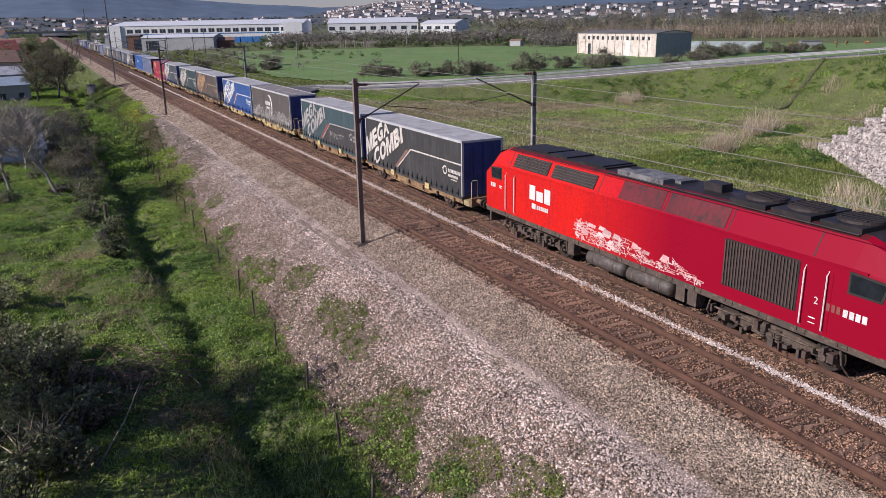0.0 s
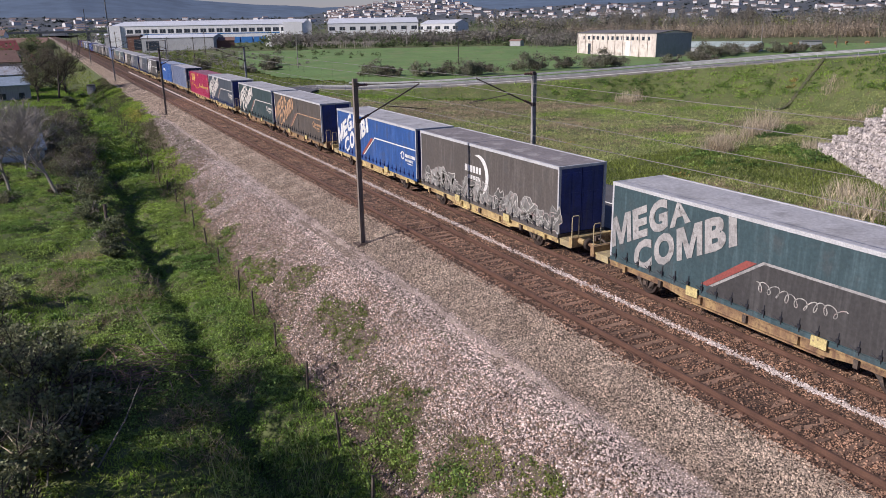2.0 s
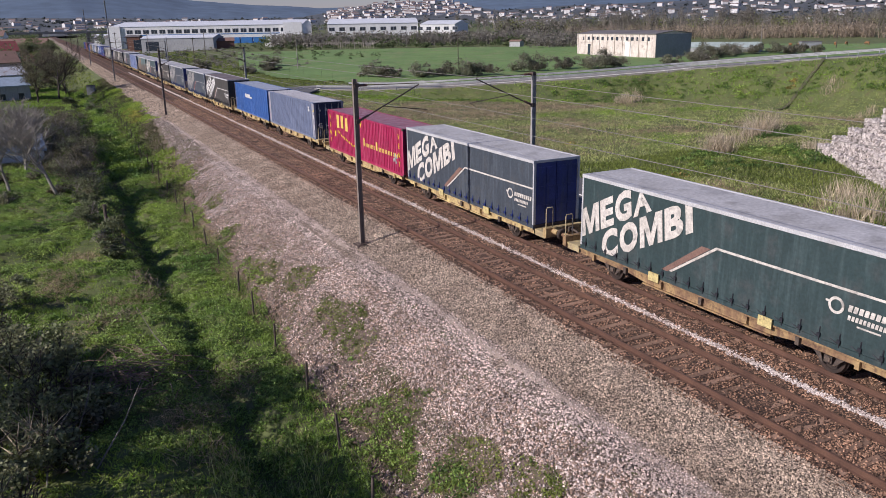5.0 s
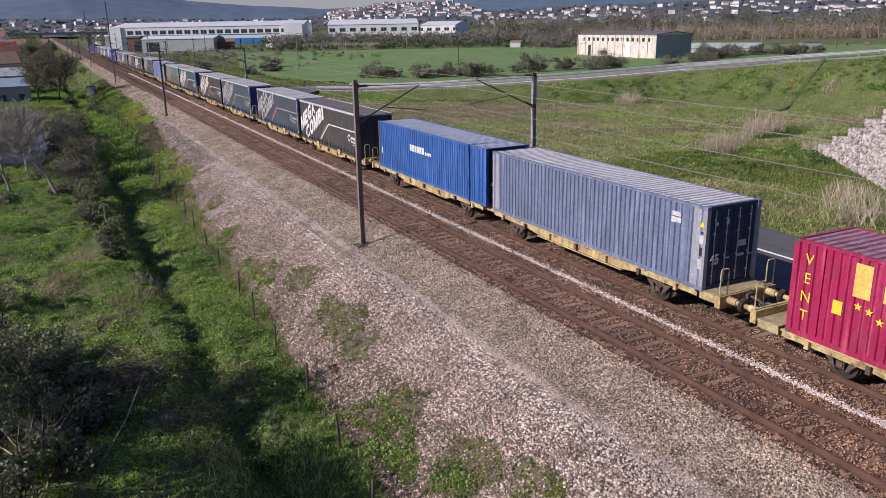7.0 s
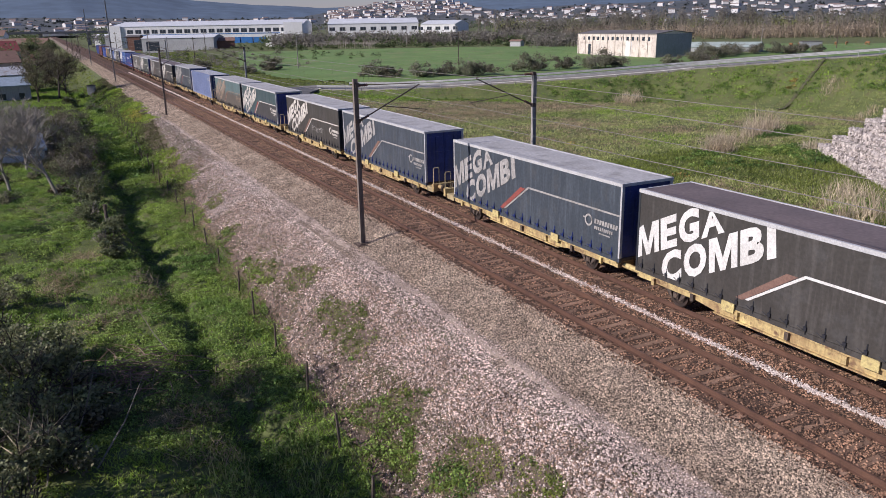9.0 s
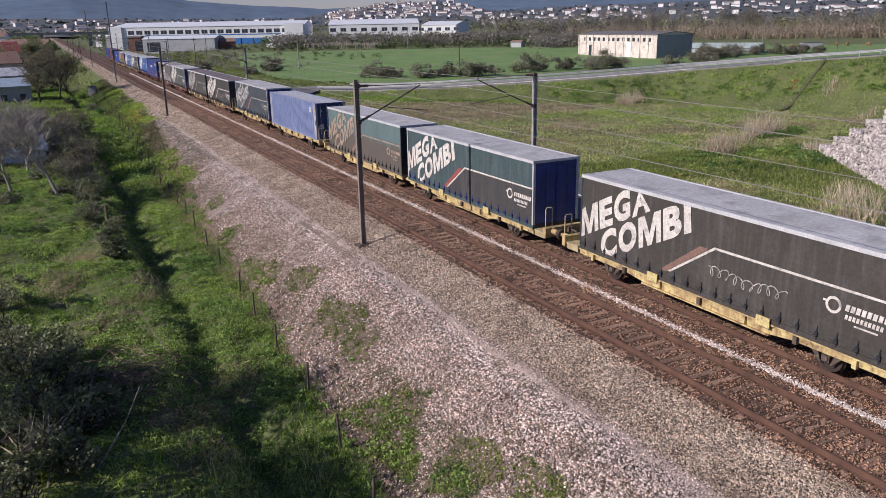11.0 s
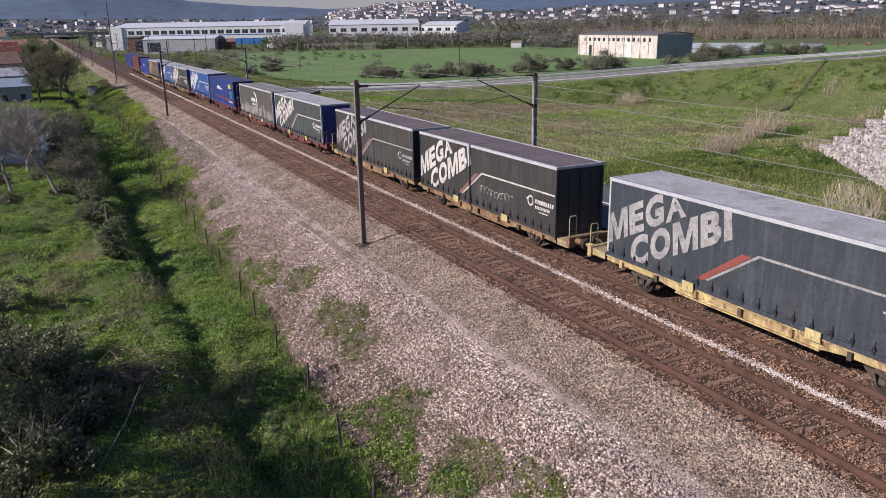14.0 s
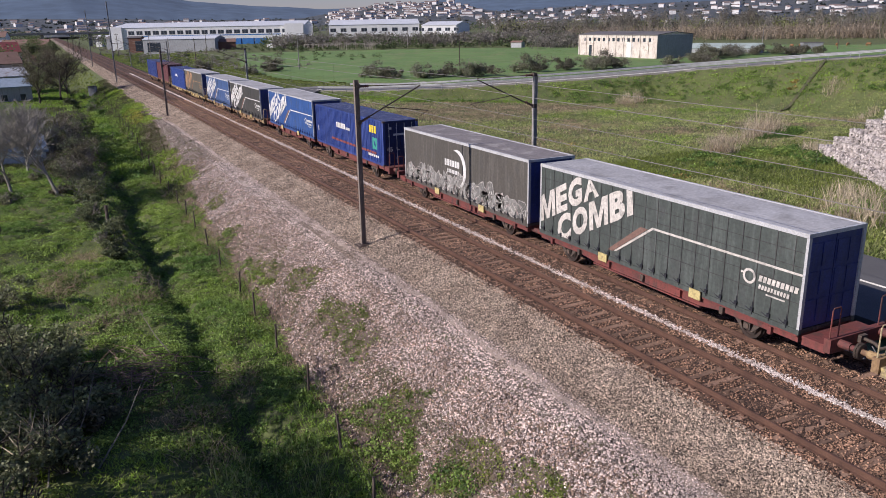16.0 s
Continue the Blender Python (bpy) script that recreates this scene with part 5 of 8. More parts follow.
def steel_container(label, paint, style, roof_paint=None, door_paint=None, seed=0, LEN=13.80):
    """A 45-foot corrugated steel box."""
    c = thing("steel_container", label, "container", "containers on the train")
    h, hw = 2.9, 1.24
    door_paint = door_paint or paint
    for s in (-1, 1):
        bm = bmesh.new()
        corrugated(bm, s * (hw - 0.012), 0.17, LEN - 0.17, 0.15, h - 0.09, s)
        part("side_panel", bm, paint, c)
        x0, x1 = sorted((s * hw, s * (hw - 0.1)))
        part("top_rail", boxes((x0, x1, 0.17, LEN - 0.17, h - 0.09, h - 0.005)), paint, c)
        part("bottom_rail", boxes((x0, x1, 0.17, LEN - 0.17, 0.0, 0.15)), paint, c)
        for y in (0.0, LEN - 0.17):
            x0, x1 = sorted((s * hw, s * (hw - 0.16)))
            part("corner_post", boxes((x0, x1, y, y + 0.17, 0.12, h - 0.12)), M["rust_frame"] if style == "web" and y > 1 else M["post_worn"] if style == "number" else paint, c, bevel=0.01)
            yp = 0.82 if y == 0.0 else LEN - 1.02
            part("lifting_post", boxes((min(s * (hw + 0.0005), s * (hw - 0.09)), max(s * (hw + 0.0005), s * (hw - 0.09)), yp, yp + 0.2, 0.151, h - 0.091)), paint, c)
            for z in (0.0, h - 0.12):
                x2, x3 = sorted((s * (hw + 0.005), s * (hw - 0.165)))
                part("corner_casting", boxes((x2, x3, y - 0.003, y + 0.173, z, z + 0.12)), M["bogie_dirt"] if seed % 2 else paint, c, bevel=0.012)
    bm = bmesh.new()
    n = 46
    for i in range(n):
        y = 0.17 + (LEN - 0.34) * i / n
        p = (LEN - 0.34) / n
        a = [bm.verts.new((x, yy, z)) for x in (-hw + 0.1, hw - 0.1) for yy, z in ((y, h - 0.085), (y + 0.25 * p, h - 0.085), (y + 0.35 * p, h - 0.012), (y + 0.9 * p, h - 0.012), (y + p, h - 0.085))]
        for k in range(4):
            bm.faces.new((a[k], a[k + 5], a[k + 6], a[k + 1])).material_index = 1 if k in (1, 2) else 0
    bmesh.ops.remove_doubles(bm, verts=bm.verts, dist=0.0005)
    part("roof", bm, [paint, roof_paint or paint], c)
    for y in (0.02, LEN - 0.14):
        part("end_header", boxes((-hw + 0.17, hw - 0.17, y, y + 0.12, h - 0.11, h - 0.006)), door_paint, c)
        part("end_sill", boxes((-hw + 0.17, hw - 0.17, y, y + 0.12, 0.005, 0.15)), door_paint, c)
    end_doors(c, h, 0.08, -1, door_paint, 2 * hw - 0.13, rods=True)
    part("rear_wall", boxes((-hw + 0.165, hw - 0.165, LEN - 0.12, LEN - 0.06, 0.15, h - 0.11)), paint, c)
    part("floor_deck", boxes((-hw + 0.105, hw - 0.105, 0.14, LEN - 0.14, 0.02, 0.12)), M["bogie_dirt"], c)
    xf = -hw - 0.001
    if style == "number":
        for ya, yb in ((0.26, 0.6), (LEN - 0.6, LEN - 0.26)):
            part("end_panel", boxes((-hw - 0.0005, -hw + 0.02, ya, yb, 0.151, h - 0.091)), M["post_worn"], c, "worn pale end panel")
        lettering("45", 0.42, c, Matrix.Translation((-0.8, -0.035, 1.08)) @ FRONT_TURN, M["letter_white"], "white size number")
        bm = bmesh.new()
        for x, z, w, hh in ((0.35, 1.0, 0.3, 0.1), (0.35, 1.35, 0.36, 0.22), (-0.8, 2.2, 0.14, 0.14), (-0.3, 2.2, 0.14, 0.2), (-0.85, 0.85, 0.3, 0.08)):
            box(bm, x, x + w, 0.05, 0.056, z, z + hh)
        part("marking", bm, M["box_white_dirt"], c)
        bm = bmesh.new()
        for ua, ub, va, vb in ((13.3, 13.48, 1.62, 1.92), (13.3, 13.48, 0.75, 1.1), (11.95, 12.2, 2.1, 2.3), (12.22, 12.42, 2.12, 2.3), (11.98, 12.4, 2.34, 2.5)):
            bm = bmesh.new()
            side_plate(bm, [(ua, va), (ub, va), (ub, vb), (ua, vb)], xf - 0.001, 0.003)
            part("paper_label", bm, M["box_white_dirt"], c)
        for va, vb in ((1.97, 2.05), (1.2, 1.5)):
            bm = bmesh.new()
            side_plate(bm, [(13.34, va), (13.46, va), (13.46, vb), (13.34, vb)], xf - 0.001, 0.003)
            part("dark_label", bm, M["buckle"], c, "dark printed label")
        bm = bmesh.new()
        side_plate(bm, [(13.28, 2.2), (13.5, 2.2), (13.39, 2.42)], xf - 0.001, 0.003)
        part("warning_label", bm, M["yellow_sign"], c, "yellow warning triangle")
    if style in ("web", "web_colour"):
        def sign(u, v, w, hh, mat, shape=BAR, lab="white block lettering"):
            bm = bmesh.new()
            side_plate(bm, [(u + w * x, v + hh * y) for x, y in shape], xf)
            part("painted_bar", bm, M[mat], c, lab)
        sign(0.3, 0.9, 0.12, 0.4, "letter_white")
        for k in range(6):
            sign(4.6 + k * 0.33, 1.62, 0.27, 0.38, "letter_white")
        for k in range(4):
            sign(6.65 + k * 0.2, 1.62, 0.15, 0.18, "letter_white")
        if style == "web_colour":
            for k in range(3):
                sign(11.2 + k * 0.42, 2.0, 0.33, 0.48, "yellow_sign", BAR, "yellow block lettering")
            for k in range(30):
                sign(3.4 + k * 0.3, 0.62, 0.22, 0.16, "red_bar", BAR, "dull red block lettering")
            sign(11.7, 0.95, 0.8, 0.75, "mark_green", RING, "sea-green mark")
            for k in range(6):
                sign(10.9 + k * 0.32, 0.42, 0.24, 0.16, "letter_white")
        lettering("45", 0.42, c, Matrix.Translation((-0.8, -0.035, 1.08)) @ FRONT_TURN, M["letter_white"], "white size number")
        part("marking", boxes((-0.5, 0.6, 0.05, 0.056, 1.95, 2.08), (-0.8, -0.62, 0.05, 0.056, 2.35, 2.5)), M["box_white_dirt"], c)
    if style == "stars":
        for u in (0.55, LEN - 0.62):
            for k, ch in enumerate("VENT"):
                lettering(ch, 0.46, c, Matrix.Translation((xf - 0.004, LEN - u, 2.35 - k * 0.56)) @ NEAR_TURN, M["yellow_sign"], "yellow painted letter")
        bm = bmesh.new()
        for u, v, w, hh in ((1.75, 1.72, 0.5, 0.95), (2.62, 1.78, 0.5, 0.9), (3.5, 1.66, 0.5, 0.95)):
            bm = bmesh.new()
            side_plate(bm, [(u, v), (u + w, v), (u + w, v + hh), (u, v + hh)], xf)
            part("painted_bar", bm, M["letter_yellow"], c, "yellow block lettering")
        u = 7.0
        for k, w in enumerate([0.42] + [0.24] * 7 + [0.12, 0.5] + [0.25] * 9 + [0.1] + [0.27] * 3):
            hh = 0.55 if k in (0, 9) else 0.26
            if w > 0.13:
                bm = bmesh.new()
                side_plate(bm, [(u, 1.04), (u + w * 0.52, 1.04), (u + w * 0.52, 1.04 + hh), (u, 1.04 + hh)], xf)
                part("painted_bar", bm, M["letter_yellow"], c, "yellow block lettering")
            u += w
        for k in range(14):
            bm = bmesh.new()
            u0, v0 = 1.95 + k * 0.33, 1.35 - 0.55 * min(1, k / 9) + (0.12 if k < 2 else 0) + 0.18 * max(0, (k - 9) / 5) ** 2
            pts = []
            for q in range(10):
                a = math.pi / 2 + q * math.pi / 5
                r = 0.13 if q % 2 == 0 else 0.055
                pts.append((u0 + r * math.cos(a), v0 + r * math.sin(a)))
            side_plate(bm, pts, xf)
            part("painted_star", bm, M["yellow_sign"], c)
        bm = bmesh.new()
        side_plate(bm, [(1.2, 1.05), (1.5, 1.05), (1.5, 1.45), (1.2, 1.45)], xf)
        side_plate(bm, [(6.55, 2.2), (6.75, 2.55), (6.6, 2.75), (6.4, 2.7)], xf)
        part("yellow_mark", bm, M["yellow_sign"], c)
        bm = bmesh.new()
        for k in range(4):
            a = k * math.pi / 2 + 0.5
            side_plate(bm, [(12.35 + 0.06 * math.cos(a - 0.9), 0.95 + 0.06 * math.sin(a - 0.9)), (12.35 + 0.36 * math.cos(a - 0.35), 0.95 + 0.36 * math.sin(a - 0.35)), (12.35 + 0.36 * math.cos(a + 0.35), 0.95 + 0.36 * math.sin(a + 0.35)), (12.35 + 0.06 * math.cos(a + 0.9), 0.95 + 0.06 * math.sin(a + 0.9))], xf)
        part("paper_label", bm, M["letter_grey"], c)
    return c


def wheel_mesh():
    bm = bmesh.new()
    prof = [(0.0, 0.075), (0.09, 0.075), (0.10, 0.03), (0.34, 0.02), (0.36, 0.065), (0.455, 0.065), (0.46, -0.04), (0.49, -0.045), (0.49, -0.07), (0.34, -0.07), (0.30, -0.02), (0.1, -0.03), (0.0, -0.075)]
    n = 20
    rings = [[bm.verts.new((x, r * math.cos(2 * math.pi * k / n), r * math.sin(2 * math.pi * k / n))) for k in range(n)] for r, x in prof[1:-1]]
    for a, b in zip(rings, rings[1:]):
        for k in range(n):
            bm.faces.new((a[k], a[(k + 1) % n], b[(k + 1) % n], b[k]))
    bm.faces.new(rings[0])
    bm.faces.new(rings[-1])
    bmesh.ops.recalc_face_normals(bm, faces=bm.faces)
    return cached("wheel", bm, M["wheel_steel"])


def bogie(parent, y, axles=(-0.9, 0.9), frame_z=0.52, mats="bogie_dirt"):
    """A wagon bogie: cast side frames with springs and axle boxes, axles and wheels."""
    b = new("bogie")
    b.parent = parent
    b.location = (0, y, 0)
    if "wheel" not in CACHE:
        wheel_mesh()
    reach = max(axles) + 0.32
    key = "side_frame%d" % round(reach * 100)
    if key not in CACHE:
        bm = bmesh.new()
        prof = [(-reach, 0.36), (-reach, 0.62), (-reach + 0.5, 0.66), (-0.45, 0.78), (0.45, 0.78), (reach - 0.5, 0.66), (reach, 0.62), (reach, 0.36), (reach - 0.45, 0.40), (0.5, 0.30), (-0.5, 0.30), (-reach + 0.45, 0.40)]
        a = [bm.verts.new((-0.06, yy, z)) for yy, z in prof]
        c = [bm.verts.new((0.06, yy, z)) for yy, z in prof]
        for i in range(len(prof)):
            j = (i + 1) % len(prof)
            bm.faces.new((a[i], a[j], c[j], c[i]))
        bm.faces.new(a[::-1])
        bm.faces.new(c)
        bmesh.ops.recalc_face_normals(bm, faces=bm.faces)
        cached(key, bm, M[mats])
        bm = bmesh.new()
        box(bm, -0.12, 0.12, -0.15, 0.15, 0.34, 0.60)
        tube(bm, [(-0.17, 0, 0.46), (0.17, 0, 0.46)], 0.12, 10)
        cached("axle_box", bm, M["bogie_dirt"])
        bm = bmesh.new()
        for k in range(5):
            tube(bm, [(0, 0, 0.30 + k * 0.08), (0, 0, 0.35 + k * 0.08)], 0.10, 10)
        cached("coil_spring", bm, M["bogie_dirt"])
        cached("axle", tubes(([(-0.87, 0, 0.46), (0.87, 0, 0.46)], 0.085), sides=8), M["bogie_dirt"])
    for s in (-1, 1):
        same_mesh("side_frame", CACHE[key], b, (s * 1.06, 0, 0))
        for ya in axles:
            same_mesh("wheel", CACHE["wheel"], b, (s * GAUGE / 2, ya, 0.46), rot=(0, 0, 0 if s > 0 else math.pi))
            same_mesh("axle_box", CACHE["axle_box"], b, (s * 1.06, ya, 0))
        for ya in (-0.28, 0.28):
            same_mesh("coil_spring", CACHE["coil_spring"], b, (s * 1.16, ya, 0.05))
    for ya in axles:
        same_mesh("axle", CACHE["axle"], b, (0, ya, 0))
    return b


def axle_set(parent, y):
    """A single wagon axle: wheels, guards, axle boxes and leaf springs."""
    a = new("axle_set")
    a.parent = parent
    a.location = (0, y, 0)
    if "wheel" not in CACHE:
        wheel_mesh()
    if "axle_guard" not in CACHE:
        bm = bmesh.new()
        for sgn in (-1, 1):
            prof = [(sgn * 0.16, 0.30), (sgn * 0.22, 0.30), (sgn * 0.62, 0.70), (sgn * 0.30, 0.70)]
            p, q = [bm.verts.new((-0.012, yy, z)) for yy, z in prof], [bm.verts.new((0.012, yy, z)) for yy, z in prof]
            for i in range(4):
                bm.faces.new((p[i], p[(i + 1) % 4], q[(i + 1) % 4], q[i]))
            bm.faces.new(p[::-1])
            bm.faces.new(q)
        box(bm, -0.014, 0.014, -0.3, 0.3, 0.66, 0.74)
        bmesh.ops.recalc_face_normals(bm, faces=bm.faces)
        cached("axle_guard", bm, M["bogie_dirt"])
        bm = bmesh.new()
        for k in range(5):
            ln = 0.62 - 0.11 * k
            prof = [(-ln, 0.665 - 0.022 * k), (0, 0.615 - 0.022 * k), (ln, 0.665 - 0.022 * k)]
            for (ya, za), (yb, zb) in zip(prof, prof[1:]):
                v = [bm.verts.new((x, yy, z + dz)) for x in (-0.05, 0.05) for yy, z in ((ya, za), (yb, zb)) for dz in (0, 0.018)]
                for f in ((0, 1, 3, 2), (4, 6, 7, 5), (0, 4, 5, 1), (2, 3, 7, 6), (1, 5, 7, 3), (0, 2, 6, 4)):
                    bm.faces.new([v[i] for i in f])
        cached("leaf_spring", bm, M["bogie_dirt"])
        bm = boxes((-0.10, 0.10, -0.13, 0.13, 0.34, 0.55))
        tube(bm, [(-0.14, 0, 0.46), (0.14, 0, 0.46)], 0.10, 10)
        cached("journal_box", bm, M["bogie_dirt"])
        cached("wagon_axle", tubes(([(-0.95, 0, 0.46), (0.95, 0, 0.46)], 0.08), sides=8), M["bogie_dirt"])
    for s in (-1, 1):
        same_mesh("wheel", CACHE["wheel"], a, (s * GAUGE / 2, 0, 0.46), rot=(0, 0, 0 if s > 0 else math.pi))
        same_mesh("axle_guard", CACHE["axle_guard"], a, (s * 1.08, 0, 0))
        same_mesh("leaf_spring", CACHE["leaf_spring"], a, (s * 1.0, 0, 0))
        same_mesh("axle_box", CACHE["journal_box"], a, (s * 1.0, 0, 0))
    same_mesh("axle", CACHE["wagon_axle"], a)
    return a


def buffer_pair(parent, y, way, mat, head):
    for s in (-1, 1):
        bm = bmesh.new()
        tube(bm, [(s * 0.9, y, 0.98), (s * 0.9, y + way * 0.36, 0.98)], 0.125, 12)
        tube(bm, [(s * 0.9, y + way * 0.36, 0.98), (s * 0.9, y + way * 0.56, 0.98)], 0.085, 12)
        bf = part("buffer", bm, mat, parent)
        bm = tubes(([(s * 0.9, y + way * 0.55, 0.98), (s * 0.9, y + way * 0.575, 0.98), (s * 0.9, y + way * 0.61, 0.98)], [0.2, 0.25, 0.21]), sides=16)
        part("buffer_head", bm, head, bf)


def wagon(label, paint, low, plated):
    """A close-coupled pair of two-axle wagons for two 45-foot units."""
    w = thing("container_wagon", label, "wagon", "wagons of the train")
    m = M[paint]
    top = 0.872 if low else 1.052
    for y0, signs in zip((0.0, 14.62), plated):
        for s in (-1, 1):
            bm = bmesh.new()
            x0, x1 = sorted((s * 1.25, s * 1.05))
            box(bm, x0, x1, y0 + 0.05, y0 + LEN - 0.05, top - 0.05, top)
            xa, xb = sorted((s * 1.17, s * 1.12))
            web = [(y0 + 0.05, top - 0.24), (y0 + 3.1, top - 0.26), (y0 + 3.9, top - 0.36), (y0 + LEN - 3.9, top - 0.36), (y0 + LEN - 3.1, top - 0.26), (y0 + LEN - 0.05, top - 0.24), (y0 + LEN - 0.05, top - 0.052), (y0 + 0.05, top - 0.052)]
            va, vb = [bm.verts.new((xa, p, q)) for p, q in web], [bm.verts.new((xb, p, q)) for p, q in web]
            for i in range(8):
                bm.faces.new((va[i], va[(i + 1) % 8], vb[(i + 1) % 8], vb[i]))
            bm.faces.new(va[::-1])
            bm.faces.new(vb)
            bmesh.ops.recalc_face_normals(bm, faces=bm.faces)
            box(bm, x0, x1, y0 + 3.9, y0 + LEN - 3.9, top - 0.41, top - 0.362)
            sill = part("side_sill", bm, m, w)
            for k in range(7):
                yk = y0 + 1.0 + k * 1.93
                part("bracket", boxes((min(s * 1.29, s * 1.171), max(s * 1.29, s * 1.171), yk - 0.07, yk + 0.07, top - 0.30, top - 0.052)), M["bogie_dirt"] if k % 2 else m, sill)
            if signs:
                for u in (4.55, 9.5):
                    part("number_plate", boxes((min(s * 1.30, s * 1.345), max(s * 1.30, s * 1.345), y0 + LEN - u - 0.26, y0 + LEN - u + 0.26, top - 0.12, top + 0.2), (min(s * 1.18, s * 1.30), max(s * 1.18, s * 1.30), y0 + LEN - u - 0.05, y0 + LEN - u + 0.05, top - 0.04, top - 0.001)), M["yellow_plate"], sill, "pale yellow plate on the sill")
        part("centre_beam", boxes((-0.32, 0.32, y0 - 0.4, y0 + LEN + 0.4, top - 0.34, top - 0.06)), m, w, bevel=0.02)
        for k in range(7):
            yk = y0 + 1.0 + k * 1.93
            part("cross_beam", boxes((-1.11, 1.11, yk - 0.07, yk + 0.07, top - 0.2, top - 0.055)), m, w)
        for yk in (y0 + 0.1, y0 + LEN - 0.34):
            part("bolster", boxes((-1.115, 1.115, yk, yk + 0.24, top - 0.28, top - 0.005)), m, w)
    for y in (2.0, LEN - 2.0, 16.62, 12.62 + LEN):
        axle_set(w, y)
    for s in (-1, 1):
        part("buffer_stock", tubes(([(s * 0.85, LEN - 0.05, top - 0.18), (s * 0.85, 14.67, top - 0.18)], [0.11, 0.11]), sides=10), m, w)
    for y, way in ((-1.1, -1), (29.26, 1)):
        a, b = sorted((y - way * 0.0, y - way * 0.22))
        part("headstock", boxes((-1.3, 1.3, a, b, 0.72, 1.14)), m, w, bevel=0.02)
        a, b = sorted((y - way * 0.225, y - way * 1.0))
        part("end_platform", boxes((-1.22, 1.22, a, b, top - 0.03, top + 0.03), (-1.2, -1.0, a, b, top - 0.25, top - 0.035), (1.0, 1.2, a, b, top - 0.25, top - 0.035)), m if paint == "wagon_red" else M["platform_grey"], w)
        buffer_pair(w, y, way, m, M["bogie_dirt"])
        for s in (-1, 1):
            yy = y - way * 0.1
            bm = tubes(([(s * 1.24, yy, 1.13), (s * 1.24, yy, 1.98), (s * 1.20, yy, 2.05), (s * 0.93, yy, 2.05), (s * 0.89, yy, 1.98), (s * 0.89, yy, 1.13)], 0.022), sides=6)
            part("handrail", bm, m if paint == "wagon_red" else M["rail_paint"], w)
        bm = tubes(([(0, y, 0.98), (0, y + way * 0.45, 0.95), (0, y + way * 0.6, 0.86)], 0.05), sides=6)
        box(bm, -0.14, 0.14, min(y, y + way * 0.12), max(y, y + way * 0.12), 0.86, 1.08)
        part("coupling_hook", bm, M["bogie_dirt"], w)
        bm = tubes(([(-0.4, y, 0.8), (-0.38, y + way * 0.3, 0.5), (-0.3, y + way * 0.55, 0.6)], 0.025), ([(0.4, y, 0.8), (0.38, y + way * 0.3, 0.5), (0.3, y + way * 0.55, 0.6)], 0.025), sides=6)
        part("brake_hose", bm, M["buckle"], w)
    return w


CHARCOAL, SLATE, TEAL, BROWN, BLUE = (0.05, 0.05, 0.05), (0.055, 0.068, 0.085), (0.05, 0.085, 0.095), (0.095, 0.08, 0.068), (0.03, 0.088, 0.27)
CURTAIN, STEEL = "curtain", "steel"
SET_BACK = {(1, 1): -0.3, (3, 1): -0.32, (4, 0): -0.22, (4, 1): -0.3, (8, 0): -0.43, (11, 0): -0.12, (13, 1): -0.12, (14, 0): -0.12, (14, 1): -0.12}      # where units stand off their wagon's usual place
DARK = "dark charcoal tarpaulin container with pale slanted block lettering"
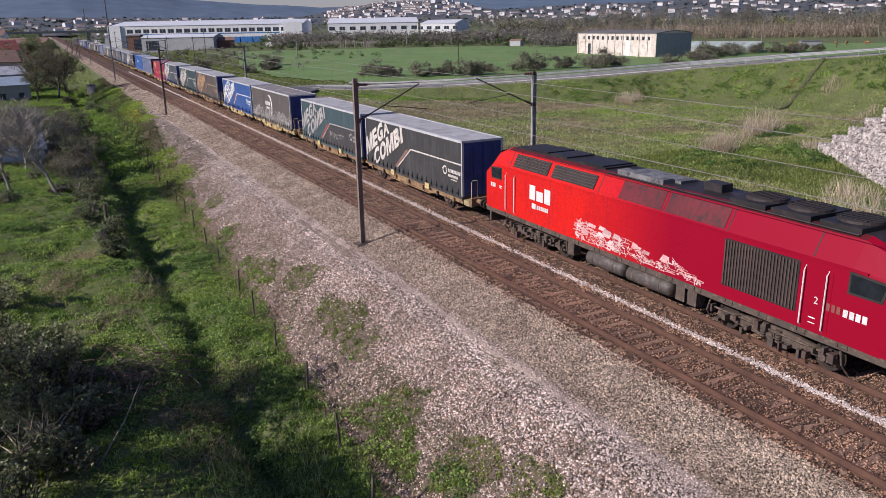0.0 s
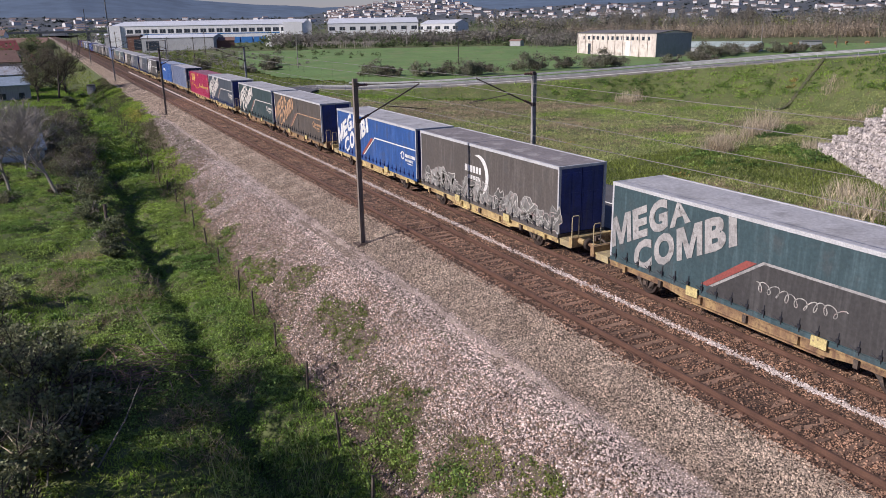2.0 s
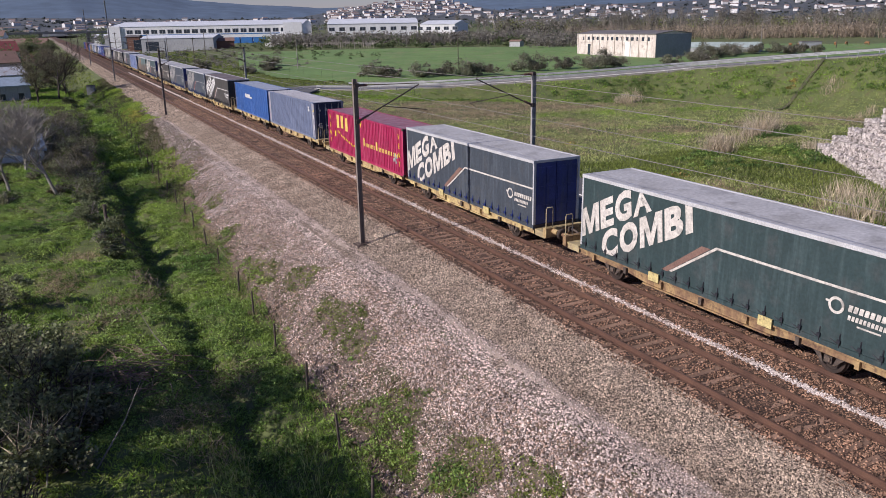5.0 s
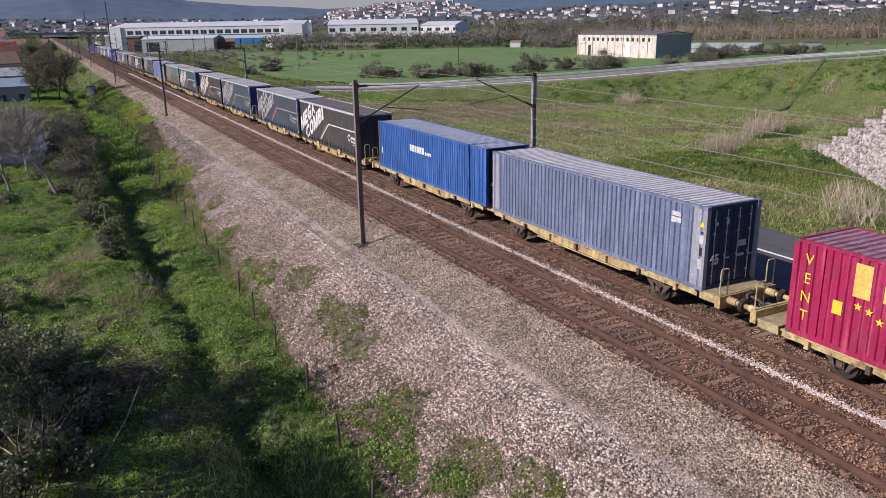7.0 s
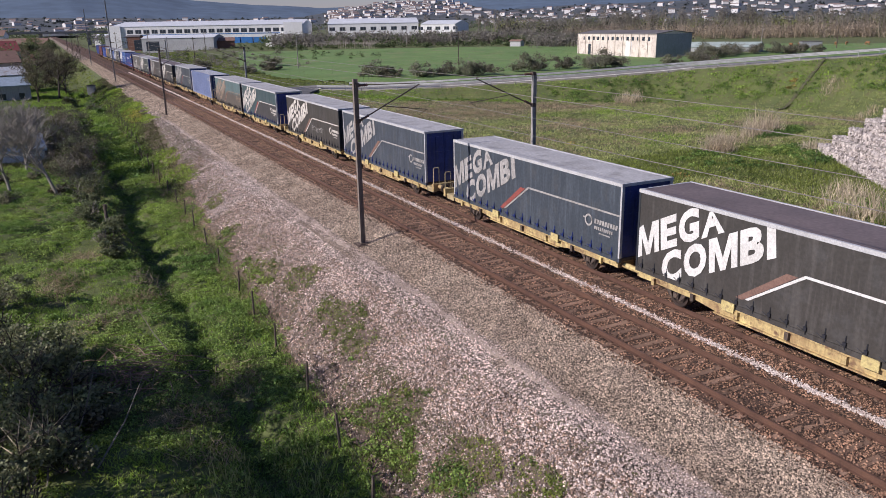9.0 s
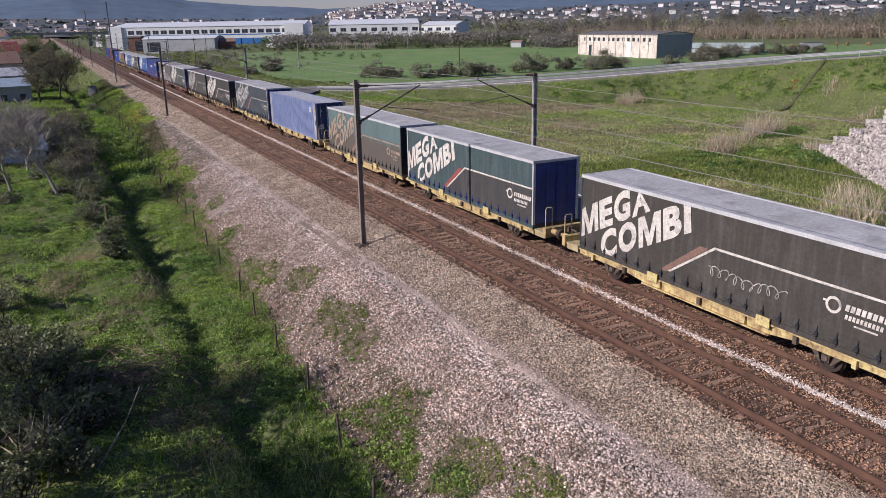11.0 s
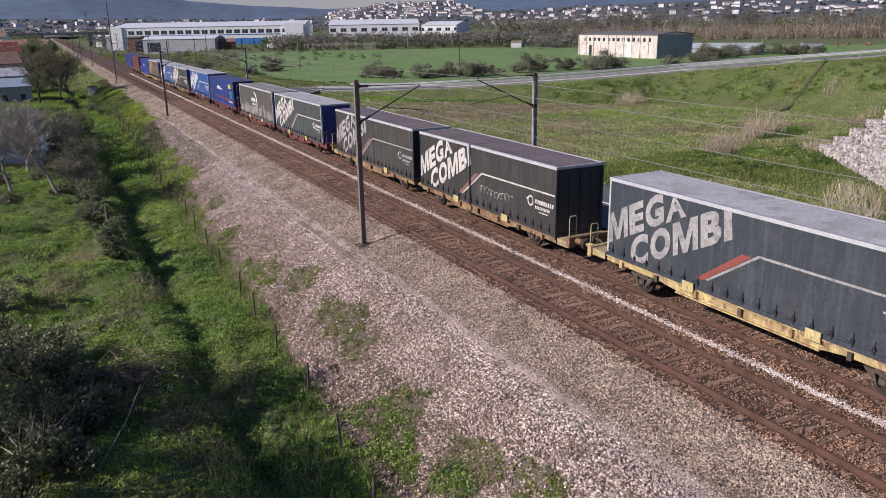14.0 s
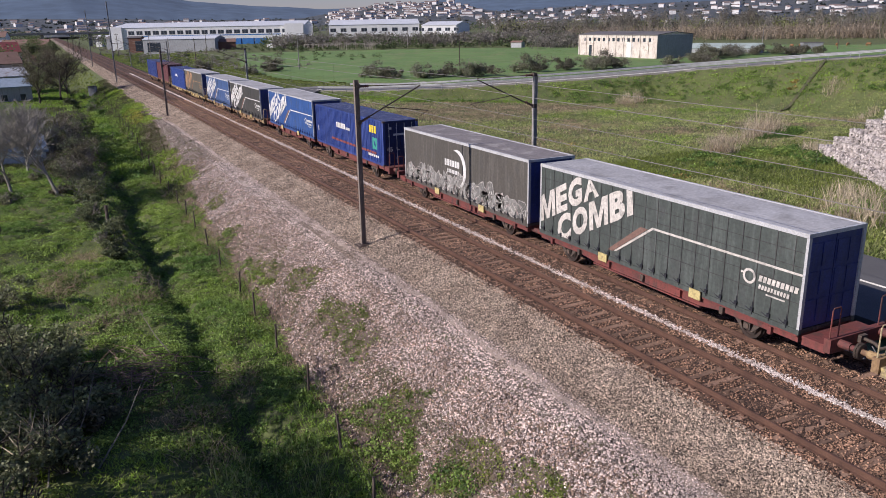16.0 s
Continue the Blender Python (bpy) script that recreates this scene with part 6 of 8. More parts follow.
# wagon by wagon: paint of the wagon, then its leading and its trailing unit
UNITS = [
    ("wagon_ochre", (CURTAIN, DARK, CHARCOAL, "letter_cream", {}), (CURTAIN, "teal-grey tarpaulin container with pale lettering and a red bar", TEAL, "letter_grey", dict(bar="red_bar", scrawl=1, field=True))),
    ("wagon_yellow", (CURTAIN, "grey-brown tarpaulin container with a white crescent and sprayed scrawls", (0.105, 0.092, 0.083), "letter_white", dict(logo="crescent", scrawl=2, roof="roof_dusty")), (CURTAIN, "bright blue tarpaulin container with white slanted lettering", BLUE, "letter_white", dict(bar="red_bar", buckle="buckle_blue"))),
    ("wagon_ochre", (CURTAIN, "dusty brown tarpaulin container with tan lettering", BROWN, "letter_tan", dict(dark_strip=True)), (CURTAIN, "dark green tarpaulin container with cream lettering", (0.035, 0.06, 0.062), "letter_cream", {})),
    ("wagon_yellow", (CURTAIN, "slate grey tarpaulin container with pale lettering", SLATE, "letter_cream", dict(buckle="buckle_blue")), (STEEL, "crimson corrugated container with yellow lettering and stars", (0.37, 0.016, 0.08), "stars", dict(roof=(0.42, 0.2, 0.25)))),
    ("wagon_yellow", (STEEL, "faded blue-grey corrugated container with rust-stained roof", (0.155, 0.188, 0.285), "number", dict(roof=(0.78, 0.74, 0.72), door=(0.022, 0.035, 0.09))), (STEEL, "bright blue corrugated container with white lettering", (0.035, 0.115, 0.36), "web", dict(roof=(0.52, 0.56, 0.64), door=(0.02, 0.03, 0.09)))),
    ("wagon_yellow", (CURTAIN, "charcoal tarpaulin container with white lettering and a brown roof", (0.06, 0.055, 0.05), "letter_white", dict(roof="roof_brown", end="end_grey")), (CURTAIN, "slate blue tarpaulin container with a red bar", SLATE, "letter_grey", dict(bar="red_bar", buckle="buckle_blue"))),
    ("wagon_yellow", (CURTAIN, "slate blue tarpaulin container with grey lettering", (0.06, 0.072, 0.09), "letter_grey", dict(buckle="buckle_blue")), (CURTAIN, "grimy charcoal tarpaulin container with cream lettering", (0.06, 0.054, 0.047), "letter_cream", dict(scrawl=1, end="end_grey"))),
    ("wagon_yellow", (CURTAIN, "dark teal tarpaulin container with a red bar", (0.055, 0.085, 0.09), "letter_cream", dict(bar="red_bar", buckle="buckle_blue", field=True)), (CURTAIN, "mud-stained teal tarpaulin container with sand lettering", (0.115, 0.175, 0.175), "letter_sand", dict(mud=True, end="end_grey"))),
    ("wagon_yellow", (STEEL, "faded blue-violet corrugated container with a dark door end", (0.175, 0.22, 0.38), "number", dict(roof=(0.66, 0.66, 0.68), door=(0.04, 0.072, 0.18))), (CURTAIN, "dark slate tarpaulin container with a red bar and grey lettering", (0.05, 0.06, 0.07), "letter_grey", dict(bar="red_bar"))),
    ("wagon_ochre", (CURTAIN, "charcoal tarpaulin container with cream lettering and a brown stained roof", (0.05, 0.047, 0.043), "letter_cream", dict(roof="roof_brown", end="end_grey", scrawl=1)), (CURTAIN, "charcoal brown tarpaulin container with grey lettering and a brown roof", (0.062, 0.056, 0.05), "letter_grey", dict(roof="roof_brown", dark_strip=True, end="end_grey"))),
    ("wagon_red", (CURTAIN, "grey-green tarpaulin container with cream lettering", (0.075, 0.088, 0.08), "letter_cream", dict(creased=True)), (CURTAIN, "grey-brown tarpaulin container with a white crescent and scrawls", (0.10, 0.092, 0.08), "letter_white", dict(logo="crescent", scrawl=2, dark_strip=True, roof="roof_dusty"))),
    ("wagon_red", (STEEL, "deep blue corrugated container with white and yellow lettering", (0.022, 0.05, 0.22), "web_colour", dict(door=(0.01, 0.02, 0.1))), (CURTAIN, "bright blue tarpaulin container with white lettering", BLUE, "letter_white", dict(buckle="buckle_blue"))),
    ("wagon_ochre", (CURTAIN, DARK, (0.055, 0.053, 0.048), "letter_white", {}), (CURTAIN, "dull blue tarpaulin container with white lettering", (0.05, 0.10, 0.24), "letter_white", dict(dark_strip=True))),
    ("wagon_yellow", (CURTAIN, "olive brown tarpaulin container with tan lettering", (0.10, 0.092, 0.07), "letter_tan", {}), (STEEL, "deep blue corrugated container with white lettering", (0.02, 0.055, 0.26), "web", {})),
    ("wagon_ochre", (STEEL, "dull red corrugated container", (0.16, 0.05, 0.055), "plain", {}), (STEEL, "dark blue corrugated container at the train's end", (0.02, 0.045, 0.2), "plain", {})),
]


def mud_paint(name, col):
    """Pale tarpaulin whose lower part is coated with dried mud, with an uneven edge."""
    m = curtain_paint(name, col, tuple(v * 0.75 for v in col), tuple(v * 0.6 + 0.05 for v in col))
    nt = m.node_tree
    n, li = nt.nodes, nt.links
    b = n["Principled BSDF"]
    src = b.inputs["Base Color"].links[0].from_socket
    co, sep, no, ad, mr, mx = (n.new("ShaderNode" + k) for k in ("TexCoord", "SeparateXYZ", "TexNoise", "Math", "MapRange", "Mix"))
    no.inputs["Scale"].default_value, no.inputs["Detail"].default_value = 1.1, 8
    li.new(co.outputs["Object"], sep.inputs[0])
    li.new(co.outputs["Object"], no.inputs["Vector"])
    ad.operation = "MULTIPLY_ADD"
    li.new(no.outputs[0], ad.inputs[0])
    ad.inputs[1].default_value = 1.3
    li.new(sep.outputs[2], ad.inputs[2])
    mr.inputs["From Min"].default_value, mr.inputs["From Max"].default_value = 2.15, 2.55
    li.new(ad.outputs[0], mr.inputs["Value"])
    mx.data_type = "RGBA"
    li.new(mr.outputs[0], mx.inputs[0])
    mx.inputs[6].default_value = (0.105, 0.09, 0.075, 1)
    li.new(src, mx.inputs[7])
    li.new(mx.outputs[2], b.inputs["Base Color"])
    return m


for k, (paint, *pair) in enumerate(UNITS):
    low = pair[0][0] == CURTAIN
    w = wagon({"wagon_yellow": "weathered yellow two-axle container wagon pair", "wagon_ochre": "dirty ochre two-axle container wagon pair", "wagon_red": "rusty red-brown two-axle container wagon pair"}[paint], paint, low, [u[0] == CURTAIN for u in pair])
    ROLLING.append((w, FIRST + WAGON_PITCH * k, 0.0))
    for j, (kind, label, col, style, extra) in enumerate(pair):
        extra = dict(extra)
        key = "unit_%d_%d" % (k, j)
        if kind == CURTAIN:
            p = mud_paint(key, col) if extra.pop("mud", False) else curtain_paint(key, col)
            c = curtain_body(label, p, style, seed=k * 2 + j, **extra)
        else:
            p = material(key, col, tuple(v * 0.8 for v in col), 0.6, 10, 0.5, streak=tuple(v * 1.25 + 0.06 for v in col), third=tuple(v * 0.7 + 0.02 for v in col))
            rp = extra.get("roof") or tuple(v * 0.75 + 0.07 for v in col)
            dp = extra.get("door")
            c = steel_container(label, p, style, material(key + "_roof", rp, tuple(v * 0.7 for v in rp), 1.4, 10, 0.6, third=tuple(v * 0.5 + 0.22 for v in rp), stretch=(0.5, 1.6, 1)), material(key + "_door", dp, None, 0.8, 8, 0.55) if dp else None, k)
        ROLLING.append((c, FIRST + WAGON_PITCH * k + j * 14.52 + SET_BACK.get((k, j), 0.0), (0.875 if low else 1.055) if kind == CURTAIN else (0.875 if low else 1.055)))


# ---- locomotive ----
def loco_paint():
    """Signal red on the rear third, running into older crimson, with the wear of a working engine."""
    m = material("loco_red", (0.64, 0.017, 0.012), (0.55, 0.013, 0.012), 0.5, 10, 0.5, streak=(0.45, 0.018, 0.02))
    nt = m.node_tree
    n, li = nt.nodes, nt.links
    b = n["Principled BSDF"]
    src = b.inputs["Base Color"].links[0].from_socket
    co, sep, mr, mx = (n.new("ShaderNode" + k) for k in ("TexCoord", "SeparateXYZ", "MapRange", "Mix"))
    li.new(co.outputs["Object"], sep.inputs[0])
    li.new(sep.outputs[1], mr.inputs["Value"])
    mr.inputs["From Min"].default_value, mr.inputs["From Max"].default_value = 13.8, 8.5
    mx.data_type = "RGBA"
    li.new(mr.outputs[0], mx.inputs[0])
    li.new(src, mx.inputs[6])
    mx.inputs[7].default_value = (0.27, 0.002, 0.019, 1)
    b.inputs["Specular IOR Level"].default_value = 0.15
    li.new(mx.outputs[2], b.inputs["Base Color"])
    return m


M["loco_red"] = loco_paint()
M["loco_slope"] = material("loco_slope", (0.15, 0.006, 0.012), (0.085, 0.006, 0.010), 0.6, 8, 0.6, third=(0.04, 0.009, 0.010), streak=(0.055, 0.008, 0.010))
M["loco_roof"] = material("loco_roof", (0.013, 0.012, 0.013), (0.024, 0.019, 0.019), 1.0, 12, 0.55, third=(0.045, 0.03, 0.03))
M["loco_grille"] = material("loco_grille", (0.02, 0.016, 0.016), (0.035, 0.025, 0.022), 1.0, 12, 0.7)
M["slat_dust"] = material("slat_dust", (0.10, 0.065, 0.055), (0.06, 0.04, 0.035), 1.5, 12, 0.7)
M["cab_glass"] = material("cab_glass", (0.012, 0.016, 0.018), (0.02, 0.025, 0.03), 1.0, 4, 0.08)
M["tank_grey"] = material("tank_grey", (0.10, 0.088, 0.08), (0.06, 0.05, 0.044), 1.6, 14, 0.6, third=(0.16, 0.12, 0.10))
M["vent_box"] = material("vent_box", (0.24, 0.24, 0.24), (0.11, 0.105, 0.105), 1.5, 12, 0.6, third=(0.05, 0.045, 0.045))
M["loco_scrawl"] = material("loco_scrawl", (0.74, 0.58, 0.56), (0.6, 0.28, 0.27), 1.5, 14, 0.6, island=0.3)
LOCO = 21.5


def locomotive():
    c = thing("diesel_locomotive", "red six-axle diesel locomotive with crimson faded front half", "locomotive")
    # sections: y, half width low, z low, half width at belt, z belt, half width of roof edge, z roof edge, z roof
    rows = [(0.0, 1.22, 1.15, 1.22, 2.45, 0.95, 2.75, 2.85), (0.22, 1.36, 1.15, 1.38, 2.85, 0.98, 3.25, 3.32), (0.9, 1.42, 1.18, 1.42, 3.25, 1.0, 3.82, 3.92), (1.75, 1.42, 1.2, 1.42, 3.32, 1.02, 4.10, 4.20)]
    rows = rows + [(LOCO - r[0],) + r[1:] for r in rows[::-1]]
    bm = bmesh.new()
    rings = []
    for y, a, za, b, zb, d, zd, ze in rows:
        half = [(a, za), (b, za + 0.25), (b, zb), (b - 0.04, zb + 0.05), (d, zd), (d - 0.25, ze), (0.0, ze)]
        ring = [bm.verts.new((-x, y, z)) for x, z in half] + [bm.verts.new((x, y, z)) for x, z in half[-2::-1]]
        rings.append(ring)
    for r, q in zip(rings, rings[1:]):
        for i in range(len(r) - 1):
            f = bm.faces.new((r[i], q[i], q[i + 1], r[i + 1]))
            f.material_index = 1 if i in (5, 6) else 2 if i in (4, 7) and 1.7 < r[0].co.y < LOCO - 2.0 else 0
    bm.faces.new(rings[0])
    bm.faces.new(rings[-1][::-1])
    for r, q in zip(rings, rings[1:]):
        bm.faces.new((r[-1], q[-1], q[0], r[0]))
    bmesh.ops.recalc_face_normals(bm, faces=bm.faces)
    body = part("body", bm, [M["loco_red"], M["loco_roof"], M["loco_slope"]], c)
    part("belt_rail", boxes((-1.44, -1.405, 1.3, LOCO - 1.3, 3.30, 3.36), (1.405, 1.44, 1.3, LOCO - 1.3, 3.30, 3.36)), M["loco_red"], body)
    part("underframe", boxes((-1.40, 1.40, 0.25, LOCO - 0.25, 0.98, 1.19)), M["bogie_dirt"], c, bevel=0.02)

    def slope(t, y, lift=0.0):
        """A point on the near roof slope: t from the belt to the roof edge."""
        return (-(1.38 + (1.02 - 1.38) * t) - lift * 0.9, y, 3.37 + (4.10 - 3.37) * t + lift * 0.45)

    def slope_plate(y0, y1, t0, t1, name, mat, lift0=0.004, thick=0.03, slats=0):
        bm = bmesh.new()
        a = [bm.verts.new(slope(t, y, lift0)) for y, t in ((y0, t0), (y1, t0), (y1, t1), (y0, t1))]
        b = [bm.verts.new(slope(t, y, lift0 + thick)) for y, t in ((y0, t0), (y1, t0), (y1, t1), (y0, t1))]
        for i in range(4):
            bm.faces.new((a[i], a[(i + 1) % 4], b[(i + 1) % 4], b[i]))
        bm.faces.new(b)
        bmesh.ops.recalc_face_normals(bm, faces=bm.faces)
        p = part(name, bm, mat, body)
        for k in range(slats):
            t = t0 + (t1 - t0) * (k + 0.5) / slats
            bm = tubes(([slope(t, y0 + 0.04, lift0 + thick + 0.012), slope(t, y1 - 0.04, lift0 + thick + 0.012)], 0.022), sides=4)
            part("slat", bm, M["slat_dust"], p)
        return p

    g = slope_plate(16.2, 18.9, 0.12, 0.88, "roof_grille", M["loco_grille"], slats=5)
    for k in range(10):
        y = 16.35 + k * 0.27
        part("grille_bar", tubes(([slope(0.14, y, 0.05), slope(0.86, y, 0.05)], 0.012), sides=4), M["slat_dust"], g)
    slope_plate(13.0, 15.9, 0.12, 0.84, "roof_grille", M["loco_grille"], slats=5)
    for y0, y1 in ((9.2, 11.5), (6.3, 9.0)):
        slope_plate(y0, y1, 0.06, 0.94, "roof_hatch", M["loco_slope"], 0.002, 0.012)
    for y in (12.7, 9.1, 6.15, 3.0, 19.2):
        slope_plate(y - 0.02, y + 0.02, 0.02, 0.98, "panel_joint", M["loco_grille"], 0.001, 0.004)
    # side grille of upright slats
    frame_bm = boxes((-1.437, -1.415, 3.35, 6.15, 1.62, 3.17))
    sg = part("side_grille", frame_bm, M["loco_grille"], body)
    for k in range(24):
        y = 3.42 + k * 0.115
        part("slat", boxes((-1.475, -1.44, y, y + 0.045, 1.66, 3.13)), M["slat_dust"], sg)
    # fine ribs on the middle of the side
    rib = bmesh.new()
    for k in range(9):
        box(rib, -1.428, -1.418, 7.4, 15.6, 1.95 + k * 0.13, 1.965 + k * 0.13)
    part("side_ribs", rib, M["loco_red"], body)
    # doors, rails and windows of both cabs
    for y in (2.6, 19.0):
        part("cab_door", boxes((-1.432, -1.418, y - 0.32, y + 0.32, 1.3, 3.1)), M["loco_red"], body, bevel=0.004)
    for y in (3.15, 2.42, 18.6, 19.35):
        bm = tubes(([(-1.42, y, 1.3), (-1.5, y, 1.36), (-1.5, y, 3.0), (-1.42, y, 3.1)], 0.022), sides=6)
        part("handrail", bm, M["letter_white"], body, "white handrail")
    for s in (-1, 1):
        for ya, yb in ((0.75, 1.75), (LOCO - 1.65, LOCO - 0.75)):
            front = ya < 5
            pts = [(ya + 0.12, 2.72), (yb, 2.72), (yb, 3.22), (ya, 3.16)] if front else [(ya, 2.74), (yb - 0.1, 2.74), (yb - 0.05, 3.14), (ya, 3.2)]
            for name, g0, x, mat in (("window_frame", 0.07, 1.418, M["loco_grille"]), ("window_pane", 0.0, 1.432, M["cab_glass"])):
                cy, cz = sum(p[0] for p in pts) / 4, sum(p[1] for p in pts) / 4
                q = [(y + (g0 if y > cy else -g0), z + (g0 if z > cz else -g0)) for y, z in pts]
                bm = bmesh.new()
                a = [bm.verts.new((s * x, y, z)) for y, z in q]
                b = [bm.verts.new((s * (x + 0.012), y, z)) for y, z in q]
                for i in range(4):
                    bm.faces.new((a[i], a[(i + 1) % 4], b[(i + 1) % 4], b[i]))
                bm.faces.new(b)
                bmesh.ops.recalc_face_normals(bm, faces=bm.faces)
                part(name, bm, mat, body)
    for y, s in ((0.0, -1), (LOCO, 1)):
        # windscreen on the sloping front, lamps, buffers
        bm = bmesh.new()
        ya, yb = y - s * 0.25, y - s * 0.86
        bmv = [bm.verts.new(p) for p in ((-0.9, ya + s * 0.02, 3.36), (0.9, ya + s * 0.02, 3.36), (0.88, yb + s * 0.02, 3.92), (-0.88, yb + s * 0.02, 3.92))]
        bm.faces.new(bmv)
        r = bmesh.ops.extrude_face_region(bm, geom=bm.faces[:])
        bmesh.ops.translate(bm, verts=[v for v in r["geom"] if isinstance(v, bmesh.types.BMVert)], vec=(0, s * 0.02, 0.03))
        bmesh.ops.recalc_face_normals(bm, faces=bm.faces)
        part("windscreen", bm, M["cab_glass"], body)
        for x in (-0.95, 0.95):
            part("headlight", tubes(([(x, y - s * 0.05, 1.75), (x, y + s * 0.03, 1.75)], 0.12), sides=12), M["letter_white"], body)
        buffer_pair(c, y, s, M["bogie_dirt"], M["bogie_dirt"])
        part("snow_plough", boxes((-1.05, 1.05, min(y, y - s * 0.12), max(y, y - s * 0.12), 0.32, 0.96)), M["bogie_dirt"], c, bevel=0.02)
        part("coupling_hook", tubes(([(0, y, 0.98), (0, y + s * 0.4, 0.95), (0, y + s * 0.55, 0.86)], 0.05), sides=6), M["bogie_dirt"], c)
    # roof: black housings, fans, exhaust box
    part("roof_walkway", boxes((-0.8, 0.8, 13.0, 19.4, 4.19, 4.26)), M["loco_roof"], c, bevel=0.02)
    for y0, y1, x0, x1, z1 in ((15.6, 16.8, -0.75, 0.7, 4.32), (17.1, 18.2, -0.7, 0.75, 4.31), (13.2, 14.6, -0.75, 0.75, 4.31), (5.2, 6.6, -0.9, 0.9, 4.34), (3.6, 5.0, -0.9, 0.9, 4.34), (2.0, 3.3, -0.9, 0.9, 4.34)):
        h = part("roof_housing", boxes((x0, x1, y0, y1, 4.15, z1)), M["loco_roof"], c, bevel=0.05)
        if z1 > 4.33:
            part("fan_ring", tubes(([(0, (y0 + y1) / 2, 4.335), (0, (y0 + y1) / 2, 4.41), (0, (y0 + y1) / 2, 4.45)], [0.66, 0.64, 0.56]), sides=20), M["loco_grille"], h)
            for k in range(7):
                part("grid_bar", boxes((-0.5, 0.5, (y0 + y1) / 2 - 0.45 + k * 0.15, (y0 + y1) / 2 - 0.43 + k * 0.15, 4.451, 4.468)), M["bogie_dirt"], h)
    part("silencer_box", boxes((-0.85, -0.35, 9.7, 12.2, 4.14, 4.36), (-0.3, 0.5, 9.4, 12.0, 4.14, 4.30)), M["vent_box"], c, "pale grey exhaust box", bevel=0.05)
    part("exhaust_outlet", boxes((-0.2, 0.3, 7.6, 8.4, 4.15, 4.48)), M["loco_roof"], c, bevel=0.04)
    part("roof_pipe", tubes(([(-0.98, 2.0, 4.18), (-0.98, 12.6, 4.18)], 0.03), sides=6), M["loco_roof"], c)
    # fuel tank, boxes and pipes between the bogies
    bm = bmesh.new()
    extrude_profile(bm, [(-1.0, 0.5), (-0.9, 0.25), (0.9, 0.25), (1.0, 0.5), (1.0, 0.98), (-1.0, 0.98)], 8.2, 13.6)
    part("fuel_tank", bm, M["bogie_dirt"], c)
    for y0, y1 in ((11.05, 13.3), (8.5, 10.85)):
        part("air_reservoir", tubes(([(-1.14, y0, 0.64), (-1.14, y0 + 0.1, 0.64), (-1.14, y1 - 0.1, 0.64), (-1.14, y1, 0.64)], [0.18, 0.3, 0.3, 0.18]), sides=16), M["tank_grey"], c, smooth=True)
        for y in (y0 + 0.5, y1 - 0.5):
            part("tank_strap", tubes(([(-1.14, y - 0.03, 0.64), (-1.14, y + 0.03, 0.64)], 0.312), sides=16), M["bogie_dirt"], c)
    for y in (7.2, 7.75, 14.1):
        part("equipment_box", boxes((-1.38, -1.0, y, y + 0.42, 0.45, 0.97)), M["bogie_dirt"], c, bevel=0.03)
    rr = random.Random(5)
    for yb in (4.3, LOCO - 4.3):
        b = bogie(c, yb, axles=(-1.85, 0.0, 1.85))
        for k in range(16):
            y = -2.3 + k * 0.3 + rr.uniform(-0.08, 0.08)
            z = rr.uniform(0.35, 0.85)
            part("brake_gear", boxes((-1.34, -1.13, y, y + rr.uniform(0.06, 0.2), z - rr.uniform(0.1, 0.3), z)), M["bogie_dirt"] if k % 3 else M["slat_dust"], b)
        part("sand_pipe", tubes(([(-1.25, -2.4, 0.9), (-1.28, -2.5, 0.5), (-1.0, -2.55, 0.15)], 0.03), ([(-1.25, 2.4, 0.9), (-1.28, 2.5, 0.5), (-1.0, 2.55, 0.15)], 0.03), sides=6), M["bogie_dirt"], b)
        part("guide_rod", tubes(([(-1.2, -2.3, 0.62), (-1.2, 2.3, 0.66)], 0.035), sides=6), M["bogie_dirt"], b)
    for k in range(14):
        y = 1.6 + k * 1.35
        part("step_loop", tubes(([(-1.41, y, 1.18), (-1.43, y, 1.05), (-1.43, y + 0.3, 1.05), (-1.41, y + 0.3, 1.18)], 0.014), sides=5), M["bogie_dirt"], c)
    # painted marks: plain blocks for the company's words, and scrawls
    def plates(name, rows, mat, label=""):
        for y0, y1, z0, z1 in rows:
            part(name, boxes((-1.434, -1.4285, y0, y1, z0, z1)), mat, body, label)
    plates("painted_bar", [(16.95, 17.4, 2.25, 2.9), (16.35, 16.85, 2.25, 2.7), (15.8, 16.25, 2.25, 2.9)], M["letter_white"], "white block lettering")
    plates("painted_bar", [(16.9, 17.2, 1.85, 2.1)] + [(15.95 + k * 0.15, 16.06 + k * 0.15, 1.88, 2.06) for k in range(6)], M["letter_white"])
    plates("painted_bar", [(1.95 + k * 0.16, 2.06 + k * 0.16, 1.98, 2.2) for k in range(3)], M["red_bar"])
    plates("painted_bar", [(1.15 + k * 0.19, 1.29 + k * 0.19, 1.96, 2.18) for k in range(4)], M["letter_white"])
    plates("painted_bar", [(20.35 + k * 0.16, 20.46 + k * 0.16, 2.25, 2.45) for k in range(3)], M["letter_white"])
    plates("painted_line", [(19.75, 20.0, 2.35, 2.4), (19.75, 20.0, 2.27, 2.31), (2.68, 2.9, 1.6, 1.64), (2.68, 2.9, 1.45, 1.48)], M["letter_white"])
    lettering("2", 0.3, body, Matrix.Translation((-1.434, 2.72, 2.15)) @ NEAR_TURN, M["letter_white"])
    bm = bmesh.new()
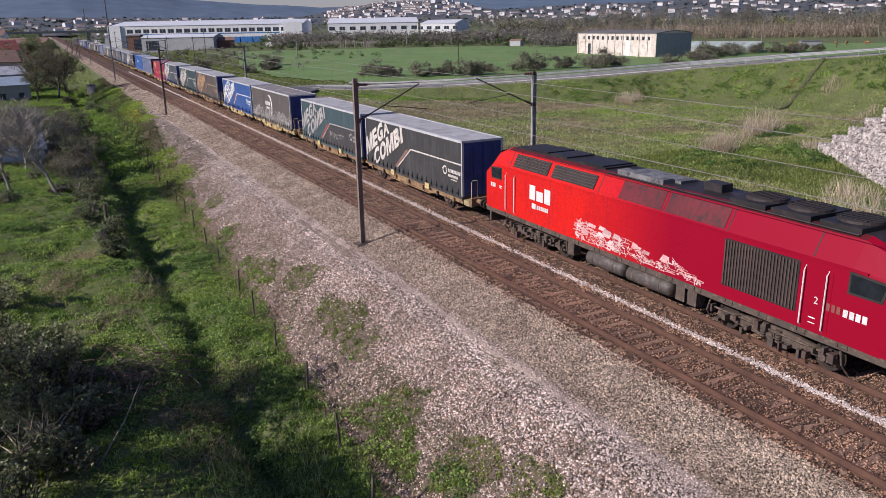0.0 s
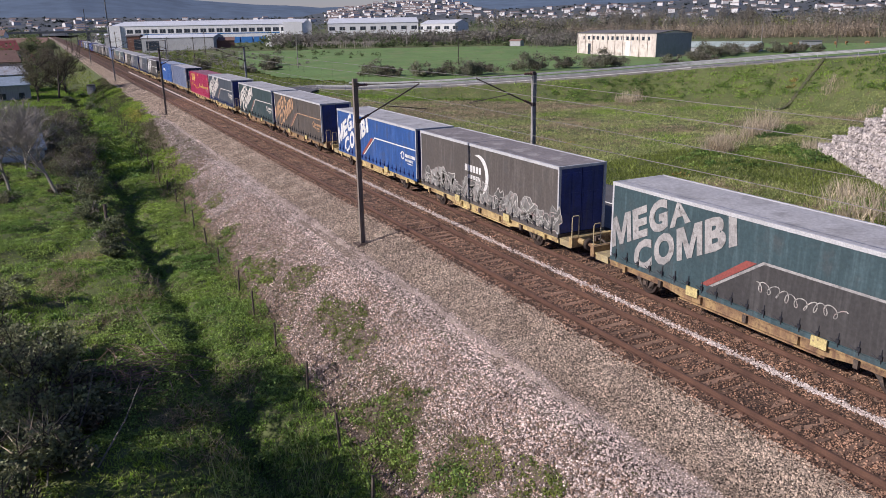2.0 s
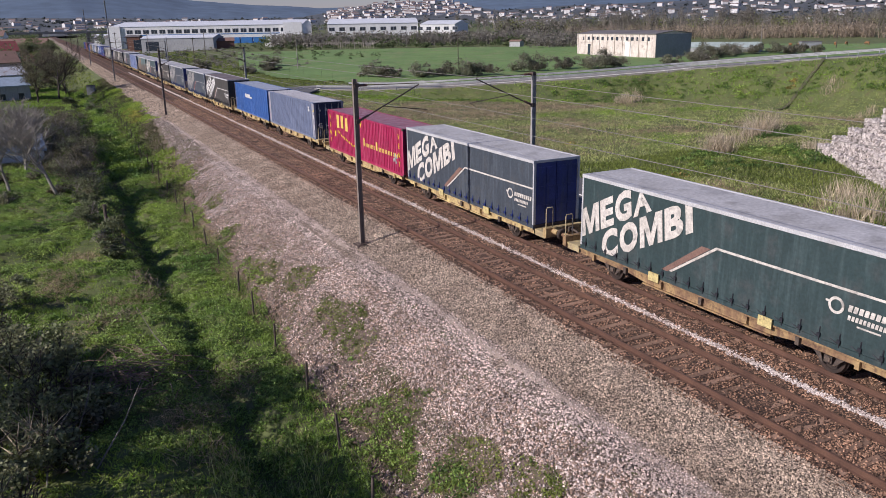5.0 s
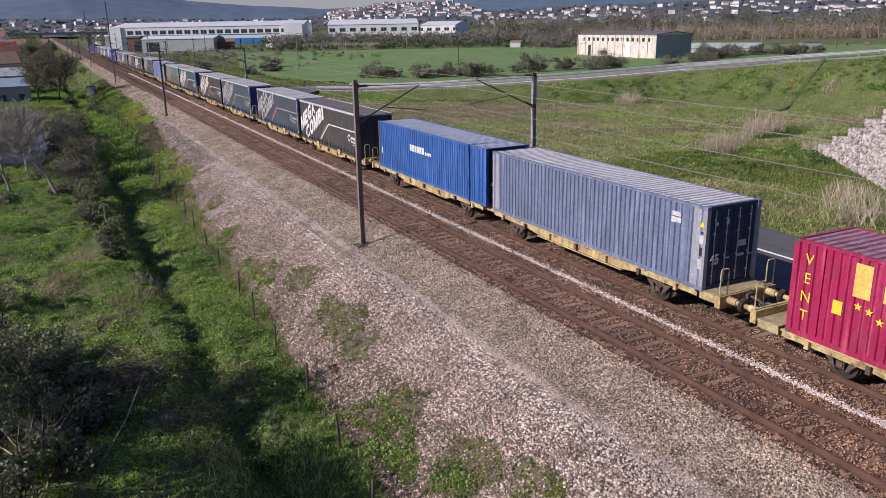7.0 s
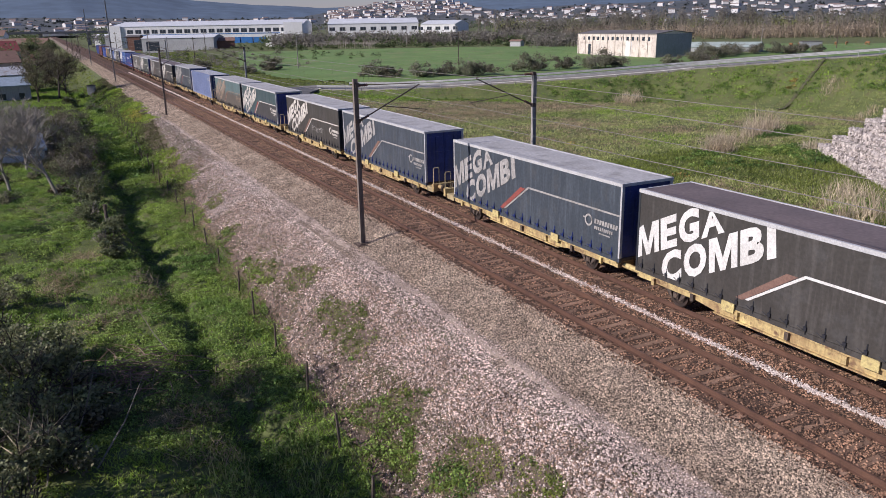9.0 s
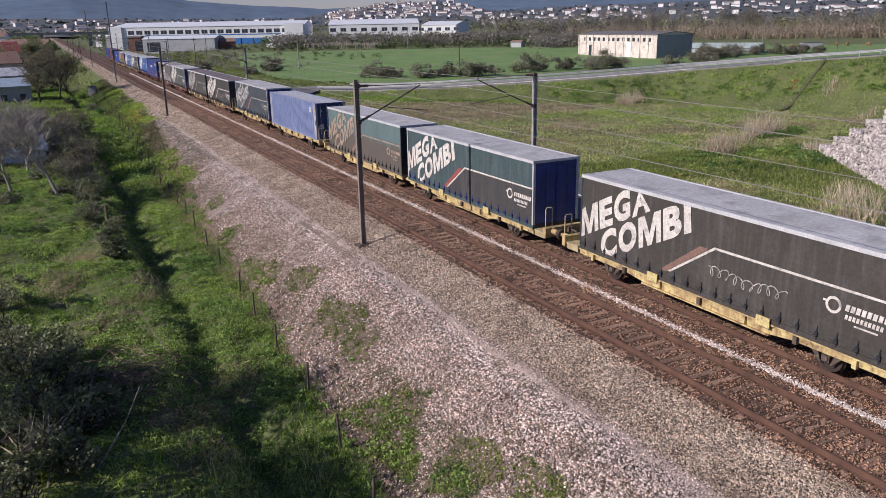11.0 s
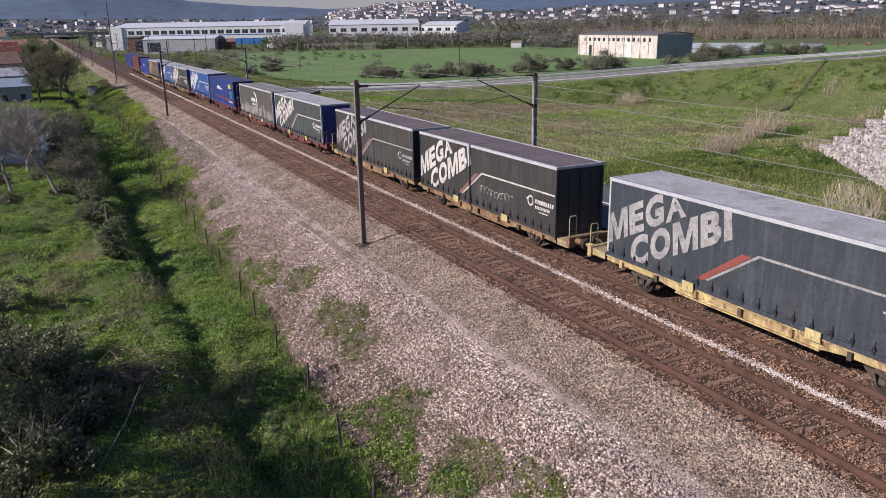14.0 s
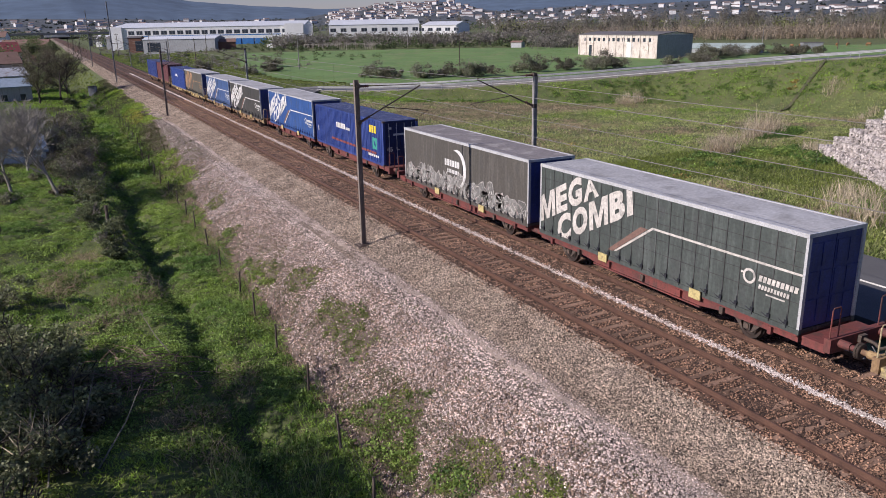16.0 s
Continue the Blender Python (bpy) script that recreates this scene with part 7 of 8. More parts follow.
    for k in range(16):
        u = rr.random() * 0.75
        y, z, w, h = 13.8 - 6.9 * u, 1.5 + rr.random() * (0.7 - 0.5 * u), rr.uniform(0.18, 0.5), rr.uniform(0.08, 0.26)
        x = -1.4335 - 0.0002 * k
        bm.faces.new([bm.verts.new((x, y + dy * w, z + dz * h)) for dy, dz in ((-0.5, -0.5), (-0.6, 0.3), (0.3, 0.5), (0.55, -0.4))])
    for k in range(420):
        u = rr.random() ** 1.3
        y = 13.9 - 6.9 * u
        z = 1.30 + rr.random() ** 0.8 * (0.95 - 0.55 * u) * (0.7 + 0.3 * math.sin(u * 17))
        w, h = rr.choice(((0.30, 0.022), (0.03, 0.16), (0.18, 0.03), (0.05, 0.07), (0.42, 0.018)))
        x = -1.438 - 0.0004 * (k % 8)
        a = rr.choice((0.0, 0.0, 0.1, -0.12, 0.7))
        vs = [bm.verts.new((x, y + dy * math.cos(a) - dz * math.sin(a), z + dy * math.sin(a) + dz * math.cos(a))) for dy, dz in ((-w / 2, -h / 2), (-w / 2, h / 2), (w / 2, h / 2), (w / 2, -h / 2))]
        bm.faces.new(vs)
    part("sprayed_scrawl", bm, M["loco_scrawl"], body, "pale pink sprayed scrawl")
    return c


loco = locomotive()
ROLLING.append((loco, 32.1 - LOCO, 0.0))


# ---- fence, masts and wires ----
M["wire_steel"] = material("wire_steel", (0.14, 0.13, 0.12), (0.1, 0.09, 0.085), 3, 20, 0.6, metal=0.5)
M["wire_copper"] = material("wire_copper", (0.34, 0.31, 0.28), (0.26, 0.235, 0.21), 3, 20, 0.5, metal=0.3)
M["mast_galv"] = material("mast_galv", (0.40, 0.385, 0.36), (0.28, 0.265, 0.25), 2, 20, 0.6, metal=0.1)
M["mast_brown"] = material("mast_brown", (0.25, 0.205, 0.175), (0.16, 0.13, 0.11), 2, 20, 0.7)
M["insulator"] = material("insulator", (0.11, 0.05, 0.035), (0.08, 0.04, 0.03), 3, 20, 0.3)
M["concrete"] = material("concrete", (0.32, 0.30, 0.275), (0.22, 0.20, 0.185), 1.2, 16, 0.9, bump=0.2)

fence = thing("wire_fence", "old wire fence with weathered wooden posts", "fence")
fence_line = [(6.3, 17.0), (6.65, 20.6), (6.9, 24.8), (6.95, 29.3), (7.0, 33.2), (7.2, 37.2), (7.25, 42.3), (7.35, 46.4), (7.5, 51.7), (7.5, 55.2), (7.58, 59.6), (7.6, 64.6), (7.56, 69.2), (7.5, 72.6), (7.6, 76.5), (7.65, 82.3), (7.85, 86.5), (8.0, 90.6), (8.05, 95.2), (8.1, 100.6), (8.25, 106), (8.4, 111.2), (8.3, 115.8), (8.4, 122), (8.45, 130), (8.6, 139), (8.85, 149)]
rr_ = random.Random(2)
tops = []
for x, y in fence_line:
    z = float(ground_z(x, y))
    dx, dy = rr_.uniform(-0.08, 0.08), rr_.uniform(-0.08, 0.08)
    hgt = rr_.uniform(1.1, 1.3)
    bm = tubes(([(x, y, z - 0.2), (x + dx * 0.5, y + dy * 0.5, z + hgt * 0.5), (x + dx, y + dy, z + hgt)], [0.05, 0.047, 0.042]), sides=7)
    part("fence_post", bm, M["post_wood"], fence)
    tops.append((x + dx, y + dy, z))
for hgt in (0.35, 0.7, 1.02):
    line = []
    for a, b in zip(tops, tops[1:]):
        line += [(a[0], a[1], a[2] + hgt), ((a[0] + b[0]) / 2, (a[1] + b[1]) / 2, (a[2] + b[2]) / 2 + hgt - 0.05)]
    bm = tubes((line, 0.006), sides=3)
    part("fence_wire", bm, M["wire_steel"], fence)
for x, y, hgt in ((2.2, 51.6, 1.5), (-3.9, 52.9, 1.7)):
    z = float(ground_z(x, y))
    p = thing("wooden_post", "stout weathered wooden post standing in the meadow", "post", "meadow posts", at=pose(x, y, z))
    part("shaft", tubes(([(0, 0, -0.2), (0.02, 0, hgt)], [0.11, 0.10]), sides=8), M["post_wood"], p)


def mast(x, y, height, side, label, mat="pole_steel", arm=True, reach=3.3, base_z=-0.62):
    """A rolled-steel mast with its foot and, towards the track, a hinged cantilever."""
    t = thing("catenary_mast", label, "catenary mast", "catenary masts", at=pose(x, y, base_z))
    hgt = height - base_z
    bm = boxes((-0.11, -0.096, -0.09, 0.09, 0.1, hgt), (0.096, 0.11, -0.09, 0.09, 0.1, hgt), (-0.0955, 0.0955, -0.008, 0.008, 0.1, hgt))
    part("shaft", bm, M[mat], t)
    part("foundation", boxes((-0.38, 0.38, -0.38, 0.38, -0.35, 0.1)), M["concrete"] if side < 0 else M["pole_steel"], t, bevel=0.03)
    part("foot_plate", boxes((-0.26, 0.26, -0.24, 0.24, 0.101, 0.14)), M["pole_steel"], t)
    if arm:
        zb, zt = 5.5 - base_z, 7.05 - base_z
        tip = side * reach
        part("cantilever_tube", tubes(([(side * 0.13, 0, zb), (tip, 0, zt)], 0.032), sides=8), M["pole_steel"], t)
        part("stay_tube", tubes(([(side * 0.13, 0, zt + 0.1), (tip, 0, zt + 0.06)], 0.02), sides=6), M["pole_steel"], t)
        part("registration_tube", tubes(([(side * reach * 0.42, 0, zb + (zt - zb) * 0.40), (tip * 1.12, 0, zb + 0.32)], 0.022), sides=6), M["pole_steel"], t)
        part("steady_arm", tubes(([(tip * 1.1, 0, zb + 0.30), (tip * 0.98, 0, zb + 0.08)], 0.014), sides=6), M["pole_steel"], t)
        for a, b in (((side * 0.2, 0, zb + 0.04), (side * 0.62, 0, zb + 0.24)), ((side * 0.2, 0, zt + 0.1), (side * 0.62, 0, zt + 0.095))):
            va, vb = Vector(a), Vector(b)
            pts, rad = [], []
            for k in range(9):
                pts.append(va.lerp(vb, k / 8))
                rad.append(0.075 if k % 2 else 0.045)
            part("insulator", tubes((pts, rad), sides=8), M["insulator"], t)
        part("bracket", boxes((side * 0.06 - 0.1, side * 0.06 + 0.1, -0.13, 0.13, zb - 0.1, zb + 0.1)), M["pole_steel"], t)
        part("bracket", boxes((side * 0.06 - 0.1, side * 0.06 + 0.1, -0.13, 0.13, zt + 0.02, zt + 0.2)), M["pole_steel"], t)
    return t


near_masts, far_masts = (34.1, 100.6, 172.0, 252.0, 318.0, 385.0, 450.0), (35.4, 103.0, 174.0, 254.0, 320.0, 387.0)
for k, y in enumerate(near_masts):
    tall = k in (2, 3)
    mast(12.8, y, 15.2 if tall else 7.45, 1, "tall dark steel mast beside the near track" if tall else "dark brown steel catenary mast on the near side", "mast_galv" if tall else "mast_brown", reach=3.3, base_z=-0.6)
for y in far_masts:
    mast(23.6, y, 7.15, -1, "grey steel catenary mast beyond the train", "mast_galv", reach=3.6, base_z=-0.9)
mast(12.8, -32, 7.45, 1, "dark brown steel catenary mast on the near side", reach=3.3, base_z=-0.6)
mast(23.6, -30, 7.15, -1, "grey steel catenary mast beyond the train", "mast_galv", reach=3.6, base_z=-0.9)


def overhead_line(x, ys_, contact, carrier, sag, label):
    t = thing("overhead_line", label, "overhead line", "overhead lines")
    cb, wb, cable = bmesh.new(), bmesh.new(), []
    tube(wb, [(x + (0.15 if k % 2 else -0.15), y, contact) for k, y in enumerate(ys_)], 0.012, 5)
    for a, b in zip(ys_, ys_[1:]):
        def hang(u):
            return carrier - sag * 4 * u * (1 - u)
        cable += [(x, a + (b - a) * k / 12, hang(k / 12)) for k in range(12)]
        for k in range(1, 9):
            u = k / 9
            if a < 120:
                part("dropper", tubes(([(x, a + (b - a) * u, contact + 0.01), (x, a + (b - a) * u, hang(u))], 0.005), sides=3), M["wire_steel"], t)
    tube(cb, cable, 0.011, 5)
    part("contact_wire", wb, M["wire_copper"], t)
    part("carrier_cable", cb, M["wire_copper"], t)
    return t


overhead_line(16.1, (-32.0,) + near_masts, 5.7, 7.25, 0.15, "contact wire and carrier cable over the near track")
overhead_line(19.95, (-30.0,) + far_masts, 5.52, 7.15, 0.1, "contact wire and carrier cable over the train")

# ---- roads beyond the train ----
def ribbon(name, line, half, lift, mat, label, category="road", offset=0.0):
    line = np.asarray(line, float)
    seg = np.cumsum(np.r_[0, np.linalg.norm(np.diff(line[:, :2], axis=0), axis=1)])
    s = np.arange(0, seg[-1], 2.0)
    p = np.stack([np.interp(s, seg, line[:, k]) for k in range(3)], 1)
    d = np.gradient(p[:, :2], axis=0)
    nrm = np.stack([-d[:, 1], d[:, 0]], 1) / np.linalg.norm(d, axis=1)[:, None]
    v, f = [], []
    for o in (-half, 0, half):
        v.append(np.concatenate([p[:, :2] + nrm * (offset + o), p[:, 2:] + lift + (0.04 if o == 0 else 0)], 1))
    for o in (-half, half):
        v.append(np.concatenate([p[:, :2] + nrm * (offset + o), p[:, 2:] + lift - 0.3], 1))
    n = len(p)
    for a, b in ((0, 1), (1, 2), (3, 0), (2, 4)):
        f += [(a * n + i, a * n + i + 1, b * n + i + 1, b * n + i) for i in range(n - 1)]
    ob = raw(name, np.concatenate(v).tolist(), f, mat, smooth=False)
    tagged(ob, label, category, kind="structure")
    return p, nrm


ribbon("ramp_road", ROAD, 4.0, 0.05, M["road_grey"], "pale grey ramp road climbing on its embankment")
ribbon("edge_line", ROAD, 0.09, 0.10, M["white_line"], "white edge line along the ramp road", "road marking", offset=-3.3)
SERVICE = [(29.8, -80, -1.2), (29.8, 30, -1.2), (30.2, 80, -1.5), (33, 116, -1.75), (38, 135, -1.9), (46, 149, -2.0)]
ribbon("service_road", SERVICE, 3.7, 0.22, M["asphalt"], "dark asphalt service road along the railway")
ribbon("edge_line", SERVICE, 0.05, 0.27, M["white_line"], "white edge line on the service road", "road marking", offset=0.0)


def guard_rail(offset, label):
    """A steel crash barrier: pressed beam on posts."""
    line = ROAD[1:]
    seg = np.cumsum(np.r_[0, np.linalg.norm(np.diff(line[:, :2], axis=0), axis=1)])
    s = np.arange(0, seg[-1], 4.0)
    p = np.stack([np.interp(s, seg, line[:, k]) for k in range(3)], 1)
    d = np.gradient(p[:, :2], axis=0)
    nrm = np.stack([-d[:, 1], d[:, 0]], 1) / np.linalg.norm(d, axis=1)[:, None]
    p[:, :2] += nrm * offset
    t = thing("guard_rail", label, "guard rail", "guard rails")
    bm = bmesh.new()
    prof = [(0.0, 0.45), (0.05, 0.50), (0.05, 0.55), (0.0, 0.60), (0.05, 0.66), (0.05, 0.72), (0.0, 0.77)]
    rings = [[bm.verts.new((x + nx_ * o, y + ny_ * o, z + hh)) for o, hh in prof] + [bm.verts.new((x + nx_ * (o - 0.012), y + ny_ * (o - 0.012), z + hh)) for o, hh in prof[::-1]] for (x, y, z), (nx_, ny_) in zip(p, nrm)]
    for a, b in zip(rings, rings[1:]):
        for i in range(len(a)):
            j = (i + 1) % len(a)
            bm.faces.new((a[i], a[j], b[j], b[i]))
    part("beam", bm, M["galvanised"], t)
    bm = boxes((-0.05, 0.05, -0.03, 0.03, -0.4, 0.76))
    me = cached("barrier_post", bm, M["galvanised"])
    for (x, y, z), (nx_, ny_) in zip(p, nrm):
        same_mesh("post", me, t, (x + nx_ * 0.09, y + ny_ * 0.09, z), rot=(0, 0, math.atan2(ny_, nx_)))
    return t


guard_rail(-4.15, "galvanised crash barrier on the ramp's near edge")
guard_rail(4.0, "galvanised crash barrier on the ramp's far edge")

# drain channel down the slope
M["drain_moss"] = material("drain_moss", (0.14, 0.13, 0.07), (0.09, 0.095, 0.05), 0.8, 12, 0.9)
a, b = Vector((95.3, 72.0, 0)), Vector((84.0, 69.5, 0))
chan = bmesh.new()
pts = []
for k in range(9):
    q = a.lerp(b, k / 8)
    pts.append((q.x, q.y, float(ground_z(q.x, q.y)) + 0.05))
for s in (-0.2, 0.2):
    tube(chan, [(x, y + s, z + 0.1) for x, y, z in pts], 0.06, 6)
tube(chan, [(x, y, z + 0.02) for x, y, z in pts], 0.14, 6)
drain = thing("drain_channel", "dark concrete drain channel down the grassy slope", "drain")
part("channel", chan, M["drain_moss"], drain)

# ---- gabion wall ----
M["gabion_stone"] = material("gabion_stone", (0.50, 0.45, 0.42), (0.36, 0.32, 0.30), 1.0, 8, 0.9, island=0.4)
wall = thing("gabion_wall", "stepped wall of wire baskets filled with white stones", "gabion wall", kind="structure")
ga, gb = Vector((59.6, 44.0)), Vector((46.4, 25.4))
wd = (gb - ga).normalized()
wn_ = Vector((wd.y, -wd.x))
gg = np.random.default_rng(77)
for level in range(7):
    for k in range(int(level * 1.15), 11):
        cpos = ga + wd * (k * 2.0 + 1.0) - wn_ * (level * 0.45)
        z0 = -1.75 + level * 0.96
        n = 260
        loc = gg.uniform(-0.5, 0.5, (n, 3)) * np.array([2.0, 1.0, 0.95])
        face = gg.integers(0, 3, n)
        loc[face == 0, 1] = -0.47
        loc[face == 1, 2] = 0.46
        loc[face == 2, 0] = -0.96
        px = cpos.x + loc[:, 0] * wd.x + loc[:, 1] * wn_.x * -1
        py = cpos.y + loc[:, 0] * wd.y + loc[:, 1] * wn_.y * -1
        pz = z0 + 0.475 + loc[:, 2]
        s = gg.uniform(0.14, 0.28, n)[:, None] * gg.uniform(0.7, 1.2, (n, 3))
        v, f = spread_of(OCTA, OCTA_F, np.stack([px, py, pz], 1), s * 0.6, turns(n, 0.8, gg), gg, 0.15)
        # inner fill, so that no light passes
        m0 = len(v)
        bx = np.array([(i, j, q) for i in (-0.94, 0.94) for j in (-0.42, 0.42) for q in (0.02, 0.90)])
        bv = np.stack([cpos.x + bx[:, 0] * wd.x - bx[:, 1] * wn_.x, cpos.y + bx[:, 0] * wd.y - bx[:, 1] * wn_.y, z0 + bx[:, 2]], 1)
        tri = np.array([(0, 1, 3), (0, 3, 2), (4, 6, 7), (4, 7, 5), (0, 4, 5), (0, 5, 1), (2, 3, 7), (2, 7, 6), (1, 5, 7), (1, 7, 3)]) + m0
        bulk("gabion_basket", np.concatenate([v, bv]), np.concatenate([f, tri]), M["gabion_stone"], "", "", kind="", parent=wall)


# ---- buildings and the valley beyond ----
def wall_paint(name, col, dirt=None):
    return material(name, col, tuple(v * 0.86 for v in col), 0.25, 4, 0.8, streak=dirt or tuple(v * 0.75 for v in col))


M["stake_pale"] = material("stake_pale", (0.44, 0.40, 0.35), (0.31, 0.28, 0.24), 2, 10, 0.8)
M["white_wall"] = wall_paint("white_wall", (0.80, 0.80, 0.79))
M["roof_red"] = material("roof_red", (0.24, 0.06, 0.06), (0.17, 0.045, 0.045), 0.5, 6, 0.8)
# duller than white_wall: haze put into the town's wall colour
M["town_wall"] = wall_paint("town_wall", (0.68, 0.67, 0.66))
M["shed_wall"] = wall_paint("shed_wall", (0.40, 0.41, 0.42), (0.22, 0.22, 0.22))
M["town_roof"] = material("town_roof", (0.26, 0.19, 0.165), (0.19, 0.145, 0.13), 0.5, 6, 0.85)
M["cream_wall"] = material("cream_wall", (0.72, 0.66, 0.59), (0.56, 0.49, 0.43), 0.22, 5, 0.85, third=(0.40, 0.33, 0.28), streak=(0.42, 0.34, 0.28))
M["grey_wall"] = wall_paint("grey_wall", (0.28, 0.29, 0.315), (0.2, 0.2, 0.21))
M["pink_wall"] = wall_paint("pink_wall", (0.55, 0.42, 0.36))
M["roof_tile"] = material("roof_tile", (0.25, 0.155, 0.12), (0.18, 0.11, 0.088), 0.5, 6, 0.85)
M["roof_grey"] = material("roof_grey", (0.16, 0.15, 0.15), (0.11, 0.10, 0.10), 0.2, 3, 0.85)
M["roof_white"] = material("roof_white", (0.68, 0.70, 0.73), (0.58, 0.60, 0.63), 0.15, 3, 0.6)
M["roof_shed"] = material("roof_shed", (0.44, 0.46, 0.50), (0.32, 0.34, 0.37), 0.4, 3, 0.7, third=(0.25, 0.2, 0.17))
M["roof_blue"] = material("roof_blue", (0.30, 0.37, 0.45), (0.24, 0.3, 0.36), 0.3, 3, 0.6)
M["roof_green"] = material("roof_green", (0.40, 0.47, 0.44), (0.3, 0.36, 0.34), 0.3, 3, 0.7)
M["dark_glass"] = material("dark_glass", (0.03, 0.04, 0.055), (0.05, 0.06, 0.075), 0.5, 2, 0.15)
M["blue_paint"] = material("blue_paint", (0.03, 0.17, 0.45), (0.025, 0.13, 0.36), 0.5, 4, 0.6)
M["rust_wall"] = material("rust_wall", (0.22, 0.11, 0.075), (0.16, 0.08, 0.06), 0.4, 4, 0.85)
# both hill colours carry the bluish tint of distance haze
M["hill_haze_blue"] = material("hill_haze_blue", (0.095, 0.14, 0.20), (0.08, 0.12, 0.175), 0.002, 0.012, 0.95)
M["hill_near_haze"] = material("hill_near_haze", (0.082, 0.092, 0.10), (0.055, 0.066, 0.075), 0.012, 0.12, 0.95, third=(0.13, 0.13, 0.12))
M["crop_green"] = leaf_paint("crop_green", (0.17, 0.26, 0.07), (0.12, 0.20, 0.055), 0.2, scale=0.03)
M["wood_grey"] = leaf_paint("wood_grey", (0.27, 0.245, 0.205), (0.18, 0.17, 0.14), 0.5)
M["wood_dark"] = leaf_paint("wood_dark", (0.11, 0.095, 0.07), (0.07, 0.065, 0.05), 0.5)
M["wood_dusk"] = leaf_paint("wood_dusk", (0.07, 0.085, 0.075), (0.05, 0.062, 0.06), 0.5)
M["wood_tan"] = leaf_paint("wood_tan", (0.40, 0.325, 0.235), (0.28, 0.225, 0.165), 0.5)
M["wood_willow"] = leaf_paint("wood_willow", (0.27, 0.29, 0.10), (0.17, 0.19, 0.075), 0.45)
M["wood_green"] = leaf_paint("wood_green", (0.15, 0.19, 0.075), (0.09, 0.12, 0.055), 0.45)


def span(a, b):
    a, b = Vector((*a, 0)), Vector((*b, 0))
    d = b - a
    return a, d.length, math.atan2(d.y, d.x)


def house(a, b, depth, base, eaves, ridge, wall, roof, label, name="house", windows=0, rows=1, wz=None, wh=1.2, ww=1.2, glass="dark_glass", gap=None, door=None, category="building", group="", pilasters=0, over=0.25, flat=False):
    """A gabled building whose front runs from a to b (seen from the front, left to right), depth metres deep."""
    o, length, ang = span(a, b)
    t = thing(name, label, category, group, at=Matrix.Translation((o.x, o.y, base)) @ Matrix.Rotation(ang, 4, "Z"))
    bm = bmesh.new()
    prof = [(0, -3.5), (depth, -3.5), (depth, eaves), (depth / 2, ridge if not flat else eaves), (0, eaves)]
    va = [bm.verts.new((0, y, z)) for y, z in prof]
    vb = [bm.verts.new((length, y, z)) for y, z in prof]
    for i in range(5):
        bm.faces.new((va[i], vb[i], vb[(i + 1) % 5], va[(i + 1) % 5]))
    bm.faces.new(va[::-1])
    bm.faces.new(vb)
    bmesh.ops.recalc_face_normals(bm, faces=bm.faces)
    part("wall", bm, M[wall], t)
    for s in (0, 1):
        y0, y1 = (-over, depth / 2) if s == 0 else (depth / 2, depth + over)
        z0, z1 = (eaves - over * 0.2, ridge) if s == 0 else (ridge, eaves - over * 0.2)
        if flat:
            z0 = z1 = eaves
        bm = bmesh.new()
        lo = [bm.verts.new(p) for p in ((-over, y0, z0 + 0.02), (length + over, y0, z0 + 0.02), (length + over, y1, z1 + 0.02), (-over, y1, z1 + 0.02))]
        hi = [bm.verts.new((v.co.x, v.co.y, v.co.z + 0.18)) for v in lo]
        for i in range(4):
            bm.faces.new((lo[i], lo[(i + 1) % 4], hi[(i + 1) % 4], hi[i]))
        bm.faces.new(hi)
        bm.faces.new(lo[::-1])
        bmesh.ops.recalc_face_normals(bm, faces=bm.faces)
        part("roof", bm, M[roof], t)
    for r in range(rows if windows else 0):
        z = (wz if wz is not None else eaves * 0.55) + (r * 2.9 if rows > 1 else 0)
        step = gap or length / windows
        for k in range(windows):
            x = (length - step * (windows - 1)) / 2 + k * step
            w = part("window", boxes((x - ww / 2, x + ww / 2, -0.03, 0.05, z, z + wh)), M["grey_wall"] if glass == "dark_glass" and ww > 2 else M[glass], t)
            if ww > 2:
                for q in range(2):
                    xa = x - ww / 2 + 0.1 + q * ww / 2
                    part("pane", boxes((xa, xa + ww / 2 - 0.2, -0.045, -0.031, z + 0.1, z + wh - 0.1)), M[glass], w)
    for k in range(pilasters):
        x = k * length / (pilasters - 1)
        part("pilaster", boxes((x - 0.2, x + 0.2, -0.22, -0.0, -0.5, eaves - 0.1)), M[wall], t)
    if door:
        x, w, hh, mat = door
        part("door", boxes((x - w / 2, x + w / 2, -0.06, 0.02, 0.0, hh)), M[mat], t)
    return t


# old workshop beyond the ramp
shop = house((170.5, 228.0), (171.6, 189.5), 15.0, float(ground_z(172, 205)), 7.4, 8.2, "cream_wall", "roof_grey", "long cream workshop with grimy streaks and small dark windows", "workshop", windows=14, wz=5.3, wh=1.15, ww=1.15, gap=2.45, door=(6.2, 1.4, 4.0, "dark_glass"), pilasters=11)
part("door", boxes((24.6, 27.4, -0.06, 0.02, 0.0, 5.0)), M["white_wall"], shop)
# a grey sheet over the cream end wall, darker than the front
part("end_cladding", boxes((38.53, 38.62, 0.0, 15.0, -0.6, 7.35)), M["grey_wall"], shop, "dark grey end wall")
house((200, 209), (214, 187), 10, float(ground_z(205, 198)), 1.9, 3.4, "shed_wall", "roof_green", "low shed with a pale green metal roof", "shed", windows=0)
house((246.5, 196), (252, 192), 4, float(ground_z(249, 194)), 2.4, 2.6, "grey_wall", "roof_grey", "small flat concrete hut in the field", "hut", flat=True)
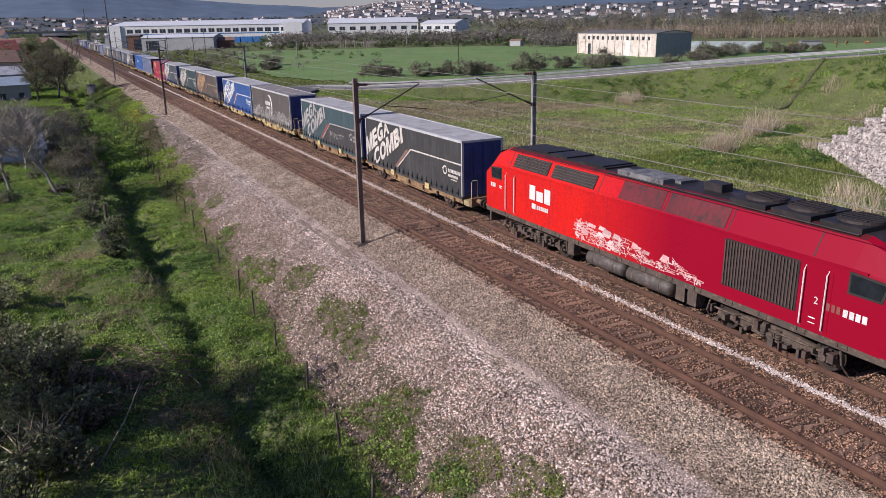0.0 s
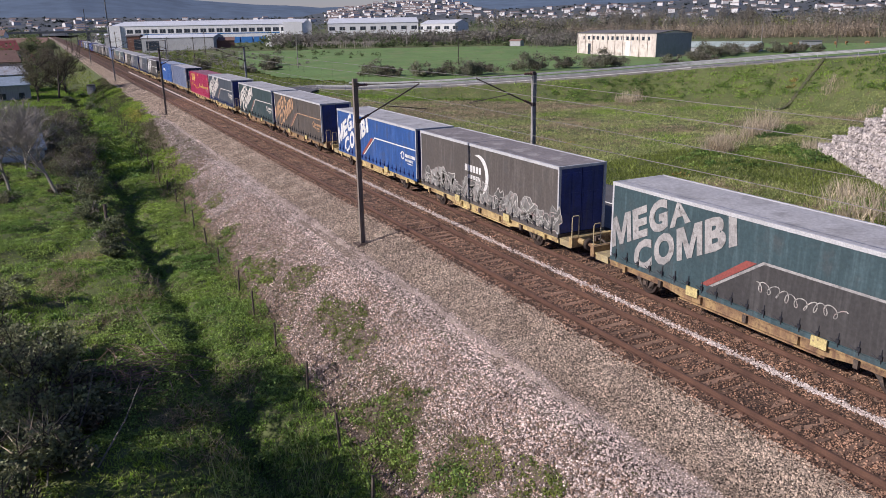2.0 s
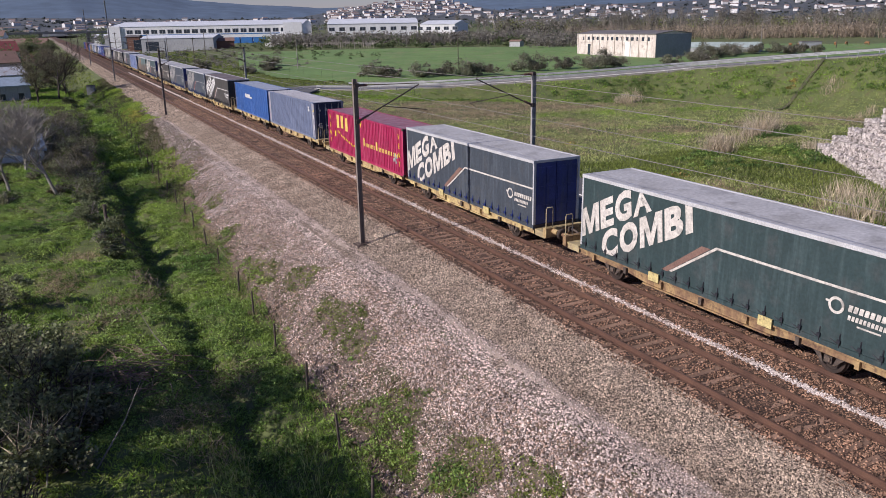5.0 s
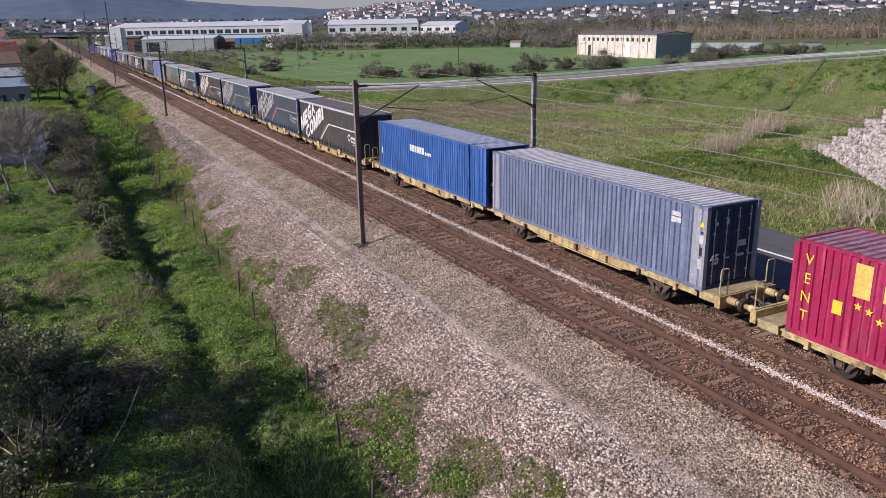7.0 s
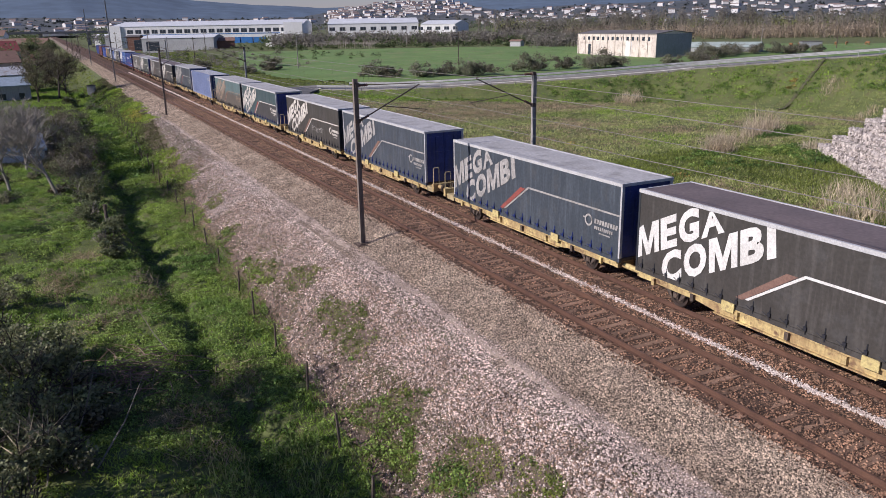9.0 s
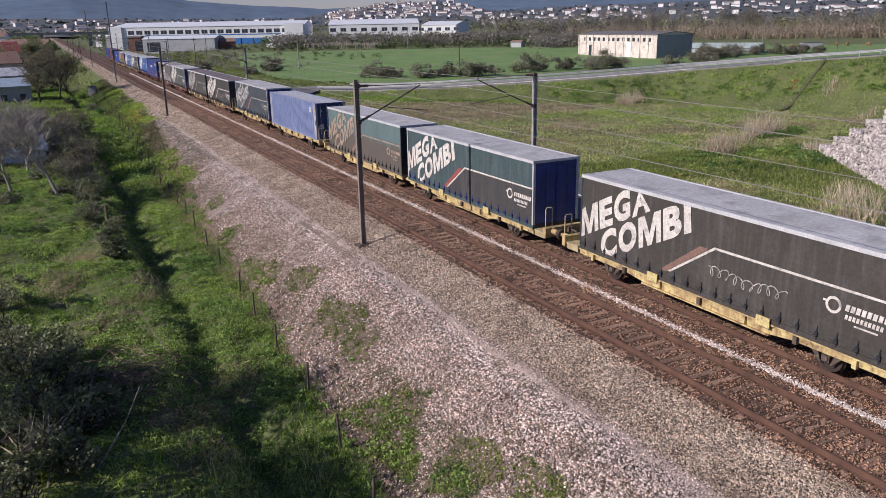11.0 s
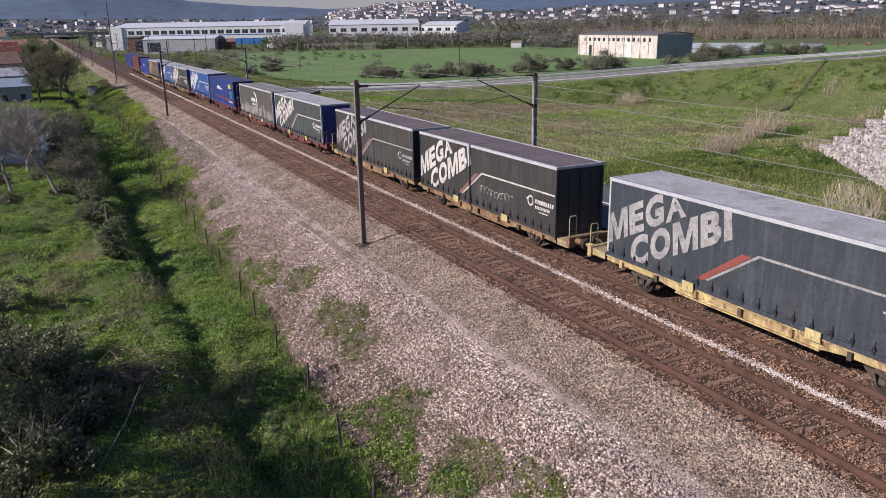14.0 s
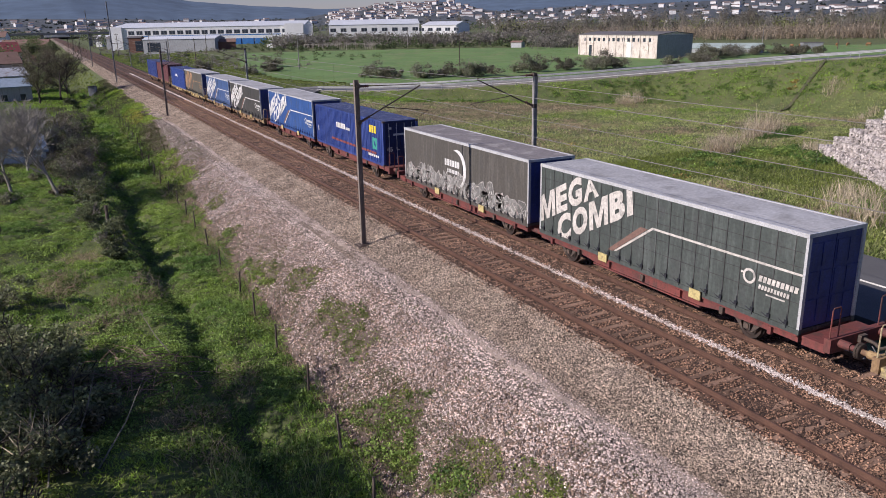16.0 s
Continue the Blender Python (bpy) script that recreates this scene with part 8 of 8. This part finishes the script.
house((182.2, 292.7), (184.6, 288), 3, float(ground_z(184, 290)), 2.4, 2.9, "shed_wall", "roof_tile", "tiny field hut with a tiled roof", "hut")

# white factory halls
gz = 0.4
hall = house((37.3, 491.6), (138.3, 449.5), 60, gz, 10.0, 12.6, "white_wall", "roof_white", "long white factory hall with a row of paired windows", "factory_hall", windows=20, wz=6.0, wh=2.2, ww=3.4, gap=4.6)
part("stripe", boxes((12, 96, -0.05, 0.0, 5.0, 5.5)), M["blue_paint"], hall, "blue stripe along the wall")
part("gable_wall", boxes((98.5, 109.2, -3.0, -0.06, -3.0, 11.0)), M["white_wall"], hall, "plain bright white end bay")
part("gable_wall", boxes((-1.0, 6.0, -1.0, -0.06, -3.0, 10.4)), M["white_wall"], hall, "plain bright white end bay")
hall = house((161.5, 473.2), (213.8, 452), 50, gz, 9.6, 12.6, "white_wall", "roof_white", "white factory hall with windows along the wall", "factory_hall", windows=9, wz=5.4, wh=2.2, ww=3.6, gap=6.4)
house((213.9, 449), (230.5, 434), 36, gz, 8.4, 10.6, "white_wall", "roof_white", "lower white extension of the factory", "factory_hall", windows=5, wz=5.0, wh=2.0, ww=3.2, gap=5.6)
# front greyed for its shade; a flat dark plate imitates the shaded bay
house((42.2, 387.7), (71.9, 373.1), 18, -0.6, 5.6, 6.8, "shed_wall", "roof_white", "small white hall greyed for shade, with a dark panel as its open bay", "storage_hall", door=(5, 6, 4.2, "dark_glass"))
house((73.8, 378), (82.1, 376.2), 8, -0.2, 3.4, 4.8, "rust_wall", "roof_tile", "low shed with a red tiled roof", "shed")
# the dark plate paints the shade inside the shed's opening
house((39.5, 428), (45.5, 426), 8, -1.0, 6.5, 7.2, "rust_wall", "roof_grey", "rust-brown shed beside the line with a dark panel as its opening", "shed", door=(6, 5, 5, "dark_glass"))
for k in range(3):
    house((91 + k * 6.0, 431 - k * 3.2), (96.4 + k * 6.0, 428.2 - k * 3.2), 2.6, 1.2, 2.7, 2.7, "blue_paint", "blue_paint", "blue storage container before the factory", "storage_container", flat=True, over=0.02, group="blue containers", category="container")

# sheds and houses on the near side of the line
# the first two sheds' pale walls are painted grey, standing in for shade
house((-14, 152), (-2.5, 154.5), 9, -2.9, 3.4, 4.6, "shed_wall", "roof_blue", "pale shed with a blue-grey metal roof", "shed", windows=4, wz=1.2, wh=1.0, ww=0.9)
house((-18, 172), (-3, 175), 8, -2.9, 4.2, 5.6, "shed_wall", "roof_shed", "white shed with a corrugated pale roof", "shed", windows=4, wz=1.6)
house((-24, 228), (-5, 232), 9, -2.9, 4.6, 7.4, "pink_wall", "roof_tile", "house with a terracotta roof", "house", windows=5, wz=1.4)
house((-30, 293), (-6, 298), 10, -1.6, 4.6, 7.8, "cream_wall", "roof_red", "house with a dark red roof", "house", windows=5, wz=1.4)
house((-14, 345), (2, 340), 9, -0.5, 4.2, 7.0, "rust_wall", "roof_tile", "low house with a red roof", "house", windows=4, wz=1.4)
house((-40, 420), (-14, 415), 10, 1.2, 6, 8.4, "white_wall", "roof_tile", "white house with a tiled roof among trees", "house", windows=5, wz=2)
house((7.2, 170.2), (8.6, 169.8), 1.0, -3.0, 1.9, 1.9, "grey_wall", "roof_grey", "small dark relay cabinet beside the line", "cabinet", flat=True, over=0.03, category="cabinet")
for k in range(7):
    rr_ = random.Random(700 + k)
    x, y = 36 + rr_.uniform(-1, 5), 520 + k * 30
    house((x, y), (x + rr_.uniform(3, 7), y - 2), rr_.uniform(5, 9), float(ground_z(x, y)), rr_.uniform(3, 7), rr_.uniform(7, 8), "white_wall" if k % 2 else "grey_wall", "roof_white" if k % 3 else "roof_grey", "small pale building beside the distant line", "trackside_building", group="trackside buildings")


def pole(x, y, hgt, label="wooden utility pole in the field", name="utility_pole", arm=True):
    t = thing(name, label, "utility pole", "utility poles", at=pose(x, y, float(ground_z(x, y))))
    part("shaft", tubes(([(0, 0, -0.2), (0, 0, hgt)], [0.15, 0.10]), sides=7), M["post_wood"] if k % 2 else M["concrete"], t)
    if arm:
        part("crossarm", boxes((-0.8, 0.8, -0.05, 0.05, hgt - 0.5, hgt - 0.38)), M["post_wood"], t)
    return t


for k, (x, y, hgt) in enumerate(((64.3, 216, 9.0), (107.4, 200.5, 9.0), (225.4, 196, 8.5), (251.9, 186, 8.5), (36, 310, 10), (44, 262, 9), (150, 330, 9), (60, 330, 9), (33, 240, 9), (29, 360, 10))):
    pole(x, y, hgt)

# green crop field as its own sown patch: fine blades
g2 = np.random.default_rng(90)
az = np.radians(np.arange(12.5, 57.6, 0.35))
dd = np.arange(150, 347, 3.0)
AZ, DD = np.meshgrid(az, dd)
CX, CY = DD * np.sin(AZ), DD * np.cos(AZ)
CZ = ground_z(CX, CY) + 0.22 + 0.05 * patch(CX, CY, 6.0, 12)
q, h = road_near(CX, CY)
fine = (q > 9.5) & (CX > 46) & (CX > np.interp(CY, [150, 180, 350], [60, 48, 62]))
ii = np.arange(CX.size).reshape(CX.shape)
quads = np.stack([ii[:-1, :-1], ii[:-1, 1:], ii[1:, 1:], ii[1:, :-1]], -1).reshape(-1, 4)
quads = quads[fine.reshape(-1)[quads].all(1)]
M["crop_sheet"] = material("crop_sheet", (0.15, 0.25, 0.065), (0.115, 0.195, 0.055), 0.06, 1.1, 0.9, third=(0.19, 0.225, 0.085), bump=0.7, bump_scale=0.9)
crop = raw("crop_field", np.stack([CX, CY, CZ], -1).reshape(-1, 3).tolist(), quads[:, ::-1].tolist(), M["crop_sheet"], smooth=True)
tagged(crop, "even green crop in the wide valley field", "field", kind="structure")
n = 9000
d = g2.uniform(165, 345, n)
az = np.radians(g2.uniform(13, 57, n))
xx, yy = d * np.sin(az), d * np.cos(az)
q, h = road_near(xx, yy)
keep = (q > 9.5) & (xx > 62) & (patch(xx, yy, 14.0, 15) > 0.35)
blades("field_weeds", xx[keep], yy[keep], ground_z(xx[keep], yy[keep]) + 0.2, 0.12, 0.4, M["crop_green"], "taller green weeds in the valley field", 91, lean=1.0, per=4, spread=1.0, category="crop")

# bushes along the ramp's far foot
for k, (x, y, r) in enumerate(((67.6, 168.8, 2.8), (71, 166, 2.2), (76.4, 161.2, 2.6), (82, 160, 2.6), (86.6, 157, 3.2), (90.5, 158, 2.8), (104, 161, 3.2), (108, 160, 3.0), (124, 160, 3.4), (129, 161.6, 3.6), (133, 161, 3.0), (118, 163, 2.4), (150, 160, 2.4), (160, 158, 2.2), (181, 178, 3.0), (186, 180, 3.4), (192, 180, 2.8), (197, 184, 3.6), (203, 186, 3.0), (209, 184, 3.4), (172, 172, 2.6), (166, 166, 3.0), (215, 181, 2.6), (222, 178, 3.0), (61.9, 237, 3.2), (56, 214, 2.2), (48, 205, 2.0), (215, 176, 2.2), (224, 172, 2.0), (40, 228, 2.6))):
    bush(x, y, r * 1.25, 500 + k, ("olive_leaf", "dusk_olive")[k % 2], 0.34, "rounded grey-green bush beyond the ramp road", "field_bush", 150, 0.75, "field bushes", 8)

# vineyard of pale stakes and a low wall before the factory
yard = thing("vineyard", "vineyard of pale stakes strung in rows", "vineyard")
rr_ = random.Random(58)
for i in range(9):
    for j in range(16):
        x, y = 108 + j * 1.55 + i * 3.0, 352 - j * 1.9 + i * 5.0
        z, lean_ = float(ground_z(x, y)), rr_.uniform(-0.25, 0.25)
        part("stake", tubes(([(x, y, z - 0.2), (x + lean_, y, z + 2.3)], 0.09), sides=4), M["stake_pale"], yard)
    xa, ya = 108 + i * 3.0, 352 + i * 5.0
    part("wire", tubes(([(xa + t * 23.25, ya - t * 28.5, float(ground_z(xa + t * 23.25, ya - t * 28.5)) + 2.2) for t in np.linspace(0, 1, 8)], 0.05), sides=3), M["stake_pale"], yard)
o, length, ang = span((97, 377), (116, 362))
low_wall = thing("garden_wall", "low whitewashed wall beside the vineyard", "wall", at=Matrix.Translation((o.x, o.y, float(ground_z(105, 370)))) @ Matrix.Rotation(ang, 4, "Z"))
part("wall", boxes((0, length, 0, 0.4, -0.6, 2.3)), M["white_wall"], low_wall)
part("coping", boxes((-0.1, length + 0.1, -0.08, 0.48, 2.302, 2.42)), M["concrete"], low_wall)

# cattle grazing far off
M["cow_hide"] = material("cow_hide", (0.34, 0.17, 0.075), (0.26, 0.13, 0.06), 2, 20, 0.85, vary=0.25)


def cow(x, y, turn):
    t = thing("cow", "reddish-brown cow grazing in the far field", "cow", "grazing cows", at=pose(x, y, float(ground_z(x, y)), 0, 0, turn))
    bm = bmesh.new()
    tube(bm, [(-1.0, 0, 1.05), (-0.8, 0, 1.1), (0, 0, 1.05), (0.7, 0, 1.12), (0.95, 0, 1.15)], [0.22, 0.36, 0.42, 0.36, 0.2], 10)
    part("body", bm, M["cow_hide"], t)
    bm = tubes(([(0.9, 0, 1.2), (1.25, 0, 0.85), (1.4, 0, 0.45)], [0.2, 0.16, 0.1]), sides=8)
    part("head", bm, M["cow_hide"], t)
    for lx in (-0.75, 0.7):
        for ly in (-0.2, 0.2):
            part("leg", tubes(([(lx, ly, 0.95), (lx, ly, 0.0)], [0.11, 0.06]), sides=6), M["cow_hide"], t)


for x, y, a in ((232, 205, 20), (254, 207, 70), (256.5, 205, 10), (259, 206, 150), (266, 197, 40), (271, 196, 200), (276, 191, 80)):
    cow(x, y, a)

# hedges, orchards and bare woods across the valley
def wood(name, label, region, count, lo, hi, mat, seed, size=0.9, per=60, stalk=0.0):
    """Many tree crowns, each a cloud of small tufts; region gives azimuths and distances."""
    g = np.random.default_rng(seed)
    a0, a1, d0, d1 = region
    az, d = np.radians(g.uniform(a0, a1, count)), g.uniform(d0, d1, count)
    x, y = d * np.sin(az), d * np.cos(az)
    r = g.uniform(lo, hi, count)
    z = ground_z(x, y)
    ok = np.abs(x - 21) > 16
    x, y, r, z = x[ok], y[ok], r[ok], z[ok]
    c = np.stack([x, y, z + r * 0.5], 1)
    clumps(name, c, r * 0.85, per, size, M[mat], label, seed, flat=1.15, category="woods", shell=0.35)
    if stalk:
        blades(name + "_stems", x, y, z, r * stalk, 0.22, M["wood_tan" if mat == "wood_tan" else "wood_grey"], label, seed + 1, lean=0.24, per=14, spread=1.6, category="woods")


wood("orchard", "grey-brown orchard hedge before the factory", (15, 34, 372, 425), 360, 2.4, 4.6, "wood_grey", 601, 0.9, 70, 1.5)
wood("orchard", "grey-brown hedge along the fields", (33, 42, 330, 420), 170, 2.2, 4.0, "wood_grey", 602, 0.9, 70, 1.6)
wood("orchard", "olive-green orchard trees before the factory", (14, 42, 368, 420), 130, 2.0, 4.2, "wood_green", 612, 0.9, 70)
wood("hedge", "low dark hedge at the field's end", (14, 40, 350, 362), 120, 1.0, 2.0, "wood_green", 603, 0.7, 50)
wood("reed_belt", "belt of dry tan reeds along the river", (36, 62, 395, 450), 380, 2.6, 4.6, "wood_tan", 604, 0.8, 46, 2.0)
wood("river_wood", "bare grey-brown river wood", (31, 62, 455, 620), 230, 4.0, 8.0, "wood_grey", 605, 0.95, 70, 2.1)
wood("river_wood", "dark brown thickets in the river wood", (31, 62, 440, 600), 150, 3.5, 6.5, "wood_dark", 615, 1.0, 70)
wood("river_wood", "green willows in the river wood", (31, 62, 452, 560), 80, 4.0, 8.0, "wood_willow", 606, 1.0, 90)
wood("valley_trees", "scattered dark trees in the valley town", (-6, 62, 700, 1250), 700, 3.5, 8.0, "wood_green", 607, 1.5, 36)
wood("valley_trees", "scattered bare trees in the valley town", (-6, 62, 620, 1000), 420, 4.0, 8.0, "wood_grey", 608, 1.2, 36)
wood("valley_trees", "dark trees filling the distant town", (-6, 17, 660, 1300), 420, 4.0, 8.0, "wood_green", 613, 1.5, 36)
wood("lineside_trees", "green trees beside the distant houses", (-6, -0.2, 230, 560), 90, 3.5, 7.5, "wood_green", 609, 0.7, 110)
wood("lineside_trees", "grey trees beside the distant houses", (-6, 0.6, 300, 620), 60, 3.5, 6.5, "wood_grey", 611, 0.6, 90)
wood("lineside_trees", "dark trees along the line", (2.8, 8.5, 520, 720), 70, 4.0, 9.0, "wood_green", 610, 1.0, 70)
poplars = []
for k in range(5):
    poplars.append(tree("bare_poplar", "tall bare tree across the valley", 300 + k, 430, (15, 13, 17, 14, 16)[k], 900 + k, "bark_grey", "wood_grey", 0.5, 8, 1.2, depth=3, fork=4, group="bare poplars", trunk=0.016, twist=0.4))
rr_ = random.Random(77)
rows = [(10.0, 600), (11.4, 590), (30.9, 430), (31.6, 440), (36.2, 425), (37.0, 432)] + [(rr_.uniform(38, 57), rr_.uniform(452, 500)) for _ in range(38)] + [(rr_.uniform(19, 31), rr_.uniform(560, 640)) for _ in range(8)]
for k, (a, d) in enumerate(rows):
    x, y = d * math.sin(radians(a)), d * math.cos(radians(a))
    at = pose(x, y, float(ground_z(x, y)) - 0.1, 0, 0, rr_.uniform(0, 360))
    if k < 5:
        poplars[k].matrix_basis = at
    else:
        copy_thing(poplars[k % 5], at)


# ---- hills ----
def hill(name, label, crest, r0, r1, mat, seed, rough=0.02):
    """A long ridge round the valley; crest: azimuth in degrees, height of the crest in degrees over the eye."""
    az = np.arange(crest[0][0], crest[-1][0] + 0.01, 0.4)
    el = np.interp(az, [c[0] for c in crest], [c[1] for c in crest])
    g = np.random.default_rng(seed)
    el = el + rough * (np.convolve(g.normal(0, 1, len(az) + 6), np.ones(7) / 7, "valid")) * 2 + rough * g.normal(0, 0.5, len(az))
    top = 9.9 + np.tan(np.radians(el)) * r1
    rows = []
    for u in np.linspace(0, 1, 9):
        r = r0 + (r1 - r0) * u
        zz = 1.0 + (top - 1.0) * (u ** 1.15) + g.normal(0, 3.0 if 0 < u < 1 else 0.0, len(az)) * rough * 20
        rows.append(np.stack([np.sin(np.radians(az)) * r, np.cos(np.radians(az)) * r, zz], 1))
    rows.append(np.stack([np.sin(np.radians(az)) * (r1 + 400), np.cos(np.radians(az)) * (r1 + 400), top - 40], 1))
    v = np.concatenate(rows)
    n = len(az)
    f = [(a * n + i, a * n + i + 1, (a + 1) * n + i + 1, (a + 1) * n + i) for a in range(len(rows) - 1) for i in range(n - 1)]
    ob = raw(name, v.tolist(), f, M[mat], smooth=True)
    tagged(ob, label, "hill", kind="structure")
    return lambda a, u: (r0 + (r1 - r0) * u, 1.0 + (float(np.interp(a, az, top)) - 1.0) * u ** 1.15)


# ridges coloured with painted haze, blue on the mountain, grey-blue on the town hill
hill("backdrop_mountain", "wooded mountain closing the valley, coloured blue for haze", [(-40, 2.2), (-3, 2.4), (2, 2.9), (6, 2.3), (9.5, 1.75), (13.5, 1.42), (18.5, 1.12), (24, 1.2), (28.5, 1.9), (35, 2.3), (45, 2.2), (60, 2.0), (95, 2.4)], 2400, 3800, "hill_haze_blue", 1)
town = hill("backdrop_town_hill", "hillside covered by a white town", [(-30, 0.7), (-3, 0.75), (6, 0.62), (12, 0.45), (17, 0.5), (19, 0.85), (21, 1.15), (24, 1.4), (27, 1.5), (29, 1.1), (31, 0.75), (36, 1.0), (45, 1.15), (56, 1.2), (80, 1.2)], 1150, 2000, "hill_near_haze", 2)
rr_ = random.Random(31)
spots = [(rr_.uniform(18.6, 29.0), rr_.uniform(0.35, 1.0)) for _ in range(230)] + [(rr_.uniform(-3, 18), rr_.uniform(0.03, 0.8)) for _ in range(95)] + [(rr_.uniform(29, 57), rr_.uniform(0.02, 0.85)) for _ in range(170)]
first = {}
for k, (a, u) in enumerate(spots):
    r, z = town(a, u)
    x, y = r * math.sin(radians(a)), r * math.cos(radians(a))
    kind = rr_.choice((0, 0, 0, 1, 2))
    turn = rr_.uniform(-40, 40) - a
    if kind not in first:
        w, dd, e, rg = ((8, 7, 4.6, 6.2), (12, 8, 7.5, 9.0), (19, 10, 4.6, 5.8))[kind]
        first[kind] = house((0, 0), (w, 0), dd, 0, e, rg, ("town_wall", "town_wall", "town_wall")[kind], ("town_roof", "town_roof", "town_roof")[kind], ("white town house with a tiled roof", "white block of flats with a tiled roof", "large pale hall at the town's edge")[kind], ("town_house", "apartment_block", "town_hall_shed")[kind], group="houses of the town")
        first[kind].matrix_basis = pose(x, y, z - 1.5, 0, 0, turn)
    else:
        copy_thing(first[kind], pose(x, y, z - 1.5, 0, 0, turn))
# dark trees among the town's houses
g3 = np.random.default_rng(66)
c = []
for a, u in zip(g3.uniform(-3, 58, 900), g3.uniform(0.05, 1.0, 900)):
    r, z = town(a, u)
    c.append((r * math.sin(radians(a)), r * math.cos(radians(a)), z - 1.0))
clumps("town_trees", np.array(c), g3.uniform(2.5, 5.0, len(c)), 22, 4.2, M["wood_dusk"], "dark trees between the houses of the hillside town", 67, flat=0.9, category="woods", shell=0.3)
# concrete road bridge over the distant line
br = thing("road_bridge", "low concrete road bridge over the distant railway", "bridge")
part("deck", boxes((-30, 90, 640, 650, 6.6, 8.2)), M["concrete"], br)
for x in (-20, 2, 34, 60):
    part("pier", boxes((x - 1, x + 1, 642, 648, -2.0, 6.58)), M["concrete"], br)
house((-12.5, 81.0), (-1.0, 81.6), 11, -2.6, 1.5, 2.3, "white_wall", "roof_blue", "low shelter with a pale blue plastic roof", "shelter")


def scrub_band(name, label, x0, x1, y0, y1, count, lo, hi, mat, seed, size, per):
    g = np.random.default_rng(seed)
    x, y, r = g.uniform(x0, x1, count), g.uniform(y0, y1, count), g.uniform(lo, hi, count)
    clumps(name, np.stack([x, y, ground_z(x, y) + r * 0.25], 1), r, per, size, M[mat], label, seed, 0.9, category="scrub", shell=0.3)


scrub_band("lineside_scrub", "green-grey scrub between the distant houses", -60, 3, 178, 640, 360, 1.4, 3.8, "wood_green", 801, 0.55, 60)
scrub_band("lineside_scrub", "bare grey scrub along the distant line", -40, 6, 185, 640, 200, 1.2, 3.0, "wood_grey", 802, 0.45, 60)
scrub_band("lineside_scrub", "low scrub beyond the distant line", 30, 75, 230, 560, 230, 0.6, 1.8, "wood_grey", 803, 0.35, 80)
scrub_band("lineside_scrub", "green scrub beyond the distant line", 28, 110, 260, 420, 160, 0.6, 1.7, "wood_green", 804, 0.35, 80)
n = 13000
yy = g2.uniform(185, 420, n)
xx = g2.uniform(-45, 11.0, n)
blades("lineside_grass", xx, yy, ground_z(xx, yy), 0.4, 0.2, M["bank_green"], "grass beside the distant line", 805, lean=0.9, per=4, spread=0.6)
n = 16000
yy = g2.uniform(150, 420, n)
xx = g2.uniform(24.5, 60.0, n)
q, h = road_near(xx, yy)
keep = (q > 5) & (np.abs(xx - np.interp(yy, [116, 149, 160, 420], [33, 46, 20, 20])) > 4.5)
blades("lineside_grass", xx[keep], yy[keep], ground_z(xx[keep], yy[keep]), 0.35, 0.2, M["bank_green"], "grass beyond the distant line", 806, lean=0.9, per=4, spread=0.6)


def motions():
    """Everything on the train track rolls towards the eye, gaining speed slowly."""
    for ob, s, z in ROLLING:
        walk(ob, [(t, pose(TRAIN_MID, s - run(t), z)) for t in range(0, 17)])


motions()
